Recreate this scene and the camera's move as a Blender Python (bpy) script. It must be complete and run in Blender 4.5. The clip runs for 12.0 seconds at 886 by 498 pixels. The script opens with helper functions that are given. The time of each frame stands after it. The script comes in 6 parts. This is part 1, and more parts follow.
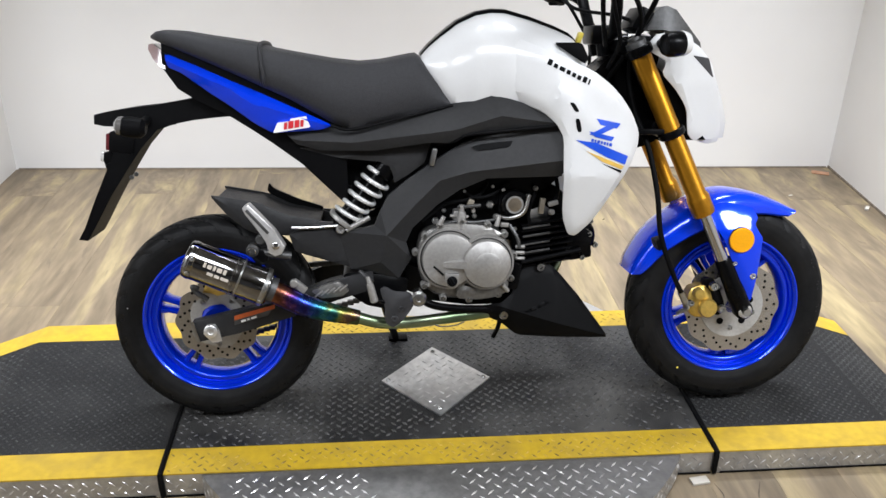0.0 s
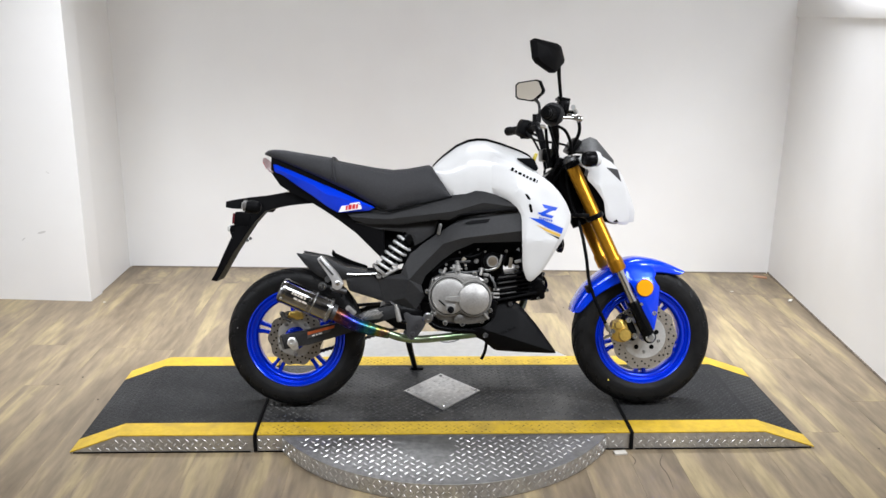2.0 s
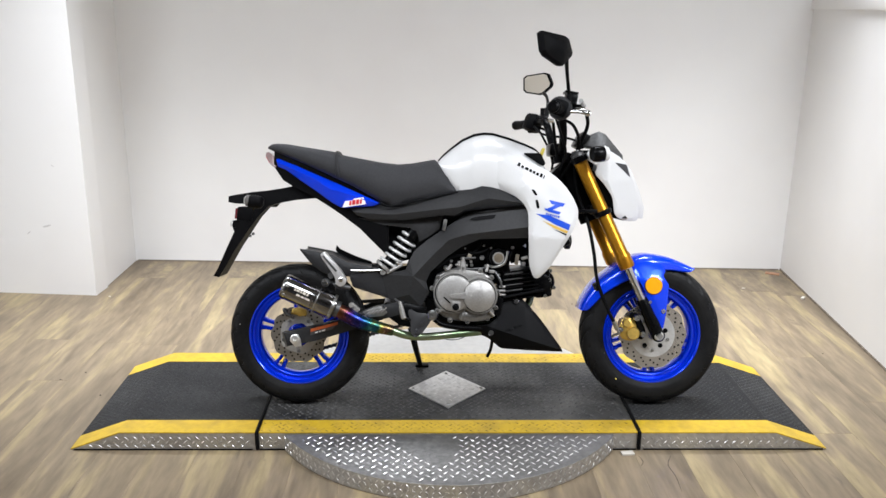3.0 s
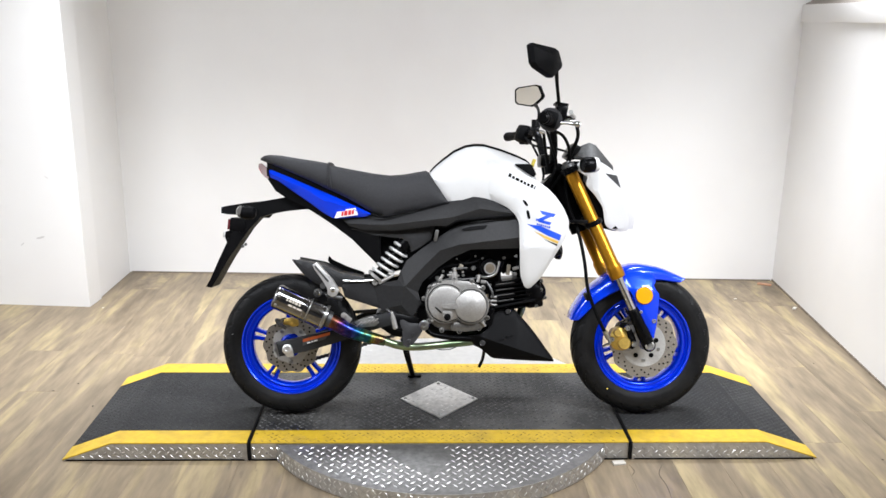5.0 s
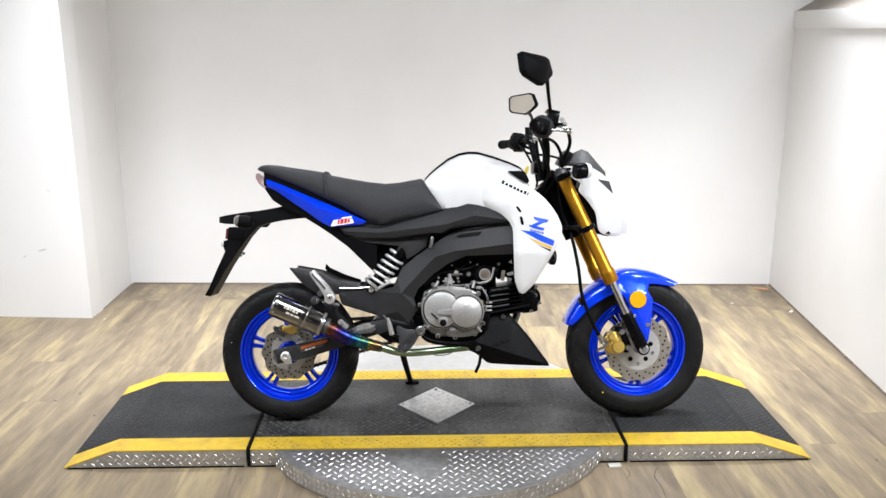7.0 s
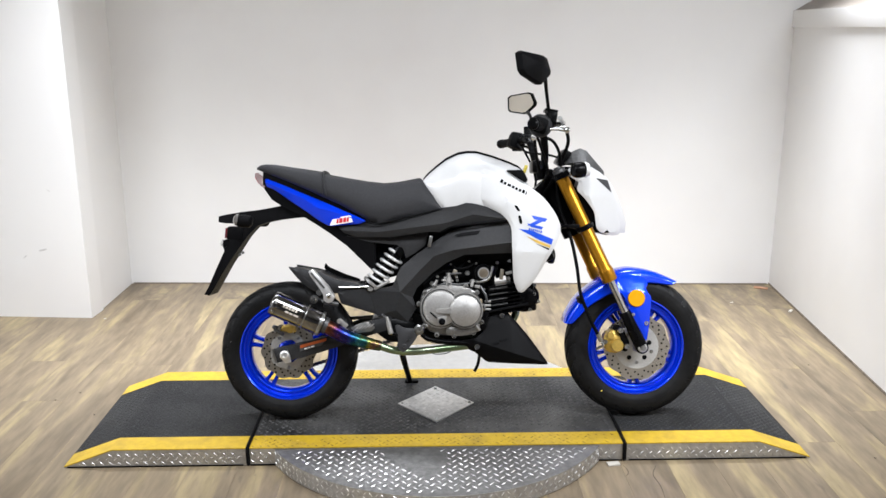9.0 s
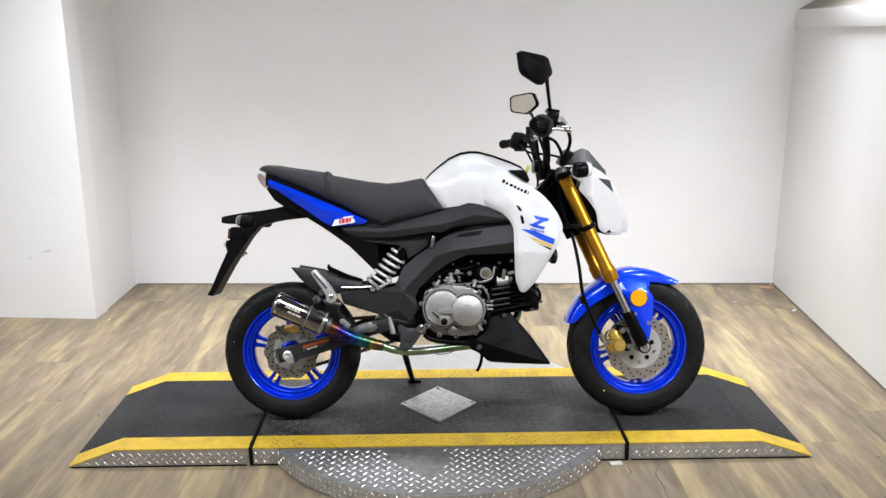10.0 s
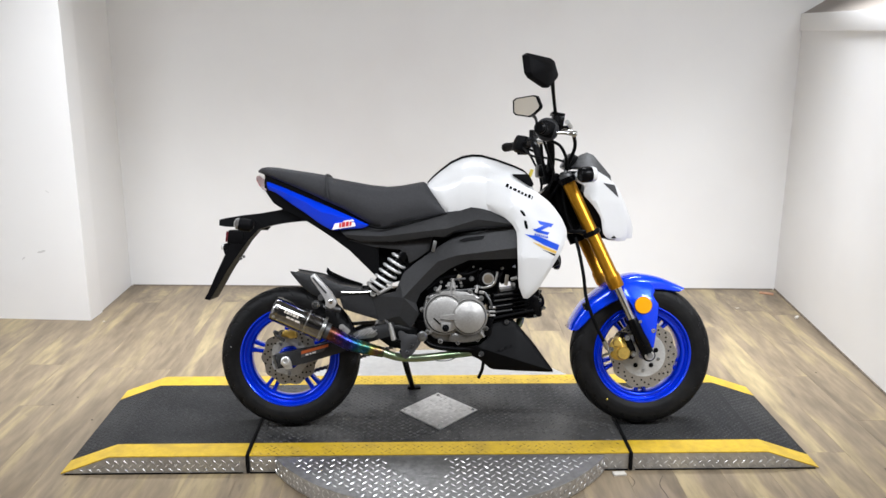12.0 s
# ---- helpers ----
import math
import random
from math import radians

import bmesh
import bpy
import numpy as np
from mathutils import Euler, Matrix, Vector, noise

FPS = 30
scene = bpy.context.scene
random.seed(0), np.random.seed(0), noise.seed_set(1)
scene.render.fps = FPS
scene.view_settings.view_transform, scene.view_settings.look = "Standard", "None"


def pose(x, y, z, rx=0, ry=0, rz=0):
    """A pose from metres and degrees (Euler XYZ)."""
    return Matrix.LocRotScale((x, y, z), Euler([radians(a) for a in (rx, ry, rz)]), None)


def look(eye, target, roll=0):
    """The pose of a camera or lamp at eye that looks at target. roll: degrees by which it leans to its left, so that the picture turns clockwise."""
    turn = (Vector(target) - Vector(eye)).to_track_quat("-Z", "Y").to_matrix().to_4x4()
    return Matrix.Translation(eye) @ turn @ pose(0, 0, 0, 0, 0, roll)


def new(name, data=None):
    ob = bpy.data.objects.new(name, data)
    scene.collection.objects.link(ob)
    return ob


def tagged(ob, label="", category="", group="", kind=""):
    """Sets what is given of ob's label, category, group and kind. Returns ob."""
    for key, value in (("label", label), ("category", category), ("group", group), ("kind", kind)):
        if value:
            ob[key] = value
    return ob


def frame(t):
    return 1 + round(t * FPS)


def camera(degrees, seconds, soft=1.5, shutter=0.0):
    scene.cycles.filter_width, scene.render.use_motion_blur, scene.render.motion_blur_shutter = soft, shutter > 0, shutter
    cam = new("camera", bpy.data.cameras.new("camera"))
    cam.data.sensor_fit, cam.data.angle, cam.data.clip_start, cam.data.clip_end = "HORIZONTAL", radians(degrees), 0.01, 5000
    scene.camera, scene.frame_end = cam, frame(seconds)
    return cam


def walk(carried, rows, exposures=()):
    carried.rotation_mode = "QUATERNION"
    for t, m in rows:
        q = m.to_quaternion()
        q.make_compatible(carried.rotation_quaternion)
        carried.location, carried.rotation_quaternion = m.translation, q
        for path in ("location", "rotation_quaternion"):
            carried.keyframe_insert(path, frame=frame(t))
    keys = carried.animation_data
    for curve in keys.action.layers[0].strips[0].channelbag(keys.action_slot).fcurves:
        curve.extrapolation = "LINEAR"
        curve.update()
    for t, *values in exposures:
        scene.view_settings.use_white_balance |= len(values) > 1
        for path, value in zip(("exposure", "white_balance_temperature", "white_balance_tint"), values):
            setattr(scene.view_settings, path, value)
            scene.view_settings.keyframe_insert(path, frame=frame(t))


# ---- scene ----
cam = camera(55.0, 12.0)
PATH = [
    (0, (-0.22, -1.678, 1.272), (-0.073, 0.117, 0.403), 1.0),
    (0.5, (-0.148, -2.046, 1.317), (-0.114, -0.177, 0.605), 2.3),
    (1, (-0.129, -2.348, 1.349), (-0.101, -0.435, 0.767), 1.6),
    (1.5, (-0.188, -2.616, 1.35), (-0.124, -0.691, 0.81), 1.0),
    (2, (-0.189, -2.684, 1.358), (-0.121, -0.759, 0.819), 0.8),
    (2.5, (-0.173, -2.661, 1.359), (-0.126, -0.729, 0.844), 0.4),
    (3, (-0.167, -2.639, 1.356), (-0.126, -0.718, 0.801), 0.8),
    (5, (-0.153, -2.655, 1.354), (-0.103, -0.726, 0.827), 0.8),
    (5.5, (-0.145, -2.661, 1.35), (-0.093, -0.732, 0.826), 0.5),
    (6, (-0.132, -2.673, 1.351), (-0.087, -0.745, 0.823), 0.5),
    (6.5, (-0.13, -2.685, 1.355), (-0.087, -0.752, 0.842), 0.3),
    (7, (-0.127, -2.693, 1.351), (-0.085, -0.757, 0.848), 0.1),
    (9, (-0.119, -2.7, 1.348), (-0.08, -0.764, 0.846), -0.0),
    (9.5, (-0.115, -2.706, 1.346), (-0.08, -0.77, 0.845), 0.0),
    (10, (-0.111, -2.705, 1.347), (-0.083, -0.769, 0.847), -0.2),
    (10.5, (-0.115, -2.698, 1.351), (-0.089, -0.762, 0.85), 0.1),
    (11, (-0.123, -2.684, 1.347), (-0.099, -0.745, 0.857), 0.2),
    (11.5, (-0.127, -2.668, 1.35), (-0.097, -0.73, 0.856), 0.3),
    (12, (-0.13, -2.653, 1.35), (-0.092, -0.717, 0.85), 0.3),
]
walk(cam, [(t, look(eye, target, roll)) for t, eye, target, roll in PATH],
     exposures=[(0, -0.15), (0.5, -0.1), (1, -0.08), (3, -0.06), (5, 0.18), (7, 0.18), (9, 0.04), (10, -0.06), (12, -0.06)])

# ---- light ----
world = bpy.data.worlds.new("world")
scene.world = world
world.use_nodes = True
world.node_tree.nodes["Background"].inputs["Color"].default_value = (0.9, 0.95, 1.0, 1)
world.node_tree.nodes["Background"].inputs["Strength"].default_value = 0.05


def ceiling_lamp(x, y, z, sx, sy, power, colour=(0.905, 0.945, 1.015), spread=180):
    data = bpy.data.lights.new("ceiling_lamp", "AREA")
    data.shape, data.size, data.size_y, data.energy, data.color = "RECTANGLE", sx, sy, power, colour
    data.spread = radians(spread)
    ob = new("ceiling_lamp", data)
    ob.matrix_world = pose(x, y, z)
    return tagged(ob, "bright white ceiling lamp panel, unseen", "lamp", "ceiling lamps", "structure")


for x, power in ((-2.5, 58), (-0.4, 47), (1.6, 97)):
    ceiling_lamp(x, -1.4, 2.32, 1.1, 0.6, power)
# unseen back row, narrow cones added to brighten back floor and lower wall
for x, power in ((-1.1, 27), (0.9, 30)):
    ceiling_lamp(x, 0.80, 2.44, 1.5, 0.4, power, spread=64)


# ---- materials ----
def surface(name, base, rough=0.5, metal=0.0, vary=0.12, scale=30.0, bump=0.0, bscale=300.0, coat=0.0, stain=None, amount=0.0,
            stain_scale=4.0, stretch=(1, 1, 1), rvary=0.08, spread=0.0, spec=0.5):
    """A principled surface: base colour varied at a fine scale, stains at a coarse one, varied gloss and a fine relief."""
    m = bpy.data.materials.new(name)
    m.use_nodes = True
    n, k = m.node_tree.nodes, m.node_tree.links
    p = n["Principled BSDF"]
    co = n.new("ShaderNodeTexCoord")
    mp = n.new("ShaderNodeMapping")
    mp.inputs["Scale"].default_value = stretch
    k.new(co.outputs["Object"], mp.inputs["Vector"])
    fine = n.new("ShaderNodeTexNoise")
    fine.inputs["Scale"].default_value, fine.inputs["Detail"].default_value = scale, 6
    k.new(mp.outputs["Vector"], fine.inputs["Vector"])
    ramp = n.new("ShaderNodeValToRGB")
    lo, hi = [max(0, c * (1 - vary)) for c in base], [min(1, c * (1 + vary)) for c in base]
    ramp.color_ramp.elements[0].position, ramp.color_ramp.elements[1].position = 0.3, 0.7
    ramp.color_ramp.elements[0].color, ramp.color_ramp.elements[1].color = (*lo, 1), (*hi, 1)
    k.new(fine.outputs["Fac"], ramp.inputs["Fac"])
    colour = ramp.outputs["Color"]
    coarse = n.new("ShaderNodeTexNoise")
    coarse.inputs["Scale"].default_value, coarse.inputs["Detail"].default_value = stain_scale, 4
    k.new(mp.outputs["Vector"], coarse.inputs["Vector"])
    if stain:
        cut = n.new("ShaderNodeMapRange")
        cut.inputs["From Min"].default_value, cut.inputs["From Max"].default_value = 0.45, 0.75
        cut.inputs["To Max"].default_value = amount
        k.new(coarse.outputs["Fac"], cut.inputs["Value"])
        mix = n.new("ShaderNodeMix")
        mix.data_type = "RGBA"
        mix.inputs["B"].default_value = (*stain, 1)
        k.new(cut.outputs["Result"], mix.inputs["Factor"])
        k.new(colour, mix.inputs["A"])
        colour = mix.outputs["Result"]
    if spread:
        info = n.new("ShaderNodeObjectInfo")
        sp = n.new("ShaderNodeMapRange")
        sp.inputs["To Min"].default_value, sp.inputs["To Max"].default_value = 1 - spread, 1 + spread
        k.new(info.outputs["Random"], sp.inputs["Value"])
        hsv = n.new("ShaderNodeHueSaturation")
        k.new(sp.outputs["Result"], hsv.inputs["Value"])
        k.new(colour, hsv.inputs["Color"])
        colour = hsv.outputs["Color"]
    k.new(colour, p.inputs["Base Color"])
    rr = n.new("ShaderNodeMapRange")
    rr.inputs["To Min"].default_value, rr.inputs["To Max"].default_value = max(0.02, rough - rvary), min(1, rough + rvary)
    k.new(coarse.outputs["Fac"], rr.inputs["Value"])
    k.new(rr.outputs["Result"], p.inputs["Roughness"])
    p.inputs["Metallic"].default_value = metal
    p.inputs["Specular IOR Level"].default_value = spec
    p.inputs["Coat Weight"].default_value, p.inputs["Coat Roughness"].default_value = coat, 0.04
    if bump:
        rel = n.new("ShaderNodeTexNoise")
        rel.inputs["Scale"].default_value, rel.inputs["Detail"].default_value = bscale, 3
        k.new(mp.outputs["Vector"], rel.inputs["Vector"])
        bp = n.new("ShaderNodeBump")
        bp.inputs["Strength"].default_value, bp.inputs["Distance"].default_value = bump, 0.002
        k.new(rel.outputs["Fac"], bp.inputs["Height"])
        k.new(bp.outputs["Normal"], p.inputs["Normal"])
    return m


def per_lug(m, low, high):
    """Gives each island of a mesh its own brightness."""
    n, k = m.node_tree.nodes, m.node_tree.links
    p = n["Principled BSDF"]
    src = p.inputs["Base Color"].links[0].from_socket
    geo, rng, hsv = n.new("ShaderNodeNewGeometry"), n.new("ShaderNodeMapRange"), n.new("ShaderNodeHueSaturation")
    rng.inputs["To Min"].default_value, rng.inputs["To Max"].default_value = low, high
    k.new(geo.outputs["Random Per Island"], rng.inputs["Value"])
    k.new(rng.outputs["Result"], hsv.inputs["Value"])
    k.new(src, hsv.inputs["Color"])
    k.new(hsv.outputs["Color"], p.inputs["Base Color"])
    return m


def plank_surface():
    """Rustic vinyl oak: long streaks of taupe and cream, knots, each plank its own tone."""
    m = bpy.data.materials.new("vinyl plank")
    m.use_nodes = True
    n, k = m.node_tree.nodes, m.node_tree.links
    p = n["Principled BSDF"]
    co, info, mp = n.new("ShaderNodeTexCoord"), n.new("ShaderNodeObjectInfo"), n.new("ShaderNodeMapping")
    mul = n.new("ShaderNodeMath")
    mul.operation, mul.inputs[1].default_value = "MULTIPLY", 57.0
    k.new(info.outputs["Random"], mul.inputs[0])
    k.new(co.outputs["Object"], mp.inputs["Vector"])
    k.new(mul.outputs["Value"], mp.inputs["Location"])
    mp.inputs["Scale"].default_value = (6.2, 1.1, 6.2)
    broad, grain = n.new("ShaderNodeTexNoise"), n.new("ShaderNodeTexNoise")
    broad.inputs["Scale"].default_value, broad.inputs["Detail"].default_value, broad.inputs["Distortion"].default_value = 1.9, 5, 0.55
    grain.inputs["Scale"].default_value, grain.inputs["Detail"].default_value = 9.0, 8
    k.new(mp.outputs["Vector"], broad.inputs["Vector"])
    k.new(mp.outputs["Vector"], grain.inputs["Vector"])
    ramp = n.new("ShaderNodeValToRGB")
    el = ramp.color_ramp.elements
    el[0].position, el[0].color = 0.30, (0.120, 0.090, 0.056, 1)
    el[1].position, el[1].color = 0.74, (0.304, 0.239, 0.127, 1)
    for pos, c in ((0.42, (0.162, 0.123, 0.078, 1)), (0.51, (0.189, 0.144, 0.090, 1)), (0.60, (0.245, 0.190, 0.105, 1))):
        e = el.new(pos)
        e.color = c
    tone = n.new("ShaderNodeMapRange")
    tone.inputs["To Min"].default_value, tone.inputs["To Max"].default_value = -0.022, 0.022
    k.new(info.outputs["Random"], tone.inputs["Value"])
    add = n.new("ShaderNodeMath")
    k.new(broad.outputs["Fac"], add.inputs[0])
    k.new(tone.outputs["Result"], add.inputs[1])
    k.new(add.outputs["Value"], ramp.inputs["Fac"])
    dark = n.new("ShaderNodeMapRange")
    dark.inputs["From Min"].default_value, dark.inputs["From Max"].default_value = 0.35, 0.65
    dark.inputs["To Min"].default_value, dark.inputs["To Max"].default_value = 0.80, 1.12
    k.new(grain.outputs["Fac"], dark.inputs["Value"])
    hsv = n.new("ShaderNodeHueSaturation")
    k.new(ramp.outputs["Color"], hsv.inputs["Color"])
    k.new(dark.outputs["Result"], hsv.inputs["Value"])
    crack, cut, mix = n.new("ShaderNodeTexNoise"), n.new("ShaderNodeMapRange"), n.new("ShaderNodeMix")
    crack.inputs["Scale"].default_value, crack.inputs["Detail"].default_value, crack.inputs["Distortion"].default_value = 2.6, 3, 2.2
    k.new(mp.outputs["Vector"], crack.inputs["Vector"])
    cut.inputs["From Min"].default_value, cut.inputs["From Max"].default_value = 0.665, 0.72
    cut.inputs["To Max"].default_value = 0.40
    k.new(crack.outputs["Fac"], cut.inputs["Value"])
    mix.data_type = "RGBA"
    mix.inputs["B"].default_value = (0.067, 0.051, 0.040, 1)
    k.new(cut.outputs["Result"], mix.inputs["Factor"])
    k.new(hsv.outputs["Color"], mix.inputs["A"])
    k.new(mix.outputs["Result"], p.inputs["Base Color"])
    p.inputs["Roughness"].default_value = 0.46
    bp = n.new("ShaderNodeBump")
    bp.inputs["Strength"].default_value, bp.inputs["Distance"].default_value = 0.25, 0.001
    k.new(grain.outputs["Fac"], bp.inputs["Height"])
    k.new(bp.outputs["Normal"], p.inputs["Normal"])
    return m


def titanium_surface(name, x0, x1):
    """Heat-tinted titanium: straw, purple, blue and green bands along the pipe from x0 to x1."""
    m = bpy.data.materials.new(name)
    m.use_nodes = True
    n, k = m.node_tree.nodes, m.node_tree.links
    p = n["Principled BSDF"]
    co, sep, rng, ramp = n.new("ShaderNodeTexCoord"), n.new("ShaderNodeSeparateXYZ"), n.new("ShaderNodeMapRange"), n.new("ShaderNodeValToRGB")
    wob, add = n.new("ShaderNodeTexNoise"), n.new("ShaderNodeMath")
    wob.inputs["Scale"].default_value, wob.inputs["Detail"].default_value = 34, 5
    k.new(co.outputs["Object"], sep.inputs["Vector"])
    k.new(co.outputs["Object"], wob.inputs["Vector"])
    rng.inputs["From Min"].default_value, rng.inputs["From Max"].default_value = x0, x1
    k.new(sep.outputs["X"], rng.inputs["Value"])
    scl = n.new("ShaderNodeMath")
    scl.operation, scl.inputs[1].default_value = "MULTIPLY_ADD", 0.56
    scl.inputs[2].default_value = -0.28
    k.new(wob.outputs["Fac"], scl.inputs[0])
    k.new(rng.outputs["Result"], add.inputs[0])
    k.new(scl.outputs["Value"], add.inputs[1])
    k.new(add.outputs["Value"], ramp.inputs["Fac"])
    el = ramp.color_ramp.elements
    el[0].position, el[0].color = 0.0, (0.30, 0.105, 0.04, 1)
    el[1].position, el[1].color = 1.0, (0.17, 0.20, 0.12, 1)
    for pos, c in ((0.10, (0.34, 0.13, 0.07)), (0.20, (0.20, 0.07, 0.10)), (0.29, (0.07, 0.035, 0.22)), (0.42, (0.03, 0.05, 0.30)), (0.54, (0.03, 0.14, 0.27)), (0.66, (0.05, 0.22, 0.19)),
                   (0.76, (0.20, 0.23, 0.06)), (0.84, (0.25, 0.18, 0.06)), (0.90, (0.19, 0.11, 0.09)), (0.95, (0.13, 0.20, 0.11))):
        e = el.new(pos)
        e.color = (*c, 1)
    soot, dark, gloss = n.new("ShaderNodeTexNoise"), n.new("ShaderNodeMapRange"), n.new("ShaderNodeMapRange")
    soot.inputs["Scale"].default_value, soot.inputs["Detail"].default_value = 55, 5
    k.new(co.outputs["Object"], soot.inputs["Vector"])
    dark.inputs["From Min"].default_value, dark.inputs["From Max"].default_value = 0.38, 0.62
    dark.inputs["To Min"].default_value, dark.inputs["To Max"].default_value = 0.25, 1.0
    gloss.inputs["To Min"].default_value, gloss.inputs["To Max"].default_value = 0.44, 0.14
    k.new(soot.outputs["Fac"], dark.inputs["Value"])
    k.new(soot.outputs["Fac"], gloss.inputs["Value"])
    stain = n.new("ShaderNodeMix")
    stain.data_type, stain.blend_type = "RGBA", "MULTIPLY"
    stain.inputs["Factor"].default_value = 0.8
    k.new(ramp.outputs["Color"], stain.inputs["A"])
    k.new(dark.outputs["Result"], stain.inputs["B"])
    k.new(stain.outputs["Result"], p.inputs["Base Color"])
    k.new(gloss.outputs["Result"], p.inputs["Roughness"])
    p.inputs["Metallic"].default_value = 1.0
    return m


def tread_metal(name, base, rough, metal, worn):
    return surface(name, base, rough, metal, 0.2, 60, 0.25, 500, stain=worn, amount=0.6, stain_scale=5, rvary=0.15)


# broad pinkish patches: a soft haze over the wall put into its colour
WALL = surface("white wall paint", (0.80, 0.79, 0.775), 0.55, vary=0.012, scale=3, bump=0.06, bscale=120, stain=(0.68, 0.64, 0.62), amount=0.40, stain_scale=1.1)
CEIL = surface("ceiling paint", (0.26, 0.26, 0.255), 0.8, vary=0.02, scale=5)
LEDGE = surface("taupe ledge paint", (0.34, 0.30, 0.26), 0.6, vary=0.05, scale=8)
SUBFLOOR = surface("brown joint", (0.16, 0.125, 0.09), 0.8, vary=0.2)
PLANK = plank_surface()
PALEALU = surface("pale aluminium plate", (0.74, 0.735, 0.72), 0.32, 0.85, 0.06, 40, 0.1, 300)
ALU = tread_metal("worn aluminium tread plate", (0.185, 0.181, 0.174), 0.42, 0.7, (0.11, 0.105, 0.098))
# the same metal in a lighter colour for the light on upright faces
ALUSIDE = tread_metal("aluminium plate edge, lit copy", (0.46, 0.45, 0.43), 0.38, 0.75, (0.27, 0.25, 0.225))
ALULUG = per_lug(surface("bright aluminium lug", (0.68, 0.67, 0.655), 0.30, 0.85, 0.2, 60), 0.55, 1.25)
ALUPLATE = tread_metal("bare aluminium plate", (0.60, 0.595, 0.585), 0.36, 0.9, (0.42, 0.41, 0.40))
DECK = surface("scuffed black deck paint", (0.013, 0.013, 0.0132), 0.46, 0.0, 0.35, 55, 0.45, 420, stain=(0.085, 0.082, 0.077), amount=0.9, stain_scale=5, rvary=0.14, spec=0.22)
GRIP = surface("black grip sheet", (0.014, 0.014, 0.0144), 0.60, 0.0, 0.45, 420, 0.9, 700, stain=(0.044, 0.044, 0.042), amount=0.6, stain_scale=5, spec=0.15)
# rubbed lugs, their colour lightened further for the highlights on them
DECKLUG = per_lug(surface("rubbed black lug with painted glints", (0.042, 0.041, 0.040), 0.38, 0.1, 0.3, 90, spec=0.4), 0.35, 1.5)
GRIPLUG = per_lug(surface("rubbed black grain", (0.042, 0.042, 0.042), 0.5, 0.0, 0.3, 90, spec=0.2), 0.5, 1.4)
FRAMEGREY = surface("dark grey bracket paint", (0.042, 0.042, 0.044), 0.4, spec=0.3, vary=0.1)
YELLOW = surface("worn yellow safety paint", (0.46, 0.30, 0.015), 0.45, 0.0, 0.1, 60, 0.15, 300, stain=(0.24, 0.16, 0.03), amount=0.55, stain_scale=14)
WORNYELLOW = per_lug(surface("paint-worn yellow lug", (0.27, 0.18, 0.025), 0.5, 0.0, 0.3, 120), 0.25, 1.7)
RUBBER = surface("black rubber", (0.004, 0.004, 0.0043), 0.55, spec=0.05, vary=0.25, scale=80, bump=0.15, bscale=600)
TYRE = surface("tyre rubber", (0.0065, 0.0065, 0.0068), 0.48, spec=0.14, vary=0.25, scale=60, bump=0.15, bscale=500, stain=(0.018, 0.0175, 0.017), amount=0.6, stain_scale=9)
BLUE = surface("metallic blue paint", (0.0010, 0.046, 0.80), 0.22, 0.32, 0.06, 600, coat=0.7, spec=0.2)
RIMBLUE = surface("anodised blue rim", (0.0008, 0.038, 0.74), 0.20, 0.60, 0.05, 300, coat=0.6, spec=0.2)
WHITE = surface("white body paint", (0.62, 0.62, 0.617), 0.30, 0.0, 0.01, 200, coat=0.4)
COVER = surface("dark grey grained plastic", (0.022, 0.022, 0.0229), 0.42, spec=0.22, vary=0.12, scale=120, bump=0.3, bscale=900)
PLASTIC = surface("black moulded plastic", (0.0032, 0.0032, 0.0036), 0.5, spec=0.05, vary=0.12, scale=120, bump=0.25, bscale=900)
PANBLACK = surface("satin black pan plastic", (0.0028, 0.0028, 0.0031), 0.44, vary=0.15, scale=60, spec=0.06, bump=0.15, bscale=500)
GLOSSBLACK = surface("gloss black paint", (0.0022, 0.0022, 0.0025), 0.28, vary=0.1, scale=80, spec=0.09)
SEAT = surface("black seat vinyl", (0.025, 0.025, 0.0272), 0.50, spec=0.22, vary=0.14, scale=200, bump=0.55, bscale=650)
CASE = surface("silver cast cover", (0.35, 0.34, 0.325), 0.44, 0.65, 0.10, 150, 0.16, 700)
CASEMID = surface("grey cast alloy", (0.21, 0.205, 0.195), 0.44, 0.8, 0.16, 140, 0.3, 500)
CASEDARK = surface("dark cast alloy", (0.10, 0.10, 0.10), 0.45, 0.8, 0.15, 120, 0.3, 500)
CHROME = surface("polished steel", (0.60, 0.60, 0.60), 0.10, 1.0, 0.04, 40, rvary=0.05)
STEEL = surface("brushed steel", (0.42, 0.42, 0.41), 0.28, 1.0, 0.08, 90)
DISC = surface("brake disc steel", (0.42, 0.385, 0.335), 0.28, 0.85, 0.08, 250, 0.1, 600)
CARRIER = surface("pale steel disc carrier", (0.47, 0.46, 0.44), 0.40, 0.4, 0.08, 200)
GOLD = surface("gold anodised alloy", (0.45, 0.205, 0.014), 0.33, 0.85, 0.06, 120)
GOLDCAST = surface("gold cast caliper", (0.62, 0.42, 0.10), 0.36, 0.75, 0.1, 150)
AMBER = surface("amber reflector", (0.74, 0.32, 0.002), 0.3, 0.0, 0.08, 300, coat=0.25, spec=0.2)
ORANGE = surface("orange sticker", (0.50, 0.10, 0.02), 0.5, vary=0.1, scale=200)
RED = surface("red lens", (0.55, 0.02, 0.02), 0.18, coat=0.8)
DIM = surface("grey unseen wall paint", (0.15, 0.15, 0.152), 0.7, vary=0.05, scale=4)
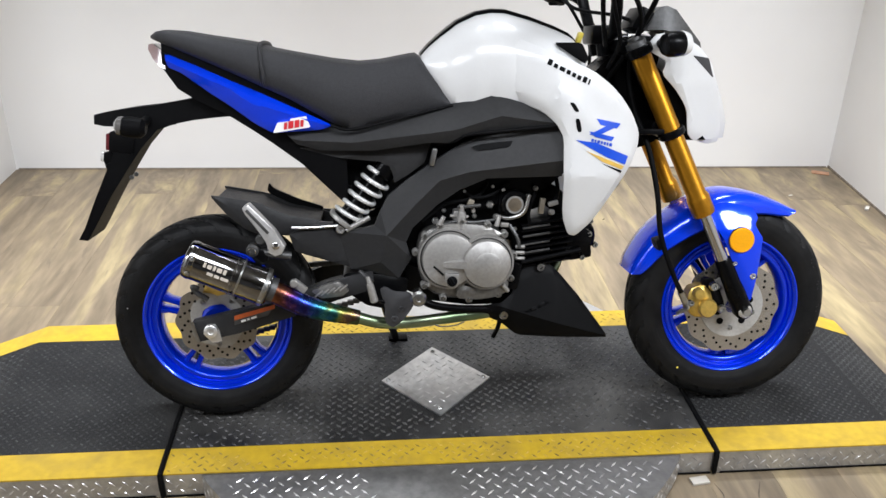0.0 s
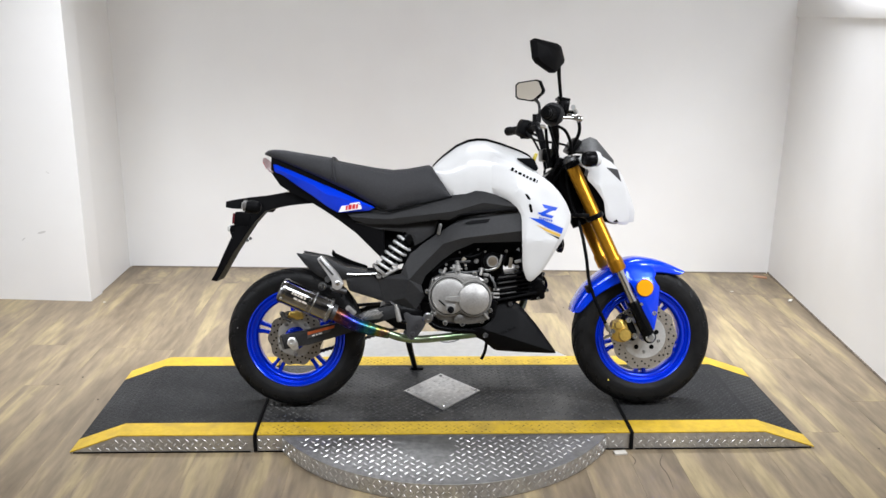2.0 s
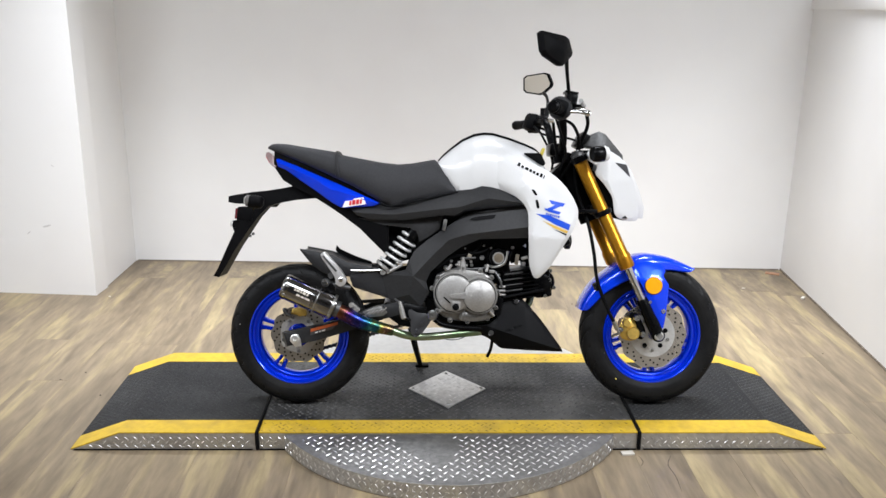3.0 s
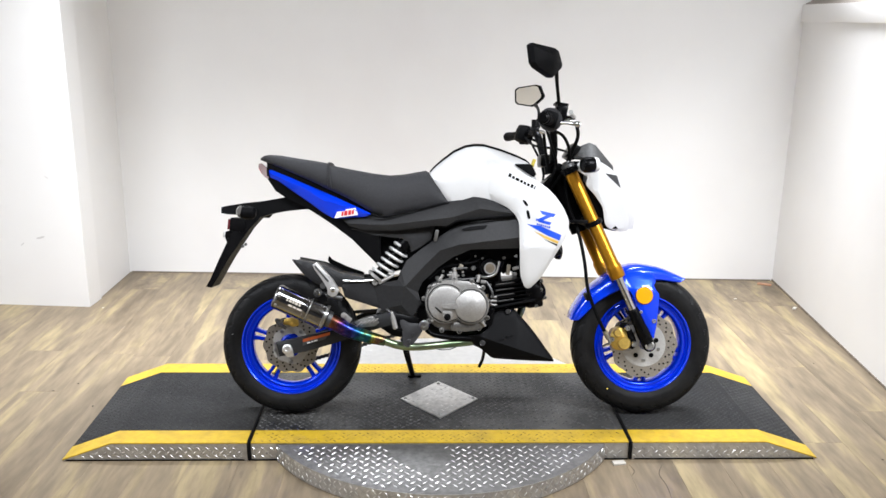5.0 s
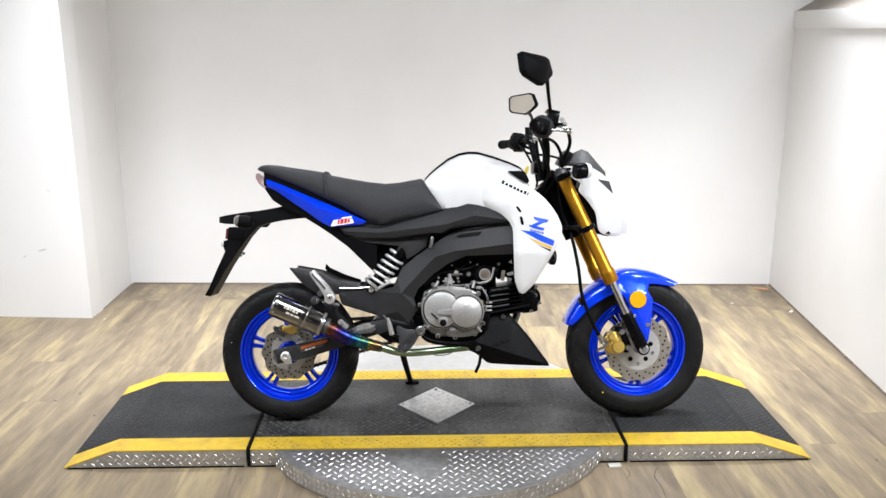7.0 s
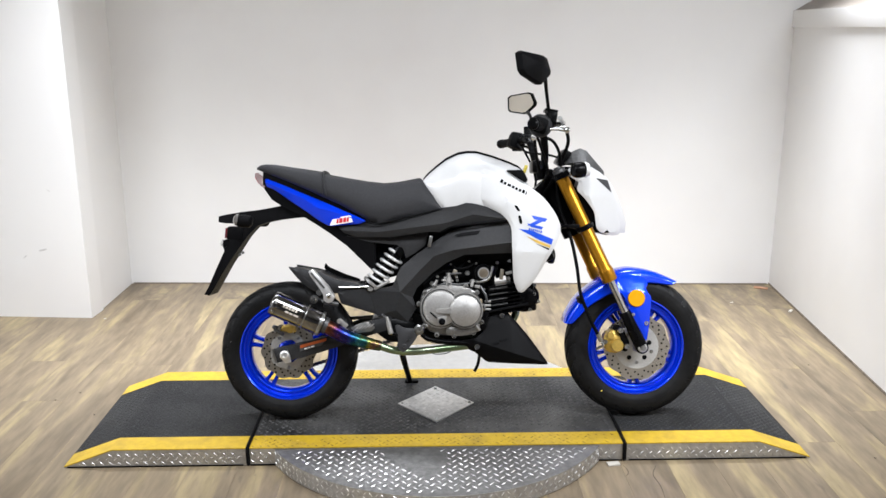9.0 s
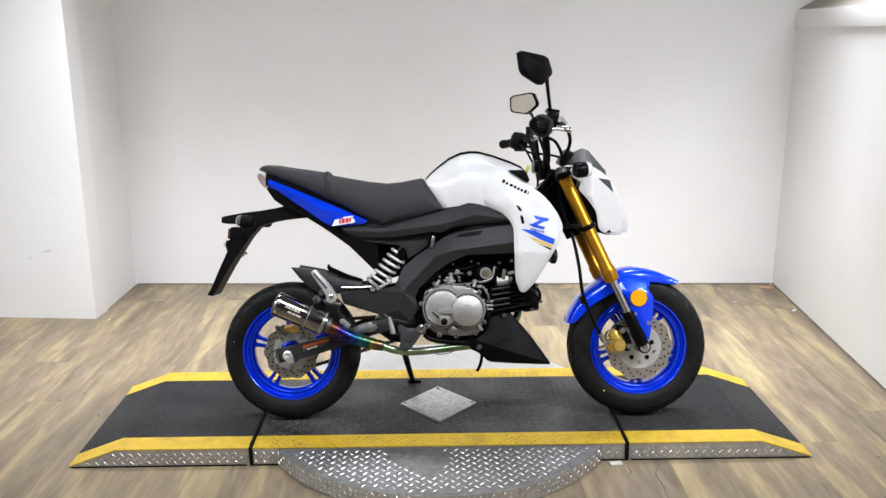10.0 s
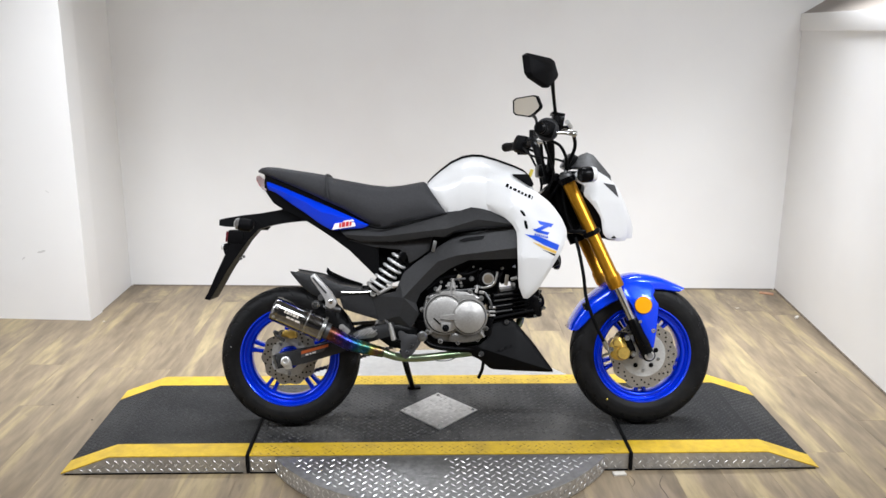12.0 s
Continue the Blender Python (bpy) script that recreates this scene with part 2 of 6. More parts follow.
PINK = surface("pale tail lens", (0.25, 0.17, 0.165), 0.15, coat=0.8)
SMOKE = surface("smoked lens", (0.10, 0.095, 0.09), 0.15, coat=0.6)
CLEAR = surface("frosted clear lens", (0.60, 0.595, 0.58), 0.12, coat=1.0)
STICKER = surface("white sticker", (0.80, 0.79, 0.78), 0.4)
INK = surface("black ink", (0.004, 0.004, 0.0045), 0.5, spec=0.05)
INKBLUE = surface("blue ink", (0.01, 0.07, 0.55), 0.35)
INKRED = surface("red ink", (0.55, 0.02, 0.03), 0.4)
INKGOLD = surface("gold ink", (0.60, 0.38, 0.08), 0.35)
MIRROR = surface("mirror glass", (0.86, 0.82, 0.74), 0.03, 1.0, 0.0, rvary=0.01)
TITAN = titanium_surface("heat-tinted titanium", -0.455, -0.255)
CARBON = surface("mirror-polished muffler steel", (0.25, 0.248, 0.25), 0.09, 1.0, 0.22, 22, rvary=0.05)
BOX_YELLOW = surface("yellow tag", (0.75, 0.60, 0.08), 0.4)


# ---- mesh helpers ----
def finish(bm, name, material, sharp=38):
    bmesh.ops.recalc_face_normals(bm, faces=bm.faces)
    for f in bm.faces:
        f.smooth = True
    for e in bm.edges:
        if len(e.link_faces) == 2 and e.calc_face_angle(0) > radians(sharp):
            e.smooth = False
    me = bpy.data.meshes.new(name)
    bm.to_mesh(me)
    bm.free()
    me.materials.append(material)
    return me


def part(name, bm, material, parent=None, label="", sharp=38):
    ob = new(name, finish(bm, name, material, sharp))
    ob.parent = parent
    return tagged(ob, label)


def base_empty(name, m, label, category, group=""):
    ob = new(name)
    ob.empty_display_size = 0.1
    ob.matrix_world = m
    ob.matrix_basis = m
    return tagged(ob, label, category, group)


def join(*bms):
    out = bms[0]
    for b in bms[1:]:
        me = bpy.data.meshes.new("join")
        b.to_mesh(me)
        b.free()
        out.from_mesh(me)
        bpy.data.meshes.remove(me)
    return out


def box(c, size, bevel=0.0, turn=(0, 0, 0)):
    bm = bmesh.new()
    bmesh.ops.create_cube(bm, size=1.0, matrix=pose(*c, *turn) @ Matrix.Diagonal((*size, 1)))
    if bevel:
        bmesh.ops.bevel(bm, geom=bm.edges[:], offset=bevel, segments=2, affect="EDGES", profile=0.6)
    return bm


def loft(rings, ends=True, closed=True):
    """A skin over rings of equally many points."""
    bm = bmesh.new()
    vs = [[bm.verts.new(p) for p in r] for r in rings]
    n = len(rings[0])
    for a, b in zip(vs, vs[1:]):
        for i in range(n if closed else n - 1):
            j = (i + 1) % n
            bm.faces.new((a[i], a[j], b[j], b[i]))
    if ends and closed:
        bm.faces.new(vs[0])
        bm.faces.new(list(reversed(vs[-1])))
    return bm


def aim(direction):
    return Vector(direction).to_track_quat("Z", "Y").to_matrix()


def lathe(profile, origin, axis=(0, 1, 0), segs=32, ends=True):
    """Turns (radius, along) pairs round an axis through origin."""
    r3 = aim(axis)
    rings = []
    for r, h in profile:
        rings.append([Vector(origin) + r3 @ Vector((max(r, 1e-5) * math.cos(a), max(r, 1e-5) * math.sin(a), h)) for a in
                      (2 * math.pi * i / segs for i in range(segs))])
    return loft(rings, ends)


def rod(p, q, r, r2=None, segs=16, chamfer=0.0):
    p, q = Vector(p), Vector(q)
    r2 = r if r2 is None else r2
    d = (q - p).length
    if chamfer:
        prof = [(r - chamfer, 0), (r, chamfer), (r2, d - chamfer), (r2 - chamfer, d)]
    else:
        prof = [(r, 0), (r2, d)]
    return lathe(prof, p, q - p, segs)


def curve_points(pts, steps=6):
    """A smooth line through the points."""
    pts = [Vector(p) for p in pts]
    ext = [2 * pts[0] - pts[1], *pts, 2 * pts[-1] - pts[-2]]
    out = []
    for a, b, c, d in zip(ext, ext[1:], ext[2:], ext[3:]):
        for i in range(steps):
            t = i / steps
            out.append(0.5 * ((2 * b) + (c - a) * t + (2 * a - 5 * b + 4 * c - d) * t * t + (3 * b - a - 3 * c + d) * t ** 3))
    return out + [pts[-1]]


def tube(pts, r, segs=12, steps=6):
    """A round tube through the points; r is one radius or one for each point."""
    rs = [(x, 0, 0) for x in r] if isinstance(r, (list, tuple)) else [(r, 0, 0)] * len(pts)
    line, rad = curve_points(pts, steps), [v.x for v in curve_points(rs, steps)]
    rings, side = [], None
    for i, p in enumerate(line):
        d = (line[min(i + 1, len(line) - 1)] - line[max(i - 1, 0)]).normalized()
        if side is None:
            side = d.orthogonal().normalized()
        side = (side - d * side.dot(d)).normalized()
        up = d.cross(side)
        rings.append([p + rad[i] * (math.cos(a) * side + math.sin(a) * up) for a in (2 * math.pi * j / segs for j in range(segs))])
    return loft(rings)


def rounded(outline, cut=0.22, times=1):
    """Cuts the corners of a closed outline."""
    pts = [Vector(p) for p in outline]
    for _ in range(times):
        nxt = []
        for a, b in zip(pts, pts[1:] + pts[:1]):
            nxt += [a.lerp(b, cut), a.lerp(b, 1 - cut)]
        pts = nxt
    return pts


def edge_distance(p, pts):
    best = 9.0
    for a, b in zip(pts, pts[1:] + pts[:1]):
        ab = b - a
        t = min(1, max(0, (p - a).dot(ab) / max(ab.length_squared, 1e-12)))
        best = min(best, (p - a - t * ab).length)
    return best


def shell(outline, lateral, thick=0.006, side=-1, step=0.014, roll=0.005, width=0.012, cut=0.2, times=1, ridge=()):
    """A moulded panel in the bike's side view: an outline in x and z, pushed out to lateral(x, z), its rim rolled inwards."""
    pts = rounded(outline, cut, times)
    dense = []
    for a, b in zip(pts, pts[1:] + pts[:1]):
        k = max(1, int((b - a).length / step))
        dense += [a.lerp(b, i / k) for i in range(k)]
    inner = []
    xs, zs = [p.x for p in pts], [p.y for p in pts]
    nx, nz = int((max(xs) - min(xs)) / step) + 1, int((max(zs) - min(zs)) / step) + 1
    for i in range(nx + 1):
        for j in range(nz + 1):
            p = Vector((min(xs) + (i + 0.5 * (j % 2)) * step, min(zs) + j * step))
            inside = False
            for a, b in zip(pts, pts[1:] + pts[:1]):
                if (a.y > p.y) != (b.y > p.y) and p.x < (b.x - a.x) * (p.y - a.y) / (b.y - a.y) + a.x:
                    inside = not inside
            if inside and edge_distance(p, pts) > 0.35 * step and all(abs(p.y - sample(ridge, p.x)) > 0.3 * step for _ in ridge[:1]):
                inner.append(p)
    from mathutils.geometry import delaunay_2d_cdt
    spine = []
    if ridge:
        span = [p.x for p in pts]
        for i in range(int((max(span) - min(span)) / step) + 1):
            x = min(span) + (i + 0.5) * step
            p = Vector((x, sample(ridge, x)))
            hits = 0
            for a, b in zip(pts, pts[1:] + pts[:1]):
                if (a.y > p.y) != (b.y > p.y) and p.x < (b.x - a.x) * (p.y - a.y) / (b.y - a.y) + a.x:
                    hits += 1
            if hits % 2 and edge_distance(p, pts) > 0.002:
                spine.append(p)
    k0 = len(dense) + len(inner)
    links = [(k0 + i, k0 + i + 1) for i in range(len(spine) - 1) if (spine[i + 1] - spine[i]).length < 4 * step]
    vs, _, fs, *_ = delaunay_2d_cdt(dense + inner + spine, links, [list(range(len(dense)))], 1, 1e-6)
    fn = lateral if callable(lateral) else (lambda x, z: lateral)
    bm = bmesh.new()
    top, low = [], []
    for v in vs:
        d = min(1, edge_distance(v, pts) / width)
        y = fn(v.x, v.y)
        top.append(bm.verts.new((v.x, side * (y - roll * (1 - d) ** 2), v.y)))
        low.append(bm.verts.new((v.x, side * (y - thick - roll), v.y)))
    count = {}
    for f in fs:
        bm.faces.new([top[i] for i in f])
        bm.faces.new([low[i] for i in reversed(f)])
        for a, b in zip(f, list(f[1:]) + [f[0]]):
            count[(a, b)] = True
    for a, b in list(count):
        if (b, a) not in count:
            bm.faces.new((top[b], top[a], low[a], low[b]))
    return bm


def facets(verts, faces, thick, side=-1):
    """A moulded panel of flat facets: verts are (x, z, out), faces their numbers; its back lies thick further in."""
    bm = bmesh.new()
    top = [bm.verts.new((x, side * y, z)) for x, z, y in verts]
    low = [bm.verts.new((x, side * (y - thick), z)) for x, z, y in verts]
    edge = {}
    for f in faces:
        bm.faces.new([top[i] for i in f])
        bm.faces.new([low[i] for i in reversed(f)])
        for a, b in zip(f, list(f[1:]) + [f[0]]):
            edge[(a, b)] = True
    for a, b in list(edge):
        if (b, a) not in edge:
            bm.faces.new((top[b], top[a], low[a], low[b]))
    rim = [e for e in bm.edges if len(e.link_faces) == 2 and e.calc_face_angle(0) > radians(50) and any(v in top for v in e.verts)]
    bmesh.ops.bevel(bm, geom=rim, offset=0.0022, segments=2, affect="EDGES", profile=0.5)
    return bm


def prism(outline, y0, y1, bevel=0.0):
    """A plate between y0 and y1 with an outline in x and z."""
    bm = bmesh.new()
    a = [bm.verts.new((x, y0, z)) for x, z in outline]
    b = [bm.verts.new((x, y1, z)) for x, z in outline]
    bm.faces.new(a)
    bm.faces.new(list(reversed(b)))
    n = len(a)
    for i in range(n):
        j = (i + 1) % n
        bm.faces.new((a[j], a[i], b[i], b[j]))
    if bevel:
        bmesh.ops.bevel(bm, geom=bm.edges[:], offset=bevel, segments=2, affect="EDGES", profile=0.6)
    return bm


def bolt(p, r=0.007, h=0.006, axis=(0, -1, 0)):
    """A hexagon-socket bolt head."""
    return lathe([(r, 0), (r, h * 0.7), (r * 0.8, h), (r * 0.45, h), (r * 0.4, h * 0.5)], p, axis, 14)


def sample(table, x):
    """Linear reading from a table of (x, value)."""
    if x <= table[0][0]:
        return table[0][1]
    for (a, u), (b, v) in zip(table, table[1:]):
        if x <= b:
            return u + (v - u) * (x - a) / (b - a)
    return table[-1][1]


# ---- room ----
def slab(name, x0, x1, y0, y1, z0, z1, material, label, bevel=0.0):
    ob = new(name, finish(box(((x0 + x1) / 2, (y0 + y1) / 2, (z0 + z1) / 2), (x1 - x0, y1 - y0, z1 - z0), bevel), name, material))
    return tagged(ob, label, "", "", "structure")


XL, XR, YB, YF, ZC = -1.727, 1.742, 1.700, -5.4, 2.5   # XR, YB: the corner by the front wheel
floor = slab("floor", -3.1, 2.1, YF - 0.1, YB + 0.25, -0.12, -0.004, SUBFLOOR, "rustic taupe and cream vinyl plank floor")
slab("wall_alcove_side", XL - 0.12, XL, 1.33, 1.90, 0.0, ZC, WALL, "white return wall of the alcove")
slab("wall_west", -3.12, -3.0, YF, 1.44, 0.0, ZC, WALL, "plain white side wall")
# unseen wall and ceiling, kept grey so that gloss and metal mirror dark
slab("wall_south", -3.12, 3.1, YF - 0.12, YF, 0.0, ZC, DIM, "unseen plain grey wall behind the camera, for dark reflections")
slab("ceiling", -3.12, 3.1, YF - 0.12, YB + 0.25, ZC, ZC + 0.1, CEIL, "unseen plain grey ceiling")

# the side wall by the front wheel stands a little askew and ends in a ledge
SKEW = math.atan(0.083)


def askew(bm):
    bmesh.ops.transform(bm, matrix=Matrix.Translation((XR, YB, 0)) @ Matrix.Rotation(-SKEW, 4, "Z"), verts=bm.verts)
    return bm


def structure(name, bm, material, label):
    return tagged(new(name, finish(bm, name, material)), label, "", "", "structure")


def turned_box(corner, angle, c, size):
    """A box whose c and size are counted from a corner of the room, turned round it."""
    bm = box(c, size)
    bmesh.ops.transform(bm, matrix=Matrix.Translation((*corner, 0)) @ Matrix.Rotation(angle, 4, "Z"), verts=bm.verts)
    return bm


BACK, FRONT = -math.atan(0.0245), -math.atan(0.075)   # the back wall and the wall beside the alcove run a little askew
structure("wall_north", turned_box((XR, YB), BACK, (-1.05, 0.06, ZC / 2), (4.90, 0.12, ZC)), WALL, "plain white painted back wall")
alcove_front = structure("wall_alcove_front", turned_box((XL, 1.211), FRONT, (-0.70, 0.0625, ZC / 2), (1.40, 0.125, ZC)), WALL, "white wall beside the alcove with scuffs")
wall_east = structure("wall_east", askew(box((0.05, -3.6, 0.718), (0.10, 7.2, 1.436))), WALL, "white low side wall with faint scuffs")
structure("trim_east", askew(box((-0.006, -3.6, 1.394), (0.012, 7.2, 0.084), 0.003)), WALL, "white trim board along the wall top")
slope = loft([[Vector((0.0, y, 1.438)), Vector((0.9, y, 1.438 + 0.9 * 0.62)), Vector((0.9, y, 1.40 + 0.9 * 0.62)), Vector((0.02, y, 1.40))] for y in (-0.001, -7.2)])
structure("ledge_east", askew(slope), LEDGE, "sloping taupe panel above the low wall")
structure("wall_east_upper", askew(box((0.95, -3.6, 2.24), (0.10, 7.2, 0.56))), WALL, "white upper side wall")

# dirt along the wall bases
GRIME = surface("brown grime", (0.20, 0.165, 0.13), 0.8, vary=0.35, scale=40)
structure("trim_base_east", askew(box((-0.0015, -2.4, 0.005), (0.003, 4.8, 0.010))), GRIME, "dirty seam at the foot of the wall")
structure("trim_base_north", turned_box((XR, YB), BACK, ((XL - XR) / 2, -0.0015, 0.003), (XR - XL - 0.02, 0.003, 0.006)), GRIME, "dirty seam at the foot of the wall")

# faint scuffs on the walls
SCUFF = surface("grey scuff", (0.60, 0.585, 0.57), 0.7, vary=0.12, scale=60)


def scuff(wall, p, across, length, turn):
    bm = bmesh.new()
    bmesh.ops.create_icosphere(bm, subdivisions=2, radius=1.0)
    a, n_ = Vector(across).normalized(), Vector(across).normalized().cross(Vector((0, 0, 1)))
    c, s_ = math.cos(radians(turn)), math.sin(radians(turn))
    for v in bm.verts:
        u, w = v.co.x * length, v.co.y * length * 0.22
        v.co = Vector(p) + a * (u * c - w * s_) + Vector((0, 0, u * s_ + w * c)) + n_ * (v.co.z * 0.0006)
    part("scuff_mark", bm, SCUFF, wall, "faint grey scuff")


for x, z, length, turn in ((-1.93, 0.335, 0.022, 15), (-2.02, 0.30, 0.012, 40), (-1.87, 0.62, 0.010, -30)):
    scuff(alcove_front, (x, 1.211 - 0.075 * (x - XL), z), (1, -0.075, 0), length, turn)
EASTWARD = Vector((math.sin(SKEW), -math.cos(SKEW), 0)) * -1
for d, z, length, turn in ((0.62, 0.44, 0.016, 60), (0.66, 0.39, 0.014, 20), (0.95, 0.36, 0.018, -35), (1.25, 0.62, 0.014, 10)):
    scuff(wall_east, Vector((XR, YB, z)) - EASTWARD * d, EASTWARD, length, turn)

# crumbs and specks on the floor
grit = random.Random(31)
bm = bmesh.new()
for _ in range(70):
    px_, py_, s = grit.uniform(-2.4, 1.7), grit.uniform(-1.6, 1.6), grit.uniform(0.0015, 0.0045)
    if -1.3 < px_ < 1.15 and -0.6 < py_ < 0.7:
        continue
    bmesh.ops.create_icosphere(bm, subdivisions=1, radius=s, matrix=pose(px_, py_, 0.001, 0, 0, grit.uniform(0, 180)) @ Matrix.Diagonal((grit.uniform(0.7, 2.2), 1, 0.35, 1)))
tagged(new("floor_crumbs", finish(bm, "floor_crumbs", surface("dark crumb", (0.05, 0.04, 0.032), 0.9, vary=0.5, scale=200))), "dark crumbs and specks on the plank floor", "debris", "", "stuff")

# small chips and dark open joints on the floor
def floor_chip(name, x, y, size, turn, material, label):
    bm = box((x, y, size[2] / 2 + 0.0005), size, min(size) * 0.2, (0, 0, turn))
    tagged(new(name, finish(bm, name, material)), label, "debris")


CHIP = surface("broken plaster", (0.55, 0.52, 0.47), 0.8, vary=0.1, scale=200)
floor_chip("plaster_chip", 1.668, 1.235, (0.030, 0.013, 0.008), 50, CHIP, "small white plaster chip at the foot of the wall")
floor_chip("plaster_chip", -1.660, 1.195, (0.010, 0.005, 0.003), 20, CHIP, "small white plaster chip on the plank floor")
floor_chip("plaster_chip", 1.430, 1.385, (0.016, 0.005, 0.002), 15, CHIP, "small white plaster chip on the plank floor")
floor_chip("wood_chip", 1.672, 1.628, (0.070, 0.034, 0.004), -25, surface("bare orange wood", (0.36, 0.19, 0.11), 0.7, vary=0.2, scale=60), "flat orange wood scrap in the corner")
JOINT = surface("dirty open joint", (0.09, 0.07, 0.05), 0.9, vary=0.4, scale=90)
for pts in ([(0.609, -0.262), (0.585, -0.320), (0.590, -0.388), (0.584, -0.470)], [(0.505, -0.262), (0.512, -0.300), (0.498, -0.330)]):
    bm = tube([(x, y, 0.0) for x, y in pts], [0.0008] + [0.0018] * (len(pts) - 2) + [0.0006], 6, 6)
    for v in bm.verts:
        v.co.z = v.co.z * 0.25 + 0.0003
    part("floor_crack", bm, JOINT, floor, "dark dirty crack in the vinyl")

# ---- planks ----
PW, PL = 0.152, 1.22


def plank_data():
    bm = box((0, 0, -0.002), (PW - 0.0003, 1.0, 0.004), 0.0)
    top = [e for e in bm.edges if all(v.co.z > -0.001 for v in e.verts)]
    bmesh.ops.bevel(bm, geom=top, offset=0.0003, segments=1, affect="EDGES")
    return finish(bm, "plank", PLANK)


plank_mesh = plank_data()
rng = random.Random(7)
x = -3.0
while x < 1.95:
    y = YF - rng.uniform(0, 1.0)
    while y < YB + 0.05:
        a, b = max(y, YF), min(y + PL, YB + 0.09)
        if b - a > 0.05:
            ob = new("plank", plank_mesh)
            ob.parent = floor
            ob.location = (x + PW / 2, (a + b) / 2, 0)
            ob.scale = (1, b - a - 0.0003, 1)
        y += PL
    x += PW


# ---- display platform ----
H = 0.0600
PX = (-1.271, -1.117, -0.691, 0.511, 0.948, 1.116)   # ramp foot, ramp head, seam, seam, ramp head, ramp foot
PF, PB, STRIPE = -0.233, 0.391, 0.081
MID = (-0.088, 0.0760)
TURNED = Matrix.Translation((*MID, 0)) @ Matrix.Rotation(radians(0.45), 4, "Z") @ Matrix.Translation((-MID[0], -MID[1], 0))


def lug_mesh(spots, size=0.021, wide=0.0052, high=0.0013):
    """Raised lozenges of a tread plate, at (point, along, normal)."""
    verts, faces = [], []
    for p, d, nrm in spots:
        s = nrm.cross(d)
        b = len(verts)
        for u, v, h in ((-1, 0, 0), (0, -1, 0), (1, 0, 0), (0, 1, 0), (-0.5, 0, 1), (0, -0.35, 1), (0.5, 0, 1), (0, 0.35, 1)):
            verts.append(p + d * (u * size / 2) + s * (v * wide / 2) + nrm * (h * high))
        faces += [(b + 4, b + 5, b + 6, b + 7)] + [(b + i, b + (i + 1) % 4, b + 4 + (i + 1) % 4, b + 4 + i) for i in range(4)]
    me = bpy.data.meshes.new("lugs")
    me.from_pydata([tuple(v) for v in verts], [], faces)
    return me


def tread_spots(origin, u, v, nu, nv, pitch, keep):
    """Lugs of a tread plate over nu by nv pitches: a lattice at 45 degrees, each lug pointing at its neighbour's flank."""
    out, h = [], math.sqrt(0.5)
    nrm, span = u.cross(v).normalized(), nu + nv + 2
    for i in range(-span, span):
        for j in range(-span, span):
            a, b = (i - j) * h + 0.5, (i + j) * h + 0.5
            if 0.3 < a < nu - 0.3 and 0.3 < b < nv - 0.3:
                p = origin + u * (a * pitch) + v * (b * pitch)
                if keep(p):
                    d = (u + v) * h if (i + j) % 2 else (v - u) * h
                    out.append((p, d, nrm))
    return out


def lugs(spots, material, parent, label, **kw):
    me = lug_mesh(spots, **kw)
    me.materials.append(material)
    ob = new("tread_relief", me)
    ob.parent = parent
    return tagged(ob, label, kind="stuff")


UX, UY, UZ = Vector((1, 0, 0)), Vector((0, 1, 0)), Vector((0, 0, 1))


def section_body(xs, zs):
    """A long box whose top follows (x, z)."""
    return prism([(xs[0], 0.001), *zip(xs, zs), (xs[-1], 0.001)], PF, PB, 0.0)


def stripe(xs, zs, y0, y1, up=0.0025):
    return loft([[Vector((x, y0, z + up)), Vector((x, y1, z + up)), Vector((x, y1, z - 0.001)), Vector((x, y0, z - 0.001))] for x, z in zip(xs, zs)])


def end_section(xs, zs, label):
    ob = base_empty("ramp_section", TURNED, label, "ramp", "platform sections")
    part("body", section_body(xs, zs), ALUSIDE, ob, "aluminium tread plate sides, light put into their colour")
    part("deck_sheet", stripe(xs, zs, PF + STRIPE, PB - STRIPE, 0.002), GRIP, ob, "black non-slip grip sheet")
    part("yellow_stripe", stripe(xs, zs, PF - 0.001, PF + STRIPE), YELLOW, ob, "yellow painted edge")
    # thin black strip drawn as the shadow line along the platform foot
    part("base_strip", box(((xs[0] + xs[-1]) / 2, PF - 0.0005, 0.003), (xs[-1] - xs[0] - 0.02, 0.003, 0.004), 0.0005), RUBBER, ob, "black strip for the shadow line at the base")
    part("yellow_stripe", stripe(xs, zs, PB - STRIPE, PB + 0.001), YELLOW, ob, "yellow painted edge")
    lo, hi = min(xs), max(xs)
    for (xa, za), (xb, zb) in zip(zip(xs, zs), list(zip(xs, zs))[1:]):
        run = Vector((xb - xa, 0, zb - za))
        if run.x * run.x + run.z * run.z > 0.01:
            u = run.normalized()
            lugs(tread_spots(Vector((xa, PF + STRIPE, za + 0.0018)), u, UY, int(run.length / 0.0146), int((PB - PF - 2 * STRIPE) / 0.0146), 0.0146, lambda p: True), GRIPLUG, ob, "fine raised grain of the grip sheet",
                 size=0.0135, wide=0.0050, high=0.0014)
    spots = tread_spots(Vector((lo, PF - 0.0005, 0.004)), UX, UZ, int((hi - lo) / 0.0195), 3, 0.0195,
                        lambda p: p.z < sample(sorted(zip(xs, zs)), p.x) - 0.012)
    lugs(spots, ALULUG, ob, "raised lugs of the tread plate", size=0.018, wide=0.0040)
    return ob


GAP = 0.006
end_section([PX[0], PX[1], PX[2] - GAP], [0.004, H, H], "black ramp end section with yellow edges")
end_section([PX[3] + GAP, PX[4], PX[5]], [H, H, 0.004], "black ramp end section with yellow edges")

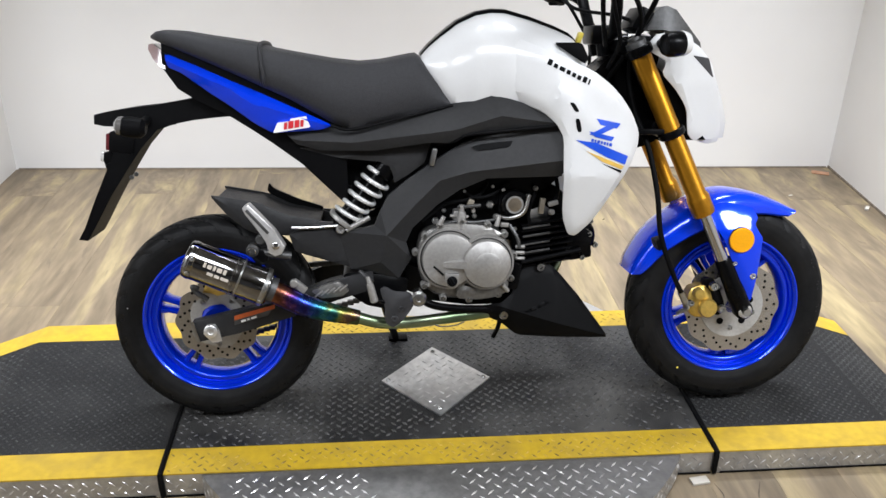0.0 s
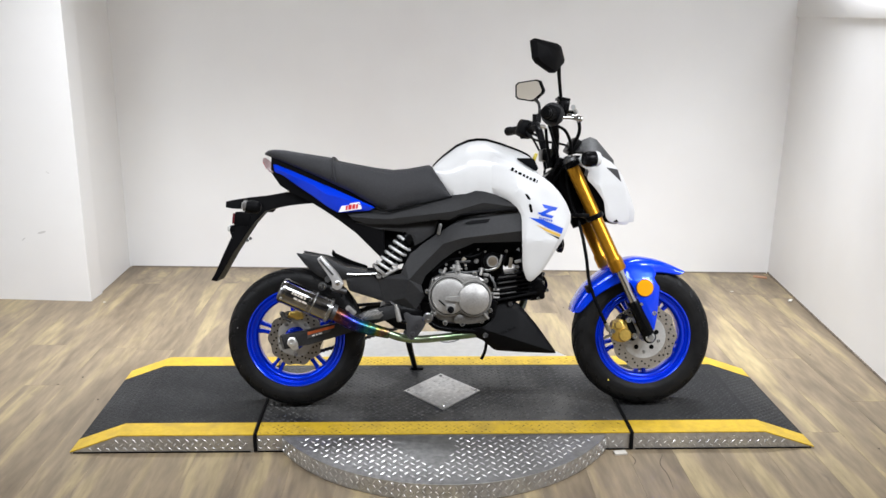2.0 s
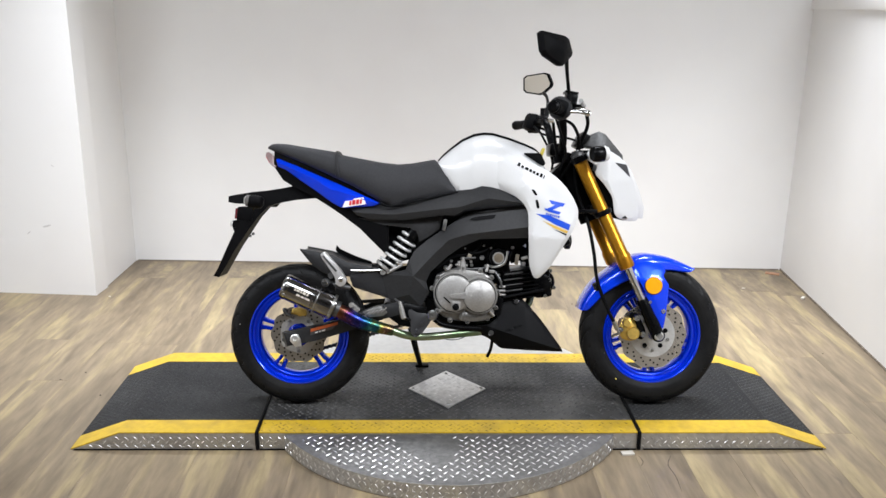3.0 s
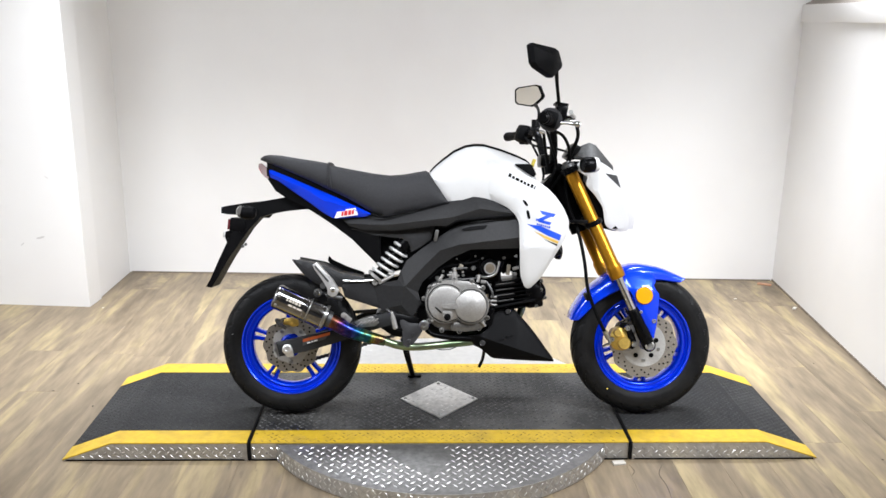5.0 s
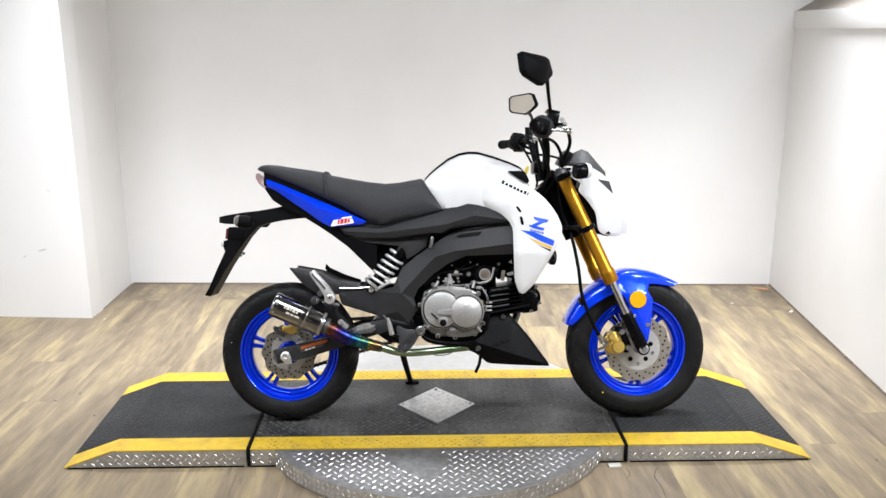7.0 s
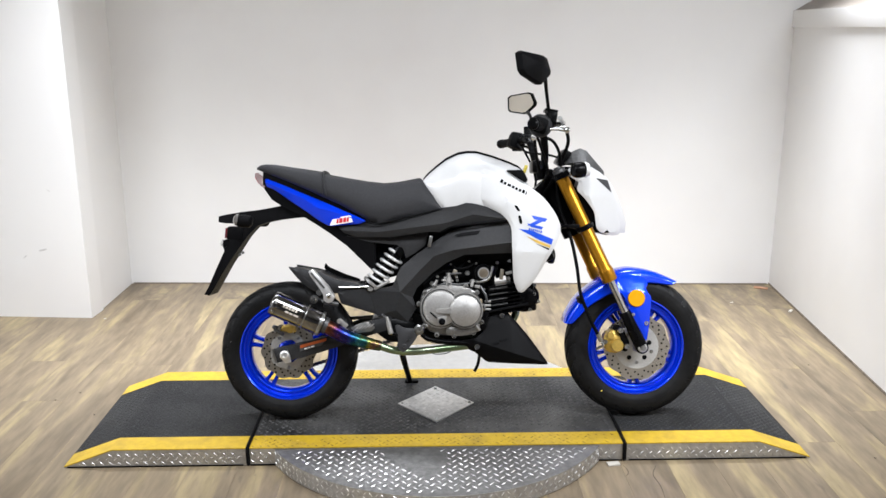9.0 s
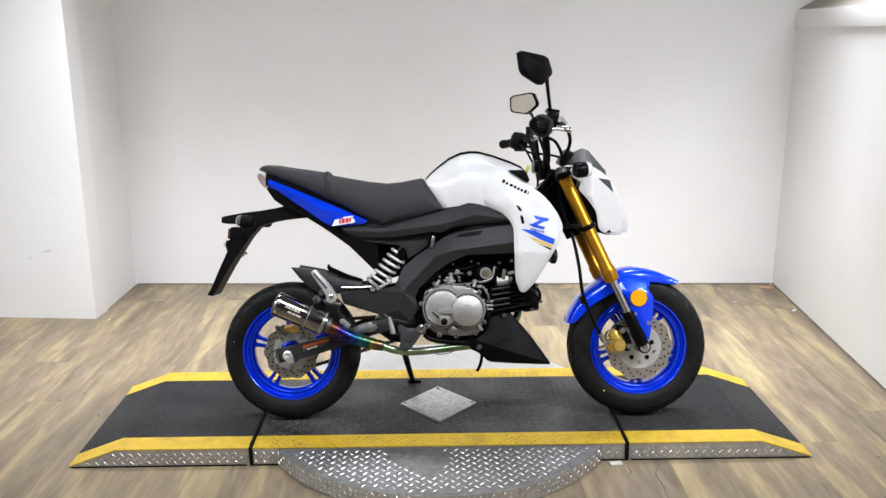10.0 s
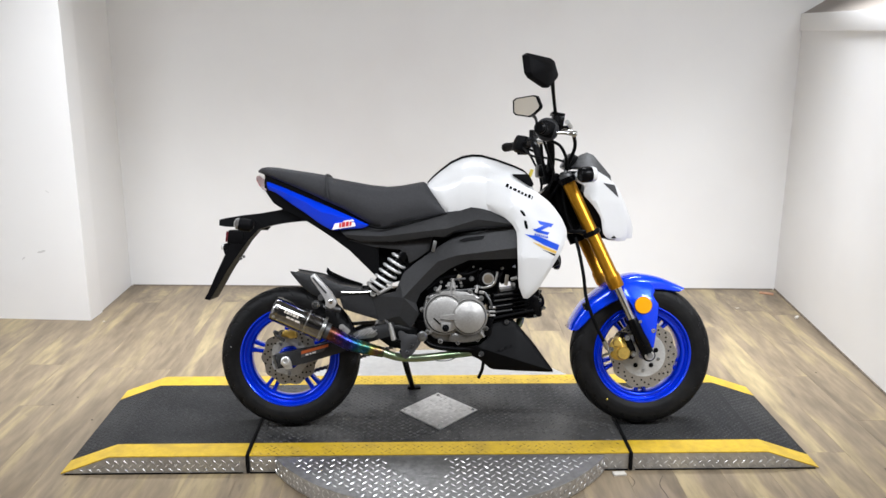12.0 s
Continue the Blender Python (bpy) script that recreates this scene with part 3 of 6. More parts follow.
centre = base_empty("centre_platform", TURNED, "black tread plate platform section with yellow edges", "platform", "platform sections")
cx, cz = [PX[2] + GAP, PX[3] - GAP], [H, H]
part("body", section_body(cx, cz), ALUSIDE, centre, "aluminium tread plate sides, light put into their colour")
part("deck_sheet", stripe(cx, cz, PF + STRIPE, PB - STRIPE, 0.002), DECK, centre, "scuffed black tread plate")
part("yellow_stripe", stripe(cx, cz, PF - 0.001, PF + STRIPE), YELLOW, centre, "worn yellow painted edge")
# shadow line at the foot, drawn as a black strip
part("base_strip", box(((cx[0] + cx[1]) / 2, PF - 0.001, 0.003), (cx[1] - cx[0], 0.003, 0.004), 0.0005), RUBBER, centre, "black strip for the shadow line at the base")
part("yellow_stripe", stripe(cx, cz, PB - STRIPE, PB + 0.001), YELLOW, centre, "worn yellow painted edge")
DIA, DIB = 0.135, 0.147


def off_diamond(p):
    worn = 0.5 + noise.noise(Vector((p.x * 90.0, p.y * 90.0, 1.7)))
    return worn > 5.0 * (-0.04 - p.y) + 0.4 * noise.noise(Vector((p.x * 3, p.y * 6, 4.2))) and abs(p.x - MID[0]) / DIA + abs(p.y - MID[1]) / DIB > 1.08


nx, ny = int((cx[1] - cx[0]) / 0.0178), int((PB - PF - 2 * STRIPE) / 0.0178)
lugs(tread_spots(Vector((cx[0], PF + STRIPE, H + 0.0018)), UX, UY, nx, ny, 0.0178, off_diamond), DECKLUG, centre, "raised lugs of the tread plate", size=0.0190, wide=0.0088, high=0.0020)
for ya in (PF, PB - STRIPE):
    lugs(tread_spots(Vector((cx[0], ya, H + 0.0023)), UX, UY, nx, 4, 0.0178, lambda p: noise.noise(Vector((p.x * 7, p.y * 30, 2.0))) > -0.25), WORNYELLOW, centre, "paint-worn lugs of the tread plate", size=0.0175, wide=0.0055)
for xa, xb in ((cx[0], MID[0] - 0.515), (MID[0] + 0.515, cx[1])):
    lugs(tread_spots(Vector((xa, PF - 0.0005, 0.004)), UX, UZ, int((xb - xa) / 0.0195), 3, 0.0195, lambda p: p.z < H - 0.012), ALULUG, centre, "raised lugs of the tread plate",
         size=0.018, wide=0.0040)

# black rubber strips over the joints
for x in (PX[2], PX[3]):
    strip = base_empty("joint_strip", TURNED @ pose(x, 0, 0), "black rubber strip between platform sections", "rubber strip", "joint strips")
    part("strip", tube([(0, 0.30, H + 0.003), (0, 0.05, H + 0.003), (0.0, -0.10, H + 0.003), (0, PF + 0.01, H + 0.004), (0, PF - 0.004, H - 0.004), (0, PF - 0.005, 0.03), (0.001, PF - 0.004, 0.006)],
                       0.0058, 10, 5), RUBBER, strip)

# bare diamond plate let into the deck
plate = base_empty("diamond_plate", TURNED @ pose(*MID, H + 0.002), "bare aluminium diamond-shaped tread plate bolted to the deck", "metal plate")
dz = 0.004
rim = [Vector((DIA, 0, 0)), Vector((0, DIB, 0)), Vector((-DIA, 0, 0)), Vector((0, -DIB, 0))]
bm = loft([[v for v in rim], [v + UZ * dz for v in rim], [v * 0.985 + UZ * (dz + 0.0008) for v in rim]])
part("plate", bm, ALUPLATE, plate)
lugs(tread_spots(Vector((-DIA, -DIA, dz + 0.0006)), UX, UY, 12, 12, 0.0233, lambda p: abs(p.x) / DIA + abs(p.y) / DIA < 0.86), ALULUG, plate, "raised lugs of the plate", size=0.024, wide=0.005, high=0.0012)
for sx, sy in ((-0.118, 0), (0.118, 0), (0, 0.122), (0, -0.122)):
    part("bolt", bolt((sx, sy, dz), 0.006, 0.004, (0, 0, 1)), STEEL, plate)


# half-moon turntable plates in front of and behind the platform
def half_moon(front):
    r, zt = 0.604, 0.0565
    y_edge = (PF - 0.003) if front else (PB + 0.003)
    a = math.asin((y_edge - MID[1]) / r)
    n = 72
    arc = [a + (-math.pi - 2 * a) * i / n for i in range(n + 1)] if front else [a + (math.pi - 2 * a) * i / n for i in range(n + 1)]
    ob = base_empty("turntable_plate", TURNED @ pose(*MID, 0), "half-moon aluminium tread plate of the turntable", "turntable", "turntable plates")
    bm = bmesh.new()
    low = [bm.verts.new((r * math.cos(t), r * math.sin(t), 0.002)) for t in arc]
    top = [bm.verts.new((r * math.cos(t), r * math.sin(t), zt - 0.0015)) for t in arc]
    rim_ = [bm.verts.new(((r - 0.002) * math.cos(t), (r - 0.002) * math.sin(t), zt)) for t in arc]
    for p, q in ((low, top), (top, rim_)):
        for i in range(n):
            bm.faces.new((p[i], p[i + 1], q[i + 1], q[i]))
    bm.faces.new(rim_)
    bm.faces.new(low)
    bm.faces.new([low[0], top[0], rim_[0], rim_[-1], top[-1], low[-1]])
    # the back plate is paler than the front one
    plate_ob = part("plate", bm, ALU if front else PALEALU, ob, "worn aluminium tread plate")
    # upright faces take the lit copy of the metal
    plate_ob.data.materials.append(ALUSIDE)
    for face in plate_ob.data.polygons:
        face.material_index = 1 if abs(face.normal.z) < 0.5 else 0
    spots = []
    for p, d, nr in tread_spots(Vector((-r, -r, zt)), UX, UY, int(2 * r / 0.0245), int(2 * r / 0.0245), 0.0245, lambda p: p.xy.length < r - 0.018):
        if (p.y < y_edge - MID[1] - 0.014) if front else (p.y > y_edge - MID[1] + 0.014):
            worn = noise.noise(Vector((p.x * 3.2 + 4.1, p.y * 3.2, 0.3)))
            if worn + (0.5 * math.exp(-((p.x + 0.05) / 0.16) ** 2 - ((p.y + 0.36) / 0.10) ** 2) if front else 0) < (0.22 if front else -0.25):
                spots.append((p, d, nr))
    lugs(spots, ALULUG if front else PALEALU, ob, "raised lugs of the tread plate", size=0.022, wide=0.0050, high=0.0017 if front else 0.0005)
    side = []
    k = int(abs(arc[-1] - arc[0]) * r / 0.0185)
    for i in range(k):
        t = arc[0] + (arc[-1] - arc[0]) * (i + 0.5) / k
        out, along = Vector((math.cos(t), math.sin(t), 0)), Vector((-math.sin(t), math.cos(t), 0))
        for j in range(3):
            q = radians(50 if (i + j) % 2 else -50)
            side.append((out * (r + 0.0002) + UZ * (0.0115 + 0.0165 * j), along * math.cos(q) + UZ * math.sin(q), out))
    lugs(side, ALULUG, ob, "raised lugs round the rim", size=0.0165, wide=0.0038)


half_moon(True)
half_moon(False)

pad = part("floor_pad", box((0.474, -0.255, 0.0032), (0.040, 0.022, 0.006), 0.001, (0, 0, 8)), surface("pale plastic pad", (0.45, 0.42, 0.37), 0.6, vary=0.15), None, "small pale pad under the platform edge")
tagged(pad, "small pale plastic pad under the platform edge", "pad")


# ---- motorcycle ----
LEAN_DEG = 12.44
bike = base_empty("motorcycle", pose(0, -0.02, H + 0.0018, -LEAN_DEG, 0, 0.42) @ Matrix.Diagonal((1.005, 1.005, 1.0135, 1)), "small white and blue motorcycle leaning on its kickstand", "motorcycle")


def both(name, make, material, parent, label="", sharp=17):
    """The same part on both sides of the bike."""
    return [part(name, make(s), material, parent, label, sharp) for s in (-1, 1)]


def text_bars(p, along, up, widths, height, gap, depth=0.0012, slant=0.2):
    """Plain bars in place of lettering."""
    bm = bmesh.new()
    a, u = Vector(along).normalized(), Vector(up).normalized()
    nrm = a.cross(u)
    x = 0.0
    for w, h in widths:
        q = [Vector(p) + a * (x + dx * w + dz * slant * h * height) + u * (dz * h * height) for dx, dz in ((0, 0), (1, 0), (1, 1), (0, 1))]
        lo, hi = [bm.verts.new(v - nrm * depth) for v in q], [bm.verts.new(v + nrm * depth) for v in q]
        bm.faces.new(hi)
        for i in range(4):
            j = (i + 1) % 4
            bm.faces.new((lo[i], lo[j], hi[j], hi[i]))
        x += w + gap
    return bm


# ---- wheels ----
def tyre_bm(c, radius, half, bead, segs=288):
    prof = [(bead - 0.002, -half * 0.66), (bead + 0.012, -half * 0.82), (bead + 0.030, -half * 0.97), (bead + 0.042, -half), (radius - 0.028, -half * 0.97), (radius - 0.017, -half * 0.88),
            (radius - 0.0095, -half * 0.72), (radius - 0.004, -half * 0.48), (radius - 0.001, -half * 0.24), (radius, 0.0)]
    prof += [(r, -h) for r, h in reversed(prof[:-1])]
    fine = []
    for (r0, h0), (r1, h1) in zip(prof, prof[1:]):
        fine += [(r0 + (r1 - r0) * k / 3, h0 + (h1 - h0) * k / 3) for k in range(3)]
    fine.append(prof[-1])
    rings = []
    for r, h in fine:
        ring = []
        for i in range(segs):
            a = 2 * math.pi * i / segs
            rr = r
            if r > radius - 0.027:
                s = abs(h) / half
                wave = (a * 24 / (2 * math.pi) + (1.5 * s if h < 0 else 1.5 * s + 0.5)) % 1.0
                if wave < 0.20 and s > 0.10:
                    rr -= 0.0062
                if s < 0.05 or abs(s - 0.42) < 0.05:
                    rr -= 0.0035 if s < 0.05 else 0.0
            ring.append(Vector((c[0] + rr * math.cos(a), h, c[1] + rr * math.sin(a))))
        rings.append(ring)
    return loft(rings, ends=False)


def wave_disc(c, y, r_out, r_in, thick, waves=10, segs=180):
    bm = bmesh.new()
    rows = []
    for yy in (y - thick / 2, y + thick / 2):
        for rr, w in ((r_out, 0.0032), (r_in, 0.0022)):
            rows.append([bm.verts.new((c[0] + (rr + w * math.cos(waves * t)) * math.cos(t), yy, c[1] + (rr + w * math.cos(waves * t)) * math.sin(t))) for t in
                         (2 * math.pi * i / segs for i in range(segs))])
    for p, q in ((0, 1), (3, 2), (2, 0), (1, 3)):
        for i in range(segs):
            j = (i + 1) % segs
            bm.faces.new((rows[p][i], rows[p][j], rows[q][j], rows[q][i]))
    return bm


def wheel(name, c, radius, first, disc_y, disc_r):
    bead, half = 0.150, 0.048
    outer = [(0.127, 0.0), (0.1275, -0.014), (0.1300, -0.0225), (0.1330, -0.0290), (0.1365, -0.0310), (0.1400, -0.0305), (0.1412, -0.0270), (0.1450, -0.0270), (0.1465, -0.0335), (0.1500, -0.0350), (0.1520, -0.0340),
             (0.1535, -0.0385), (0.1590, -0.0425), (0.1622, -0.0415), (0.1622, -0.037), (0.1500, -0.0325), (0.1440, -0.0200), (0.1410, 0.0)]
    full = outer + [(r, -h) for r, h in reversed(outer[:-1])]
    rim = lathe([(r, h) for r, h in full], (c[0], 0, c[1]), (0, 1, 0), 96, ends=False)
    rim_ob = part(name, rim, RIMBLUE, bike, "glossy blue cast wheel with five twin spokes")
    part("tyre", tyre_bm(c, radius, half, bead), TYRE, rim_ob, "black treaded scooter-size tyre")
    for k in range(5):
        t = radians(first + 72 * k)
        e, s = Vector((math.cos(t), 0, math.sin(t))), Vector((-math.sin(t), 0, math.cos(t)))
        cc = Vector((c[0], 0, c[1]))
        for m in (-1, 1):
            rings = []
            for rad, off, wx, wy in ((0.036, 0.010, 0.0075, 0.024), (0.075, 0.0095, 0.0062, 0.019), (0.112, 0.0115, 0.0060, 0.017), (0.131, 0.0150, 0.0080, 0.020)):
                q = cc + e * rad + s * (m * off)
                rings.append([q + s * (ux * wx) + Vector((0, uy * wy, 0)) for ux, uy in ((-0.55, -1), (0.55, -1), (1, -0.7), (1, 0.7), (0.55, 1), (-0.55, 1), (-1, 0.7), (-1, -0.7))])
            part("spoke", loft(rings), RIMBLUE, rim_ob)
    part("hub", lathe([(0.016, -0.052), (0.030, -0.050), (0.036, -0.040), (0.044, -0.028), (0.044, 0.028), (0.036, 0.040), (0.030, 0.050), (0.016, 0.052)], (c[0], 0, c[1]), (0, 1, 0), 40),
         RIMBLUE, rim_ob, "blue hub")
    d = part("brake_disc", wave_disc(c, disc_y, disc_r, disc_r - 0.043, 0.004), DISC, rim_ob, "drilled wave-edged steel brake disc")
    holes = bmesh.new()
    for k in range(50):
        t = 2 * math.pi * k / 50
        rr = disc_r - 0.008 - 0.0085 * ((k * 2) % 3)
        holes = join(holes, lathe([(0.0031, -0.0002), (0.0031, 0.0004)], (c[0] + rr * math.cos(t), disc_y - 0.0022, c[1] + rr * math.sin(t)), (0, -1, 0), 10))
    part("disc_hole", holes, INK, rim_ob, "ring of drilled holes")
    return rim_ob


FC, RC, FR, RR = (0.5865, 0.2370), (-0.5790, 0.2315), 0.2350, 0.2290
front_wheel = wheel("front_wheel", FC, FR, 270, -0.047, 0.110)
rear_wheel = wheel("rear_wheel", RC, RR, 165, -0.037, 0.090)
# disc carrier with round cut-outs
part("disc_carrier", lathe([(0.022, -0.052), (0.0740, -0.0515), (0.0745, -0.0475), (0.022, -0.047)], (FC[0], 0, FC[1]), (0, 1, 0), 40), CARRIER, front_wheel, "pale steel disc carrier")
for k in range(5):
    t = radians(234 + 72 * k)
    part("carrier_hole", lathe([(0.0078, 0), (0.0078, 0.0012)], (FC[0] + 0.044 * math.cos(t), -0.0518, FC[1] + 0.044 * math.sin(t)), (0, -1, 0), 18), INK, front_wheel)
for k in range(5):
    t = radians(198 + 72 * k)
    for c, y, rr, ob in ((FC, -0.0525, 0.052, front_wheel), (RC, -0.040, 0.054, rear_wheel)):
        part("disc_bolt", bolt((c[0] + rr * math.cos(t), y, c[1] + rr * math.sin(t)), 0.0055, 0.004), STEEL, ob)
part("disc_carrier", wave_disc(RC, -0.037, 0.062, 0.036, 0.005, 5), CARRIER, rear_wheel, "steel disc carrier")
# painted balance dots
part("paint_dot", lathe([(0.0028, 0), (0.002, 0.0006)], (FC[0] - 0.118, -0.0475, FC[1] - 0.148), (0, -1, 0), 10), BOX_YELLOW, front_wheel)
part("paint_dot", lathe([(0.0018, 0), (0.001, 0.0005)], (FC[0] + 0.175, -0.0472, FC[1] + 0.075), (0, -1, 0), 10), STICKER, front_wheel)
part("paint_dot", lathe([(0.0018, 0), (0.001, 0.0005)], (RC[0] - 0.190, -0.0474, RC[1] + 0.035), (0, -1, 0), 10), STICKER, rear_wheel)

# sprocket and chain on the far side
part("sprocket", lathe([(0.075, -0.003), (0.082, -0.001), (0.082, 0.001), (0.075, 0.003)], (RC[0], 0.062, RC[1]), (0, 1, 0), 56), CASEDARK, bike, "dark steel rear sprocket")
for za, zb in ((RC[1] - 0.083, 0.285), (RC[1] + 0.083, 0.345)):
    links = bmesh.new()
    for k in range(36):
        f = k / 35
        links = join(links, box((RC[0] + f * 0.46, 0.062, za + (zb - za) * f), (0.0145, 0.010 if k % 2 else 0.014, 0.011), 0.001))
    part("chain_run", links, CASEDARK, bike, "dark greasy drive chain")

# ---- front fork ----
TOP, AX = Vector((0.318, 0, 0.815)), Vector((0.590, 0, 0.243))
LEG = 0.100


def on_fork(f, y=0.0):
    p = TOP.lerp(AX, f)
    return Vector((p.x, y, p.z))


fdir = (AX - TOP).normalized()
for s in (-1, 1):
    y = s * LEG
    leg = part("fork_leg", lathe([(0.0205, 0.0), (0.0213, 0.004), (0.0213, 0.340), (0.0245, 0.348), (0.0252, 0.353), (0.0252, 0.383), (0.0238, 0.389), (0.018, 0.390)], on_fork(0.004, y), fdir, 32), GOLD,
               bike, "gold anodised fork tube")
    part("stanchion", lathe([(0.0145, 0.0), (0.0145, 0.160)], on_fork(0.60, y), fdir, 24), CHROME, leg, "polished chrome fork slider")
    part("fork_cap", lathe([(0.0215, 0), (0.0215, 0.010), (0.013, 0.014), (0.013, 0.020)], on_fork(0.002, y), -fdir, 24), CASEDARK, leg, "dark fork cap")
    lower = lathe([(0.017, 0), (0.0195, 0.006), (0.0195, 0.060), (0.0215, 0.085), (0.021, 0.128), (0.014, 0.140)], on_fork(0.795, y), fdir, 24)
    part("fork_bottom", join(lower, rod(on_fork(1.0, y - 0.012), on_fork(1.0, y + 0.012), 0.021, None, 24, 0.003)), GLOSSBLACK, leg, "black fork bottom casting")
part("axle", rod((AX.x, -0.128, AX.z), (AX.x, 0.120, AX.z), 0.0085, None, 20), STEEL, bike, "steel front axle")
part("axle_bolt", lathe([(0.0155, 0), (0.0155, 0.006), (0.013, 0.009), (0.008, 0.009), (0.007, 0.004)], (AX.x, -0.110, AX.z), (0, -1, 0), 20), PALEALU, bike, "chrome axle bolt")
for f, name, hh in ((0.018, "top_clamp", 0.016), (0.312, "bottom_clamp", 0.013)):
    p = on_fork(f)
    bm = join(box((p.x - 0.012, 0, p.z), (0.062, 0.175, 0.026), 0.006, (0, math.degrees(math.atan2(0.272, 0.572)), 0)),
              rod(on_fork(f - hh, -LEG), on_fork(f + hh, -LEG), 0.0290, None, 28, 0.003), rod(on_fork(f - hh, LEG), on_fork(f + hh, LEG), 0.0290, None, 28, 0.003))
    part(name, bm, GLOSSBLACK, bike, "black fork clamp")
part("steering_head", rod(on_fork(0.03) + Vector((-0.035, 0, 0)), on_fork(0.36) + Vector((-0.035, 0, 0)), 0.033, None, 24), GLOSSBLACK, bike, "black steering head")

# caliper, bracket and hose
cal = part("brake_caliper", shell([(0.470, 0.290), (0.500, 0.300), (0.520, 0.285), (0.530, 0.240), (0.515, 0.222), (0.480, 0.225), (0.463, 0.250)], 0.098, 0.030, -1, 0.010, 0.010, 0.016), GOLDCAST, bike,
           "gold cast brake caliper")
for x, z, r in ((0.508, 0.249, 0.0215), (0.486, 0.283, 0.0125)):
    part("piston_cover", lathe([(r, 0), (r, 0.012), (r * 0.86, 0.017), (r * 0.4, 0.0175), (0.001, 0.0175)], (x, -0.094, z), (0, -1, 0), 28), GOLDCAST, cal)
part("caliper_bracket", shell([(0.500, 0.315), (0.528, 0.312), (0.556, 0.250), (0.545, 0.226), (0.525, 0.230), (0.520, 0.270), (0.498, 0.296)], 0.090, 0.012, -1, 0.012, 0.003, 0.006), GLOSSBLACK, bike,
     "black caliper bracket")
for x, z, r in ((0.519, 0.299, 0.0105), (0.541, 0.246, 0.0095), (0.469, 0.262, 0.0075)):
    part("caliper_bolt", bolt((x, -0.099, z), r, 0.010), STEEL, bike)
part("bleed_pipe", tube([(0.455, -0.10, 0.268), (0.462, -0.103, 0.250), (0.448, -0.10, 0.243), (0.440, -0.098, 0.236)], 0.0045, 8), STEEL, cal)
part("brake_hose", tube([(0.322, -0.205, 0.945), (0.338, -0.15, 0.905), (0.322, -0.095, 0.840), (0.318, -0.055, 0.770), (0.330, -0.058, 0.690), (0.356, -0.100, 0.600), (0.371, -0.125, 0.51), (0.384, -0.125, 0.42), (0.420, -0.118, 0.33),
                         (0.455, -0.104, 0.268)], 0.0058, 10, 8), RUBBER, bike, "black rubber brake hose")
part("hose_ferrule", rod((0.442, -0.109, 0.290), (0.456, -0.103, 0.264), 0.0075, None, 12), STEEL, bike)
part("hose_clip", box((0.386, -0.105, 0.400), (0.018, 0.040, 0.024), 0.004, (0, -20, 0)), PLASTIC, bike, "black hose clip on the fender")

# ---- front fender ----
fender_top = [(0.343, 0.318), (0.352, 0.346), (0.389, 0.403), (0.446, 0.451), (0.493, 0.479), (0.521, 0.494), (0.559, 0.502), (0.598, 0.499), (0.645, 0.489), (0.693, 0.470), (0.722, 0.456)]
rings = []
for i in range(41):
    p = curve_points([(x, 0, z) for x, z in fender_top], 4)[i]
    f = i / 40
    w = 0.050 + 0.026 * math.sin(math.pi * min(1, f * 1.15)) ** 0.8
    drop = 0.020 + 0.036 * math.sin(math.pi * f) if f < 0.55 else 0.016 + 0.040 * max(0, math.sin(math.pi * f)) ** 1.2
    q = Vector((FC[0], 0, FC[1])) - p
    q.normalize()
    k = 0.35 if i in (0, 40) else 1.0
    prof = [(-1.0, 1.0), (-0.99, 0.62), (-0.93, 0.32), (-0.76, 0.12), (-0.42, 0.02), (0, 0.0), (0.42, 0.02), (0.76, 0.12), (0.93, 0.32), (0.99, 0.62), (1.0, 1.0)]
    outer = [p + Vector((0, u * w, 0)) + q * (v * drop * k) for u, v in prof]
    inner = [p + Vector((0, u * (w - 0.0035), 0)) + q * (v * drop * k + 0.0035) for u, v in reversed(prof)]
    rings.append(outer + inner)
fender = part("front_fender", loft(rings), BLUE, bike, "glossy blue front fender")
leg_line = [(0.500, 0.466), (0.535, 0.484), (0.600, 0.472), (0.612, 0.450), (0.603, 0.436), (0.610, 0.420), (0.620, 0.408), (0.617, 0.361), (0.612, 0.300), (0.606, 0.264), (0.596, 0.270), (0.560, 0.340), (0.536, 0.400), (0.512, 0.436)]
for s in (-1, 1):
    part("fender_stay", shell(leg_line, lambda x, z: 0.110 - 0.03 * max(0, (z - 0.42)) / 0.06 - 0.06 * max(0, 0.36 - z) + 0.004 * math.sin((x - 0.5) * 20), 0.004, s, 0.011, 0.004, 0.010, 0.14), BLUE, fender, "blue stay of the fender")
refl = part("reflector", lathe([(0.0275, 0), (0.0275, 0.006), (0.0262, 0.008), (0.001, 0.0085)], (0.5690, -0.112, 0.405), (0, -1, 0), 36), AMBER, bike, "round amber side reflector")
part("reflector_cup", lathe([(0.0288, 0), (0.0288, 0.004), (0.0275, 0.004)], (0.5690, -0.111, 0.405), (0, -1, 0), 36), GLOSSBLACK, refl)
for x, z, r in ((0.5595, 0.352, 0.006), (0.603, 0.322, 0.0075)):
    part("fender_bolt", bolt((x, -0.108, z), r, 0.006), CHROME, fender)

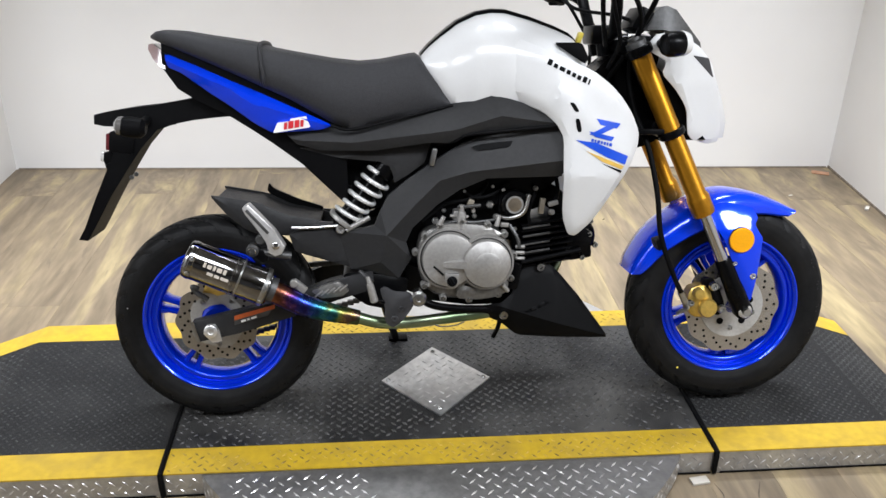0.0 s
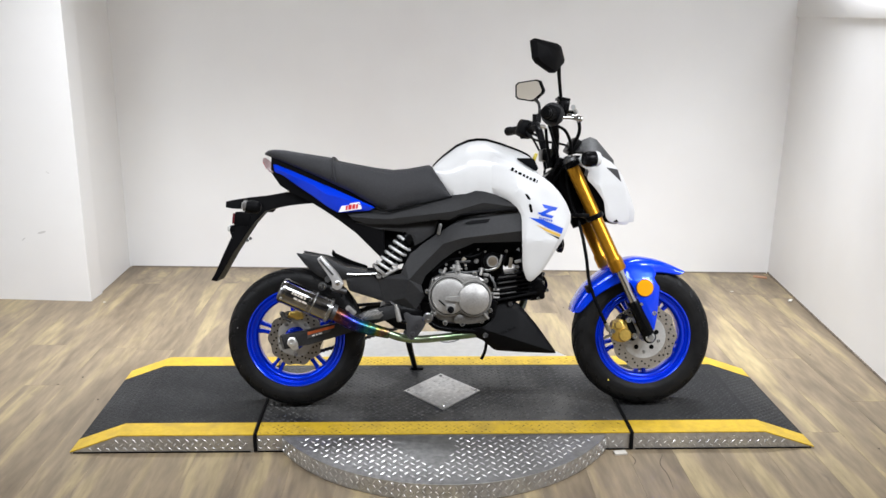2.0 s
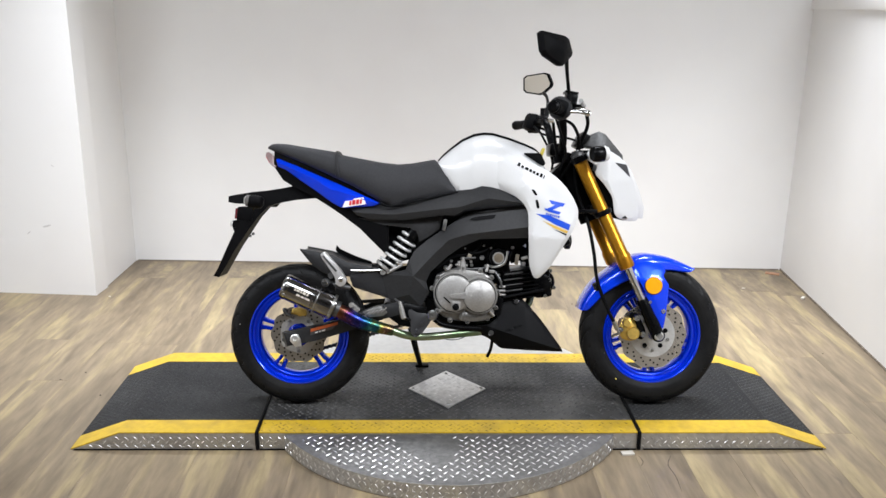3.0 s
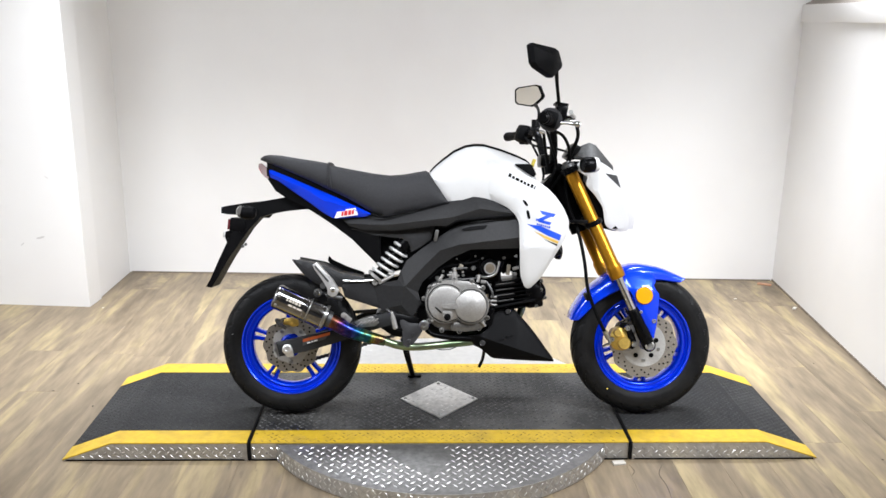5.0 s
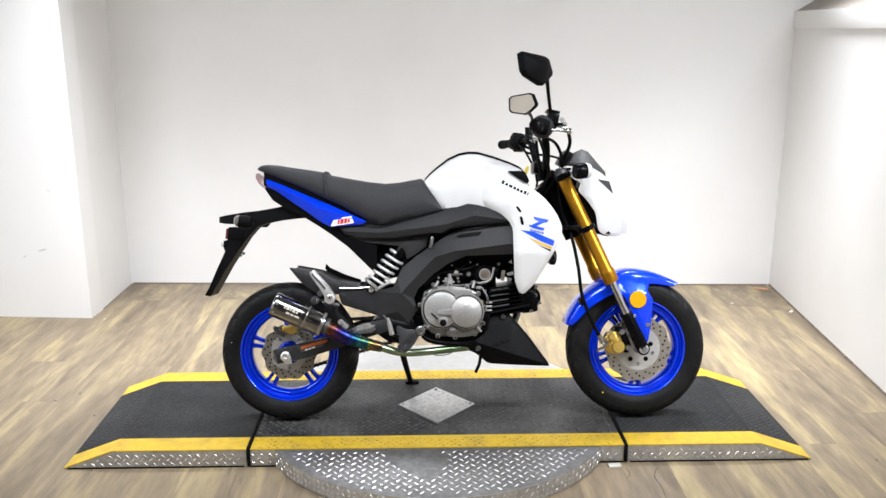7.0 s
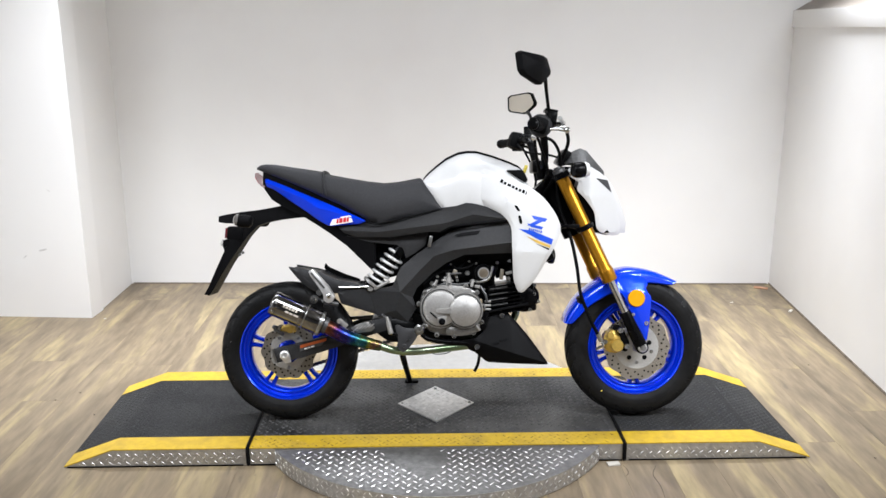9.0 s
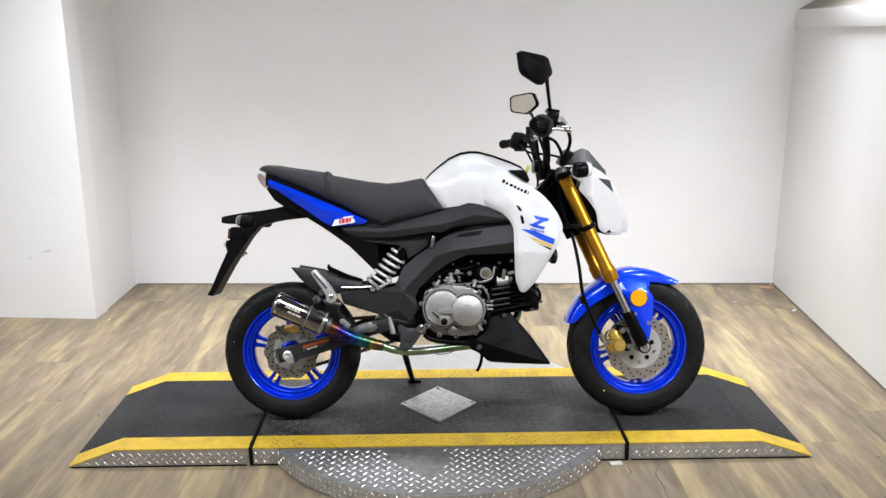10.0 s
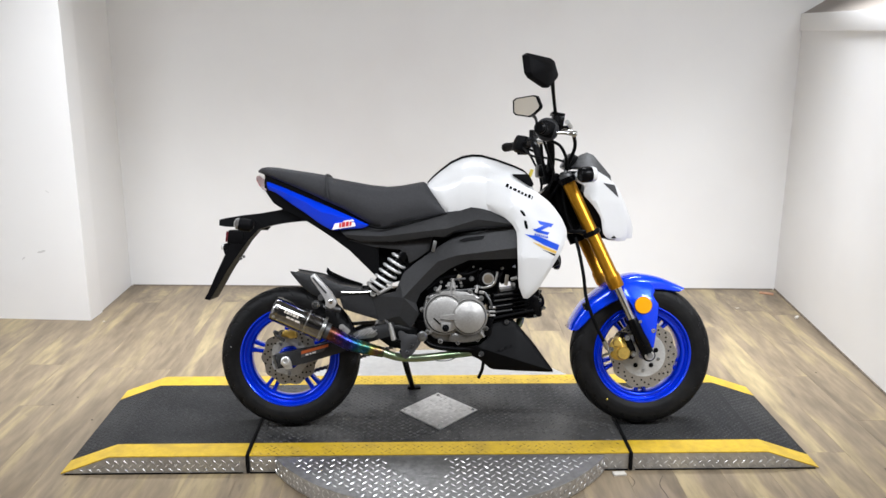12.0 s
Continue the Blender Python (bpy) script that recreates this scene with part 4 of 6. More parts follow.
# ---- seat ----
seat_top = [(-0.678, 0.838), (-0.665, 0.845), (-0.648, 0.848), (-0.612, 0.846), (-0.556, 0.837), (-0.500, 0.829), (-0.462, 0.823), (-0.445, 0.818), (-0.434, 0.814), (-0.387, 0.805), (-0.312, 0.792),
            (-0.256, 0.786), (-0.209, 0.790), (-0.171, 0.797), (-0.139, 0.803), (-0.128, 0.796), (-0.096, 0.753), (-0.070, 0.715), (-0.062, 0.700)]
seat_low = [(-0.678, 0.832), (-0.632, 0.815), (-0.557, 0.785), (-0.485, 0.754), (-0.449, 0.737), (-0.395, 0.713), (-0.341, 0.683), (-0.305, 0.662), (-0.268, 0.652), (-0.178, 0.669), (-0.062, 0.692)]
seat_wide = [(-0.680, 0.030), (-0.665, 0.055), (-0.640, 0.072), (-0.560, 0.098), (-0.462, 0.118), (-0.350, 0.130), (-0.240, 0.132), (-0.150, 0.120), (-0.062, 0.108)]


def cushion(x0, x1, n, grow=0.0):
    rings = []
    for i in range(n + 1):
        x = x0 + (x1 - x0) * i / n
        zt, zb, w = sample(seat_top, x), sample(seat_low, x), sample(seat_wide, x) + grow
        zt += grow
        h = zt - zb
        side = [(0.90, 0.0), (0.99, 0.16), (1.0, 0.42), (0.97, 0.66), (0.89, 0.84), (0.74, 0.945), (0.48, 0.985), (0.2, 1.0)]
        up = [Vector((x, -u * w, zb + v * h)) for u, v in side]
        rings.append(up + [Vector((p.x, -p.y, p.z)) for p in reversed(up)])
    return loft(rings)


seat = part("seat", cushion(-0.451, -0.062, 46), SEAT, bike, "black grained vinyl rider seat", 60)
part("passenger_pad", cushion(-0.678, -0.4515, 34, 0.0015), SEAT, seat, "black vinyl passenger pad", 60)
xw = -0.452
zt, zb, w = sample(seat_top, xw) + 0.002, sample(seat_low, xw), sample(seat_wide, xw) + 0.0015
side = [(0.93, 0.02), (1.0, 0.16), (1.01, 0.42), (0.98, 0.66), (0.90, 0.85), (0.75, 0.955), (0.48, 1.0), (0.0, 1.02)]
line = [(xw + 0.010 * (1 - v), -u * w, zb + v * (zt - zb)) for u, v in side]
part("seam_piping", tube(line + [(x, -y, z) for x, y, z in reversed(line[:-1])], 0.0042, 8, 4), SEAT, seat)

# ---- tail ----
tail_line = [(-0.648, 0.803), (-0.587, 0.780), (-0.518, 0.751), (-0.455, 0.725), (-0.377, 0.691), (-0.310, 0.661), (-0.334, 0.652), (-0.433, 0.645), (-0.468, 0.664), (-0.517, 0.699), (-0.559, 0.726), (-0.615, 0.765),
             (-0.642, 0.775)]


TAIL_RIDGE = [(-0.66, 0.796), (-0.571, 0.758), (-0.515, 0.734), (-0.487, 0.715), (-0.466, 0.702), (-0.445, 0.699), (-0.375, 0.677), (-0.30, 0.655)]


def tail_lat(x, z):
    ridge = sample(TAIL_RIDGE, x)
    return sample([(-0.65, 0.066), (-0.56, 0.096), (-0.45, 0.119), (-0.30, 0.128)], x) - (0.80 * (z - ridge) if z > ridge else 0.35 * (ridge - z))


both("tail_panel", lambda s: shell(tail_line, tail_lat, 0.004, s, 0.010, 0.003, 0.008, 0.12, 1, TAIL_RIDGE), BLUE, bike, "glossy metallic blue tail panel")
lamp_ob = part("tail_light", loft([[Vector((x, y, z)) for y, z in ((-w, z0), (w, z0), (w * 0.8, z1), (-w * 0.8, z1))] for x, w, z0, z1 in
                                   ((-0.686, 0.030, 0.810, 0.820), (-0.676, 0.040, 0.793, 0.822), (-0.662, 0.050, 0.776, 0.812), (-0.648, 0.056, 0.771, 0.802))]), PINK, bike, "pale pink clear tail light lens")
part("lens_red", loft([[Vector((x, y, z)) for y, z in ((-w, z0), (w, z0), (w, z1), (-w, z1))] for x, w, z0, z1 in ((-0.688, 0.016, 0.806, 0.816), (-0.676, 0.020, 0.786, 0.810))]), RED, lamp_ob)
part("seat_rail", loft([[Vector((x, y, z)) for y, z in ((-w, z0), (w, z0), (w, z1), (-w, z1))] for x, w, z0, z1 in
                        ((-0.655, 0.050, 0.790, 0.826), (-0.560, 0.076, 0.755, 0.796), (-0.450, 0.094, 0.700, 0.752), (-0.330, 0.104, 0.650, 0.692))]), PLASTIC, bike, "black rail under the seat")
part("under_tail", loft([[Vector((x, y, z)) for y, z in ((-w, z0), (w, z0), (w * 1.1, z1), (-w * 1.1, z1))] for x, w, z0, z1 in
                         ((-0.655, 0.050, 0.773, 0.806), (-0.626, 0.056, 0.732, 0.792), (-0.596, 0.060, 0.713, 0.782), (-0.520, 0.072, 0.676, 0.760), (-0.477, 0.080, 0.650, 0.738), (-0.434, 0.088, 0.622, 0.715),
                          (-0.377, 0.090, 0.580, 0.692), (-0.306, 0.088, 0.510, 0.670), (-0.285, 0.080, 0.490, 0.660))]), PLASTIC, bike, "black plastic under tray and rear frame")
arm = part("plate_holder", loft([[Vector((x, y, z)) for y, z in ((-w, z0), (w, z0), (w * 0.85, z1), (-w * 0.85, z1))] for x, w, z0, z1 in
                                 ((-0.808, 0.030, 0.660, 0.679), (-0.785, 0.036, 0.656, 0.684), (-0.731, 0.036, 0.654, 0.693), (-0.676, 0.034, 0.648, 0.699), (-0.640, 0.034, 0.660, 0.705), (-0.603, 0.036, 0.667, 0.712),
                                  (-0.560, 0.040, 0.672, 0.728), (-0.510, 0.042, 0.676, 0.735))]), PLASTIC, bike, "black plastic plate holder arm")
part("mud_flap", loft([[Vector((xa, y, za)) if k < 2 else Vector((xb, y, zb)) for k, y in enumerate((-w, w, w * 0.9, -w * 0.9))] for xa, za, xb, zb, w in
                       ((-0.742, 0.652, -0.672, 0.655, 0.036), (-0.764, 0.610, -0.712, 0.612, 0.044), (-0.784, 0.568, -0.738, 0.575, 0.052), (-0.812, 0.505, -0.780, 0.512, 0.060), (-0.837, 0.447, -0.818, 0.446, 0.062),
                        (-0.850, 0.424, -0.834, 0.420, 0.066))]), PLASTIC, arm, "long black plastic mud flap")
for s in (-1, 1):
    sig = part("rear_signal", lathe([(0.010, 0), (0.019, 0.008), (0.021, 0.030), (0.018, 0.046), (0.010, 0.052)], (-0.672, s * 0.150, 0.660), (-1, 0, 0.12), 24), PLASTIC, bike, "black rear turn signal")
    part("signal_lens", lathe([(0.0185, 0), (0.017, 0.010), (0.009, 0.016), (0.001, 0.0175)], (-0.716, s * 0.150, 0.666), (-1, 0, 0.12), 24), SMOKE, sig, "smoked signal lens")
    part("signal_stem", rod((-0.690, s * 0.145, 0.662), (-0.700, s * 0.03, 0.668), 0.008, 0.010, 12), PLASTIC, sig, "black rubber stem")
box_ob = part("rear_reflector", box((-0.752, 0, 0.622), (0.052, 0.092, 0.044), 0.006, (0, 6, 0)), PLASTIC, bike, "black reflector holder")
part("red_lens", box((-0.781, 0, 0.624), (0.008, 0.080, 0.034), 0.002, (0, 6, 0)), surface("dark red reflector", (0.13, 0.02, 0.025), 0.2, coat=0.6), box_ob, "red reflector")
plate_lamp = part("plate_lamp", box((-0.775, 0, 0.588), (0.046, 0.060, 0.034), 0.008, (0, -14, 0)), PLASTIC, bike, "black number plate lamp")
part("plate_lamp_lens", lathe([(0.012, 0), (0.010, 0.006), (0.001, 0.008)], (-0.797, -0.018, 0.592), (-1, -0.2, 0.2), 18), CLEAR, plate_lamp)
part("plate_lamp_foot", box((-0.778, 0, 0.566), (0.022, 0.070, 0.030), 0.005, (0, -24, 0)), PLASTIC, plate_lamp)
for dz in (0.0, -0.016):
    part("flap_bolt", bolt((-0.722 + dz * 0.6, -0.062, 0.560 + dz * 0.4), 0.005, 0.003), CASEDARK, arm)

# ---- tank ----
tank_top = [(-0.128, 0.797), (-0.110, 0.817), (-0.086, 0.838), (-0.049, 0.866), (-0.011, 0.883), (0.020, 0.888), (0.050, 0.887), (0.102, 0.873), (0.159, 0.853), (0.193, 0.838), (0.208, 0.822), (0.222, 0.780)]
tank_low = [(-0.128, 0.772), (-0.096, 0.730), (-0.064, 0.694), (0.012, 0.718), (0.074, 0.700), (0.150, 0.660), (0.222, 0.640)]
tank_wide = [(-0.128, 0.085), (-0.080, 0.112), (-0.020, 0.136), (0.060, 0.150), (0.140, 0.150), (0.222, 0.120)]


def tank_side(f):
    return [(0.92, 0.0), (0.985, 0.16), (1.0, 0.36), (0.975, 0.54), (0.90, 0.70), (0.76, 0.83), (0.58, 0.925), (0.40, 0.975), (0.2, 0.995)]


rings = []
for i in range(51):
    x = -0.128 + 0.350 * i / 50
    zt, zb, w = sample(tank_top, x), sample(tank_low, x), sample(tank_wide, x)
    up = [Vector((x, -u * w, zb + v * (zt - 0.003 - zb))) for u, v in tank_side(x)]
    rings.append(up + [Vector((p.x, -p.y, p.z)) for p in reversed(up)])
tank = part("fuel_tank", loft(rings), WHITE, bike, "glossy white fuel tank", 60)
rings = []
for i in range(45):
    x = -0.126 + 0.338 * i / 44
    z, w = sample(tank_top, x), 0.030 + 0.022 * math.sin(math.pi * i / 44)
    rings.append([Vector((x, y, z + dz)) for y, dz in ((-w, -0.006), (-w, 0.0012), (-w * 0.6, 0.0035), (w * 0.6, 0.0035), (w, 0.0012), (w, -0.006))])
part("tank_cover", loft(rings), GLOSSBLACK, tank, "dark grey strip along the top of the tank")
part("tag", box((0.216, -0.015, 0.830), (0.010, 0.024, 0.028), 0.003, (0, 20, 0)), BOX_YELLOW, tank, "yellow tag")
part("tank_recess", shell([(0.138, 0.822), (0.196, 0.822), (0.212, 0.790), (0.204, 0.780)], lambda x, z: 0.128, 0.008, -1, 0.010, 0.002, 0.006, 0.1), PLASTIC, tank, "black recess panel beside the tank")

# ---- shrouds ----
shroud_line = [(0.040, 0.842), (0.126, 0.805), (0.209, 0.768), (0.246, 0.740), (0.270, 0.715), (0.294, 0.683), (0.312, 0.646), (0.311, 0.618), (0.290, 0.575), (0.257, 0.518), (0.223, 0.460), (0.192, 0.428), (0.176, 0.432),
               (0.160, 0.472), (0.154, 0.564), (0.152, 0.638), (0.138, 0.664), (0.112, 0.688), (0.070, 0.706), (0.020, 0.730), (0.000, 0.770)]


def tank_lat(x, z):
    """The tank's half width at a place of its side view."""
    zt, zb, w = sample(tank_top, x), sample(tank_low, x), sample(tank_wide, x)
    return w * sample([(v, u) for u, v in tank_side(x)], max(0.0, min(1.0, (z - zb) / (zt - zb))))


def shroud_lat(x, z):
    """Grows out of the tank's flank without a step, then stands out as a wing in front of it."""
    y = 0.192 - 3.0 * max(0, x - 0.225) ** 2 - 0.16 * max(0, z - 0.72) - 0.34 * max(0, 0.56 - z)
    crease = z - (0.700 - (x - 0.165) * 0.9)
    y += 0.005 * math.exp(-(crease / 0.030) ** 2) if x > 0.13 else 0
    f = max(0.0, min(1.0, (x - 0.035) / 0.120))
    f = f * f * (3 - 2 * f)
    t = tank_lat(min(x, 0.2), z) - 0.004
    return t + f * (y - t)


shrouds = both("side_shroud", lambda s: shell(shroud_line, shroud_lat, 0.004, s, 0.011, 0.007, 0.018, 0.16), WHITE, bike, "glossy white side shroud with blue and gold stripes")
near = shrouds[0]
for pts in ([(0.158, 0.708), (0.168, 0.707), (0.179, 0.690), (0.170, 0.689)], [(0.171, 0.676), (0.180, 0.676), (0.186, 0.650), (0.177, 0.649)]):
    part("vent_slot", shell(pts, lambda x, z: shroud_lat(x, z) + 0.0012, 0.003, -1, 0.008, 0.0006, 0.003, 0.2), INK, near, "black vent slot")
decal = lambda x, z: shroud_lat(x, z) + 0.0010
part("stripe", shell([(0.174, 0.634), (0.216, 0.628), (0.284, 0.600), (0.278, 0.583), (0.236, 0.600)], decal, 0.001, -1, 0.010, 0.0, 0.01, 0.03), INKBLUE, near, "blue stripe decal")
part("stripe", shell([(0.196, 0.612), (0.232, 0.598), (0.276, 0.580), (0.272, 0.573), (0.230, 0.590)], decal, 0.001, -1, 0.010, 0.0, 0.01, 0.03), INKGOLD, near, "gold stripe decal")
part("stripe", shell([(0.228, 0.587), (0.272, 0.571), (0.270, 0.566)], decal, 0.001, -1, 0.010, 0.0, 0.01, 0.03), INK, near, "thin black pinstripe")
for pts in ([(0.214, 0.676), (0.224, 0.674), (0.266, 0.665), (0.257, 0.655), (0.222, 0.664)], [(0.240, 0.664), (0.259, 0.660), (0.216, 0.642), (0.200, 0.645)], [(0.200, 0.651), (0.210, 0.649), (0.252, 0.639), (0.246, 0.631), (0.212, 0.640)]):
    part("emblem_stroke", shell(pts, decal, 0.001, -1, 0.008, 0.0, 0.01, 0.02), INKBLUE, near, "blue emblem stroke")
x = 0.205
for w in (0.0045, 0.003, 0.005, 0.0035, 0.004, 0.003, 0.0055):
    z = 0.6335 - 0.24 * (x - 0.205)
    part("emblem_bar", shell([(x, z - 0.003), (x + w, z - 0.003 - 0.24 * w), (x + w + 0.001, z + 0.003 - 0.24 * w), (x + 0.001, z + 0.003)], decal, 0.001, -1, 0.008, 0.0, 0.01, 0.02), INKBLUE, near, "small blue mark under the emblem")
    x += w + 0.0022
x = 0.0
for w, h in ((0.0086, 1.3), (0.0078, 0.95), (0.0112, 0.95), (0.0078, 0.95), (0.0074, 0.95), (0.0078, 0.95), (0.0080, 1.3), (0.0030, 1.25)):
    p, q = Vector((0.116, 0.781)), Vector((0.203, 0.738))
    d, up = (q - p).normalized(), Vector((0.40, 0.92))
    pts = [p + d * x, p + d * (x + w), p + d * (x + w) + up * (0.0088 * h), p + d * x + up * (0.0088 * h)]
    part("letter_bar", shell([tuple(v) for v in pts], lambda a, b: shroud_lat(a, b) + 0.0012, 0.002, -1, 0.01, 0.0, 0.01, 0.08), INK, near, "black lettering bar")
    x += w + 0.0042

# ---- covers and frame ----
cover_line = [(-0.411, 0.648), (-0.312, 0.660), (-0.272, 0.652), (-0.170, 0.676), (-0.067, 0.702), (0.012, 0.723), (0.074, 0.705), (0.150, 0.666), (0.140, 0.658), (-0.046, 0.640), (-0.075, 0.624), (-0.114, 0.625),
              (-0.226, 0.609), (-0.339, 0.609), (-0.385, 0.622)]


COVER_RIDGE = [(-0.41, 0.632), (-0.27, 0.626), (-0.06, 0.652), (0.03, 0.680), (0.15, 0.664)]


def cover_lat(x, z):
    mid = sample(COVER_RIDGE, x)
    return sample([(-0.41, 0.108), (-0.25, 0.128), (0.0, 0.154), (0.15, 0.180)], x) - (0.62 * (z - mid) if z > mid else 0.42 * (mid - z))


both("side_cover", lambda s: shell(cover_line, cover_lat, 0.005, s, 0.012, 0.003, 0.006, 0.05, 1, COVER_RIDGE), COVER, bike, "dark grey textured side cover under the seat")
SPAR = [(0.156, 0.655, 0.128), (0.156, 0.557, 0.122), (0.005, 0.551, 0.120), (-0.052, 0.526, 0.116), (-0.098, 0.493, 0.110), (-0.150, 0.443, 0.102), (-0.164, 0.412, 0.100), (-0.153, 0.377, 0.098), (-0.180, 0.332, 0.092),
        (-0.258, 0.352, 0.088), (-0.283, 0.352, 0.084), (-0.308, 0.435, 0.084), (-0.258, 0.442, 0.094), (-0.230, 0.449, 0.096), (-0.217, 0.481, 0.098), (-0.201, 0.512, 0.098), (-0.158, 0.547, 0.100), (-0.111, 0.579, 0.102),
        (-0.047, 0.622, 0.106), (-0.008, 0.637, 0.110), (0.120, 0.656, 0.122), (-0.205, 0.432, 0.122), (-0.139, 0.503, 0.128), (-0.094, 0.548, 0.134), (-0.032, 0.567, 0.139), (0.156, 0.592, 0.143), (-0.218, 0.372, 0.108)]
SPAR_FACES = [(0, 20, 25), (20, 24, 25), (20, 19, 24), (19, 18, 24), (18, 23, 24), (18, 17, 23), (17, 16, 23), (16, 22, 23), (16, 15, 22), (15, 14, 22), (14, 21, 22), (14, 13, 21), (13, 12, 21), (12, 11, 21), (11, 26, 21),
              (11, 10, 26), (10, 9, 26), (9, 8, 26), (8, 7, 26), (7, 21, 26), (7, 6, 21), (6, 5, 21), (5, 22, 21), (5, 4, 22), (4, 23, 22), (4, 3, 23), (3, 24, 23), (3, 2, 24), (2, 25, 24), (2, 1, 25)]
SPAR = [(x, z, y + 0.036 * max(0.0, min(1.0, (x + 0.10) / 0.25))) for x, z, y in SPAR]
spars = both("frame_cover", lambda s: facets(SPAR, SPAR_FACES, 0.012, s), COVER, bike, "dark grey angular frame cover with a vent slot", 15)


def spar_lat(x, z):
    return 0.140 - 0.36 * max(0, z - 0.567 - 0.13 * (x + 0.032)) + 0.036 * max(0.0, min(1.0, (x + 0.10) / 0.25))


part("vent_slot", shell([(-0.028, 0.615), (-0.005, 0.622), (0.079, 0.632), (0.054, 0.616), (-0.018, 0.610)], lambda x, z: spar_lat(x, z) + 0.0030, 0.008, -1, 0.010, 0.0006, 0.004, 0.04), INK, spars[0],
     "black vent slot")
both("rear_frame_plate", lambda s: shell([(-0.385, 0.614), (-0.226, 0.607), (-0.108, 0.624), (-0.123, 0.580), (-0.158, 0.555), (-0.186, 0.539), (-0.192, 0.565), (-0.215, 0.583), (-0.300, 0.592)], 0.098, 0.010, s, 0.014, 0.003, 0.006, 0.05),
     COVER, bike, "dark grey rear frame plate")
both("swingarm_cover", lambda s: shell([(-0.345, 0.456), (-0.292, 0.452), (-0.292, 0.430), (-0.270, 0.386), (-0.240, 0.352), (-0.250, 0.345), (-0.330, 0.370), (-0.400, 0.392), (-0.412, 0.430)], lambda x, z: 0.082 + 0.02 * (z - 0.35),
                                         0.010, s, 0.013, 0.004, 0.008, 0.06), COVER, bike, "dark plastic cover over the swingarm")
# frame core, its rear reaching lower to draw the shade behind the shock
core = loft([[Vector((x, y, z)) for y, z in ((-w, z0), (w, z0), (w, z1), (-w, z1))] for x, w, z0, z1 in
             ((-0.300, 0.048, 0.500, 0.640), (-0.255, 0.048, 0.470, 0.645), (-0.215, 0.050, 0.480, 0.650), (-0.165, 0.070, 0.480, 0.660), (-0.120, 0.074, 0.440, 0.660), (-0.02, 0.078, 0.470, 0.690), (0.14, 0.080, 0.520, 0.690), (0.24, 0.060, 0.600, 0.760),
              (0.285, 0.040, 0.68, 0.80))])
part("main_frame", core, GLOSSBLACK, bike, "black painted main frame, enlarged for the shade behind the shock")
part("seat_pan", loft([[Vector((x, y, z)) for y, z in ((-w, z0), (w, z0), (w, z1), (-w, z1))] for x, w, z0, z1 in ((-0.450, 0.085, 0.640, 0.730), (-0.330, 0.100, 0.630, 0.690), (-0.260, 0.104, 0.625, 0.672), (-0.160, 0.098, 0.630, 0.690), (-0.060, 0.090, 0.640, 0.705))]), PLASTIC, bike, "black seat pan")
part("frame_bolt", box((-0.106, -0.112, 0.594), (0.011, 0.016, 0.036), 0.003, (0, 12, 0)), STEEL, bike, "steel bracket behind the side cover")
part("horn", lathe([(0.020, 0), (0.026, 0.006), (0.026, 0.016), (0.012, 0.022)], (0.288, -0.050, 0.542), (0.8, -0.5, 0), 24), GLOSSBLACK, bike, "black horn")
part("radiator_guard", box((0.255, 0, 0.60), (0.040, 0.18, 0.16), 0.010, (0, -25, 0)), GLOSSBLACK, bike, "black inner front frame")

# black tubes as the shade under the side cover and along the seat's foot
for s in (-1, 1):
    part("cover_shade", tube([(-0.100, s * 0.118, 0.621), (-0.062, s * 0.130, 0.628), (-0.036, s * 0.1405, 0.641), (0.060, s * 0.1600, 0.652), (0.146, s * 0.176, 0.661)], 0.0034, 8), INK, bike, "black line for the shade under the side cover")
    part("seat_shade", tube([(-0.314, s * 0.1275, 0.662), (-0.272, s * 0.1285, 0.653), (-0.170, s * 0.124, 0.675), (-0.066, s * 0.118, 0.699)], 0.0030, 8), INK, bike, "black line for the shade under the seat")

# ---- shock ----
SA, SB = Vector((-0.306, -0.072, 0.446)), Vector((-0.196, -0.072, 0.576))
sdir = (SB - SA).normalized()
shock = part("shock_absorber", join(rod(SA, SB, 0.019, None, 24), rod(SA + sdir * 0.006, SA + sdir * 0.022, 0.030, 0.026, 28, 0.002), rod(SB - sdir * 0.030, SB, 0.024, None, 28, 0.002),
                                    rod(SA + Vector((0, -0.016, 0)), SA + Vector((0, 0.016, 0)), 0.014, None, 18, 0.002)), GLOSSBLACK, bike, "black rear shock absorber")
u = sdir.orthogonal().normalized()
v = sdir.cross(u)
coil = []
for i in range(73):
    t = i / 72
    a = t * 2 * math.pi * 5.6
    coil.append(SA + sdir * (0.020 + 0.122 * t) + 0.0285 * (math.cos(a) * u + math.sin(a) * v))
part("spring", tube(coil, 0.0047, 10, 2), surface("silver spring paint", (0.68, 0.68, 0.67), 0.32, 0.4, 0.04, 80), shock, "silver coil spring")
part("shock_seat", rod(SA + sdir * 0.012 + Vector((-0.004, -0.006, 0)), SA + sdir * 0.022 + Vector((-0.004, -0.006, 0)), 0.031, None, 28, 0.002), CASE, shock, "silver spring collar")
part("shock_bolt", bolt((SA.x + 0.004, -0.090, SA.z - 0.004), 0.010, 0.009), CASE, shock)
part("shock_lever", rod((-0.290, -0.094, 0.440), (-0.240, -0.094, 0.466), 0.006, 0.005, 12), CASE, shock)

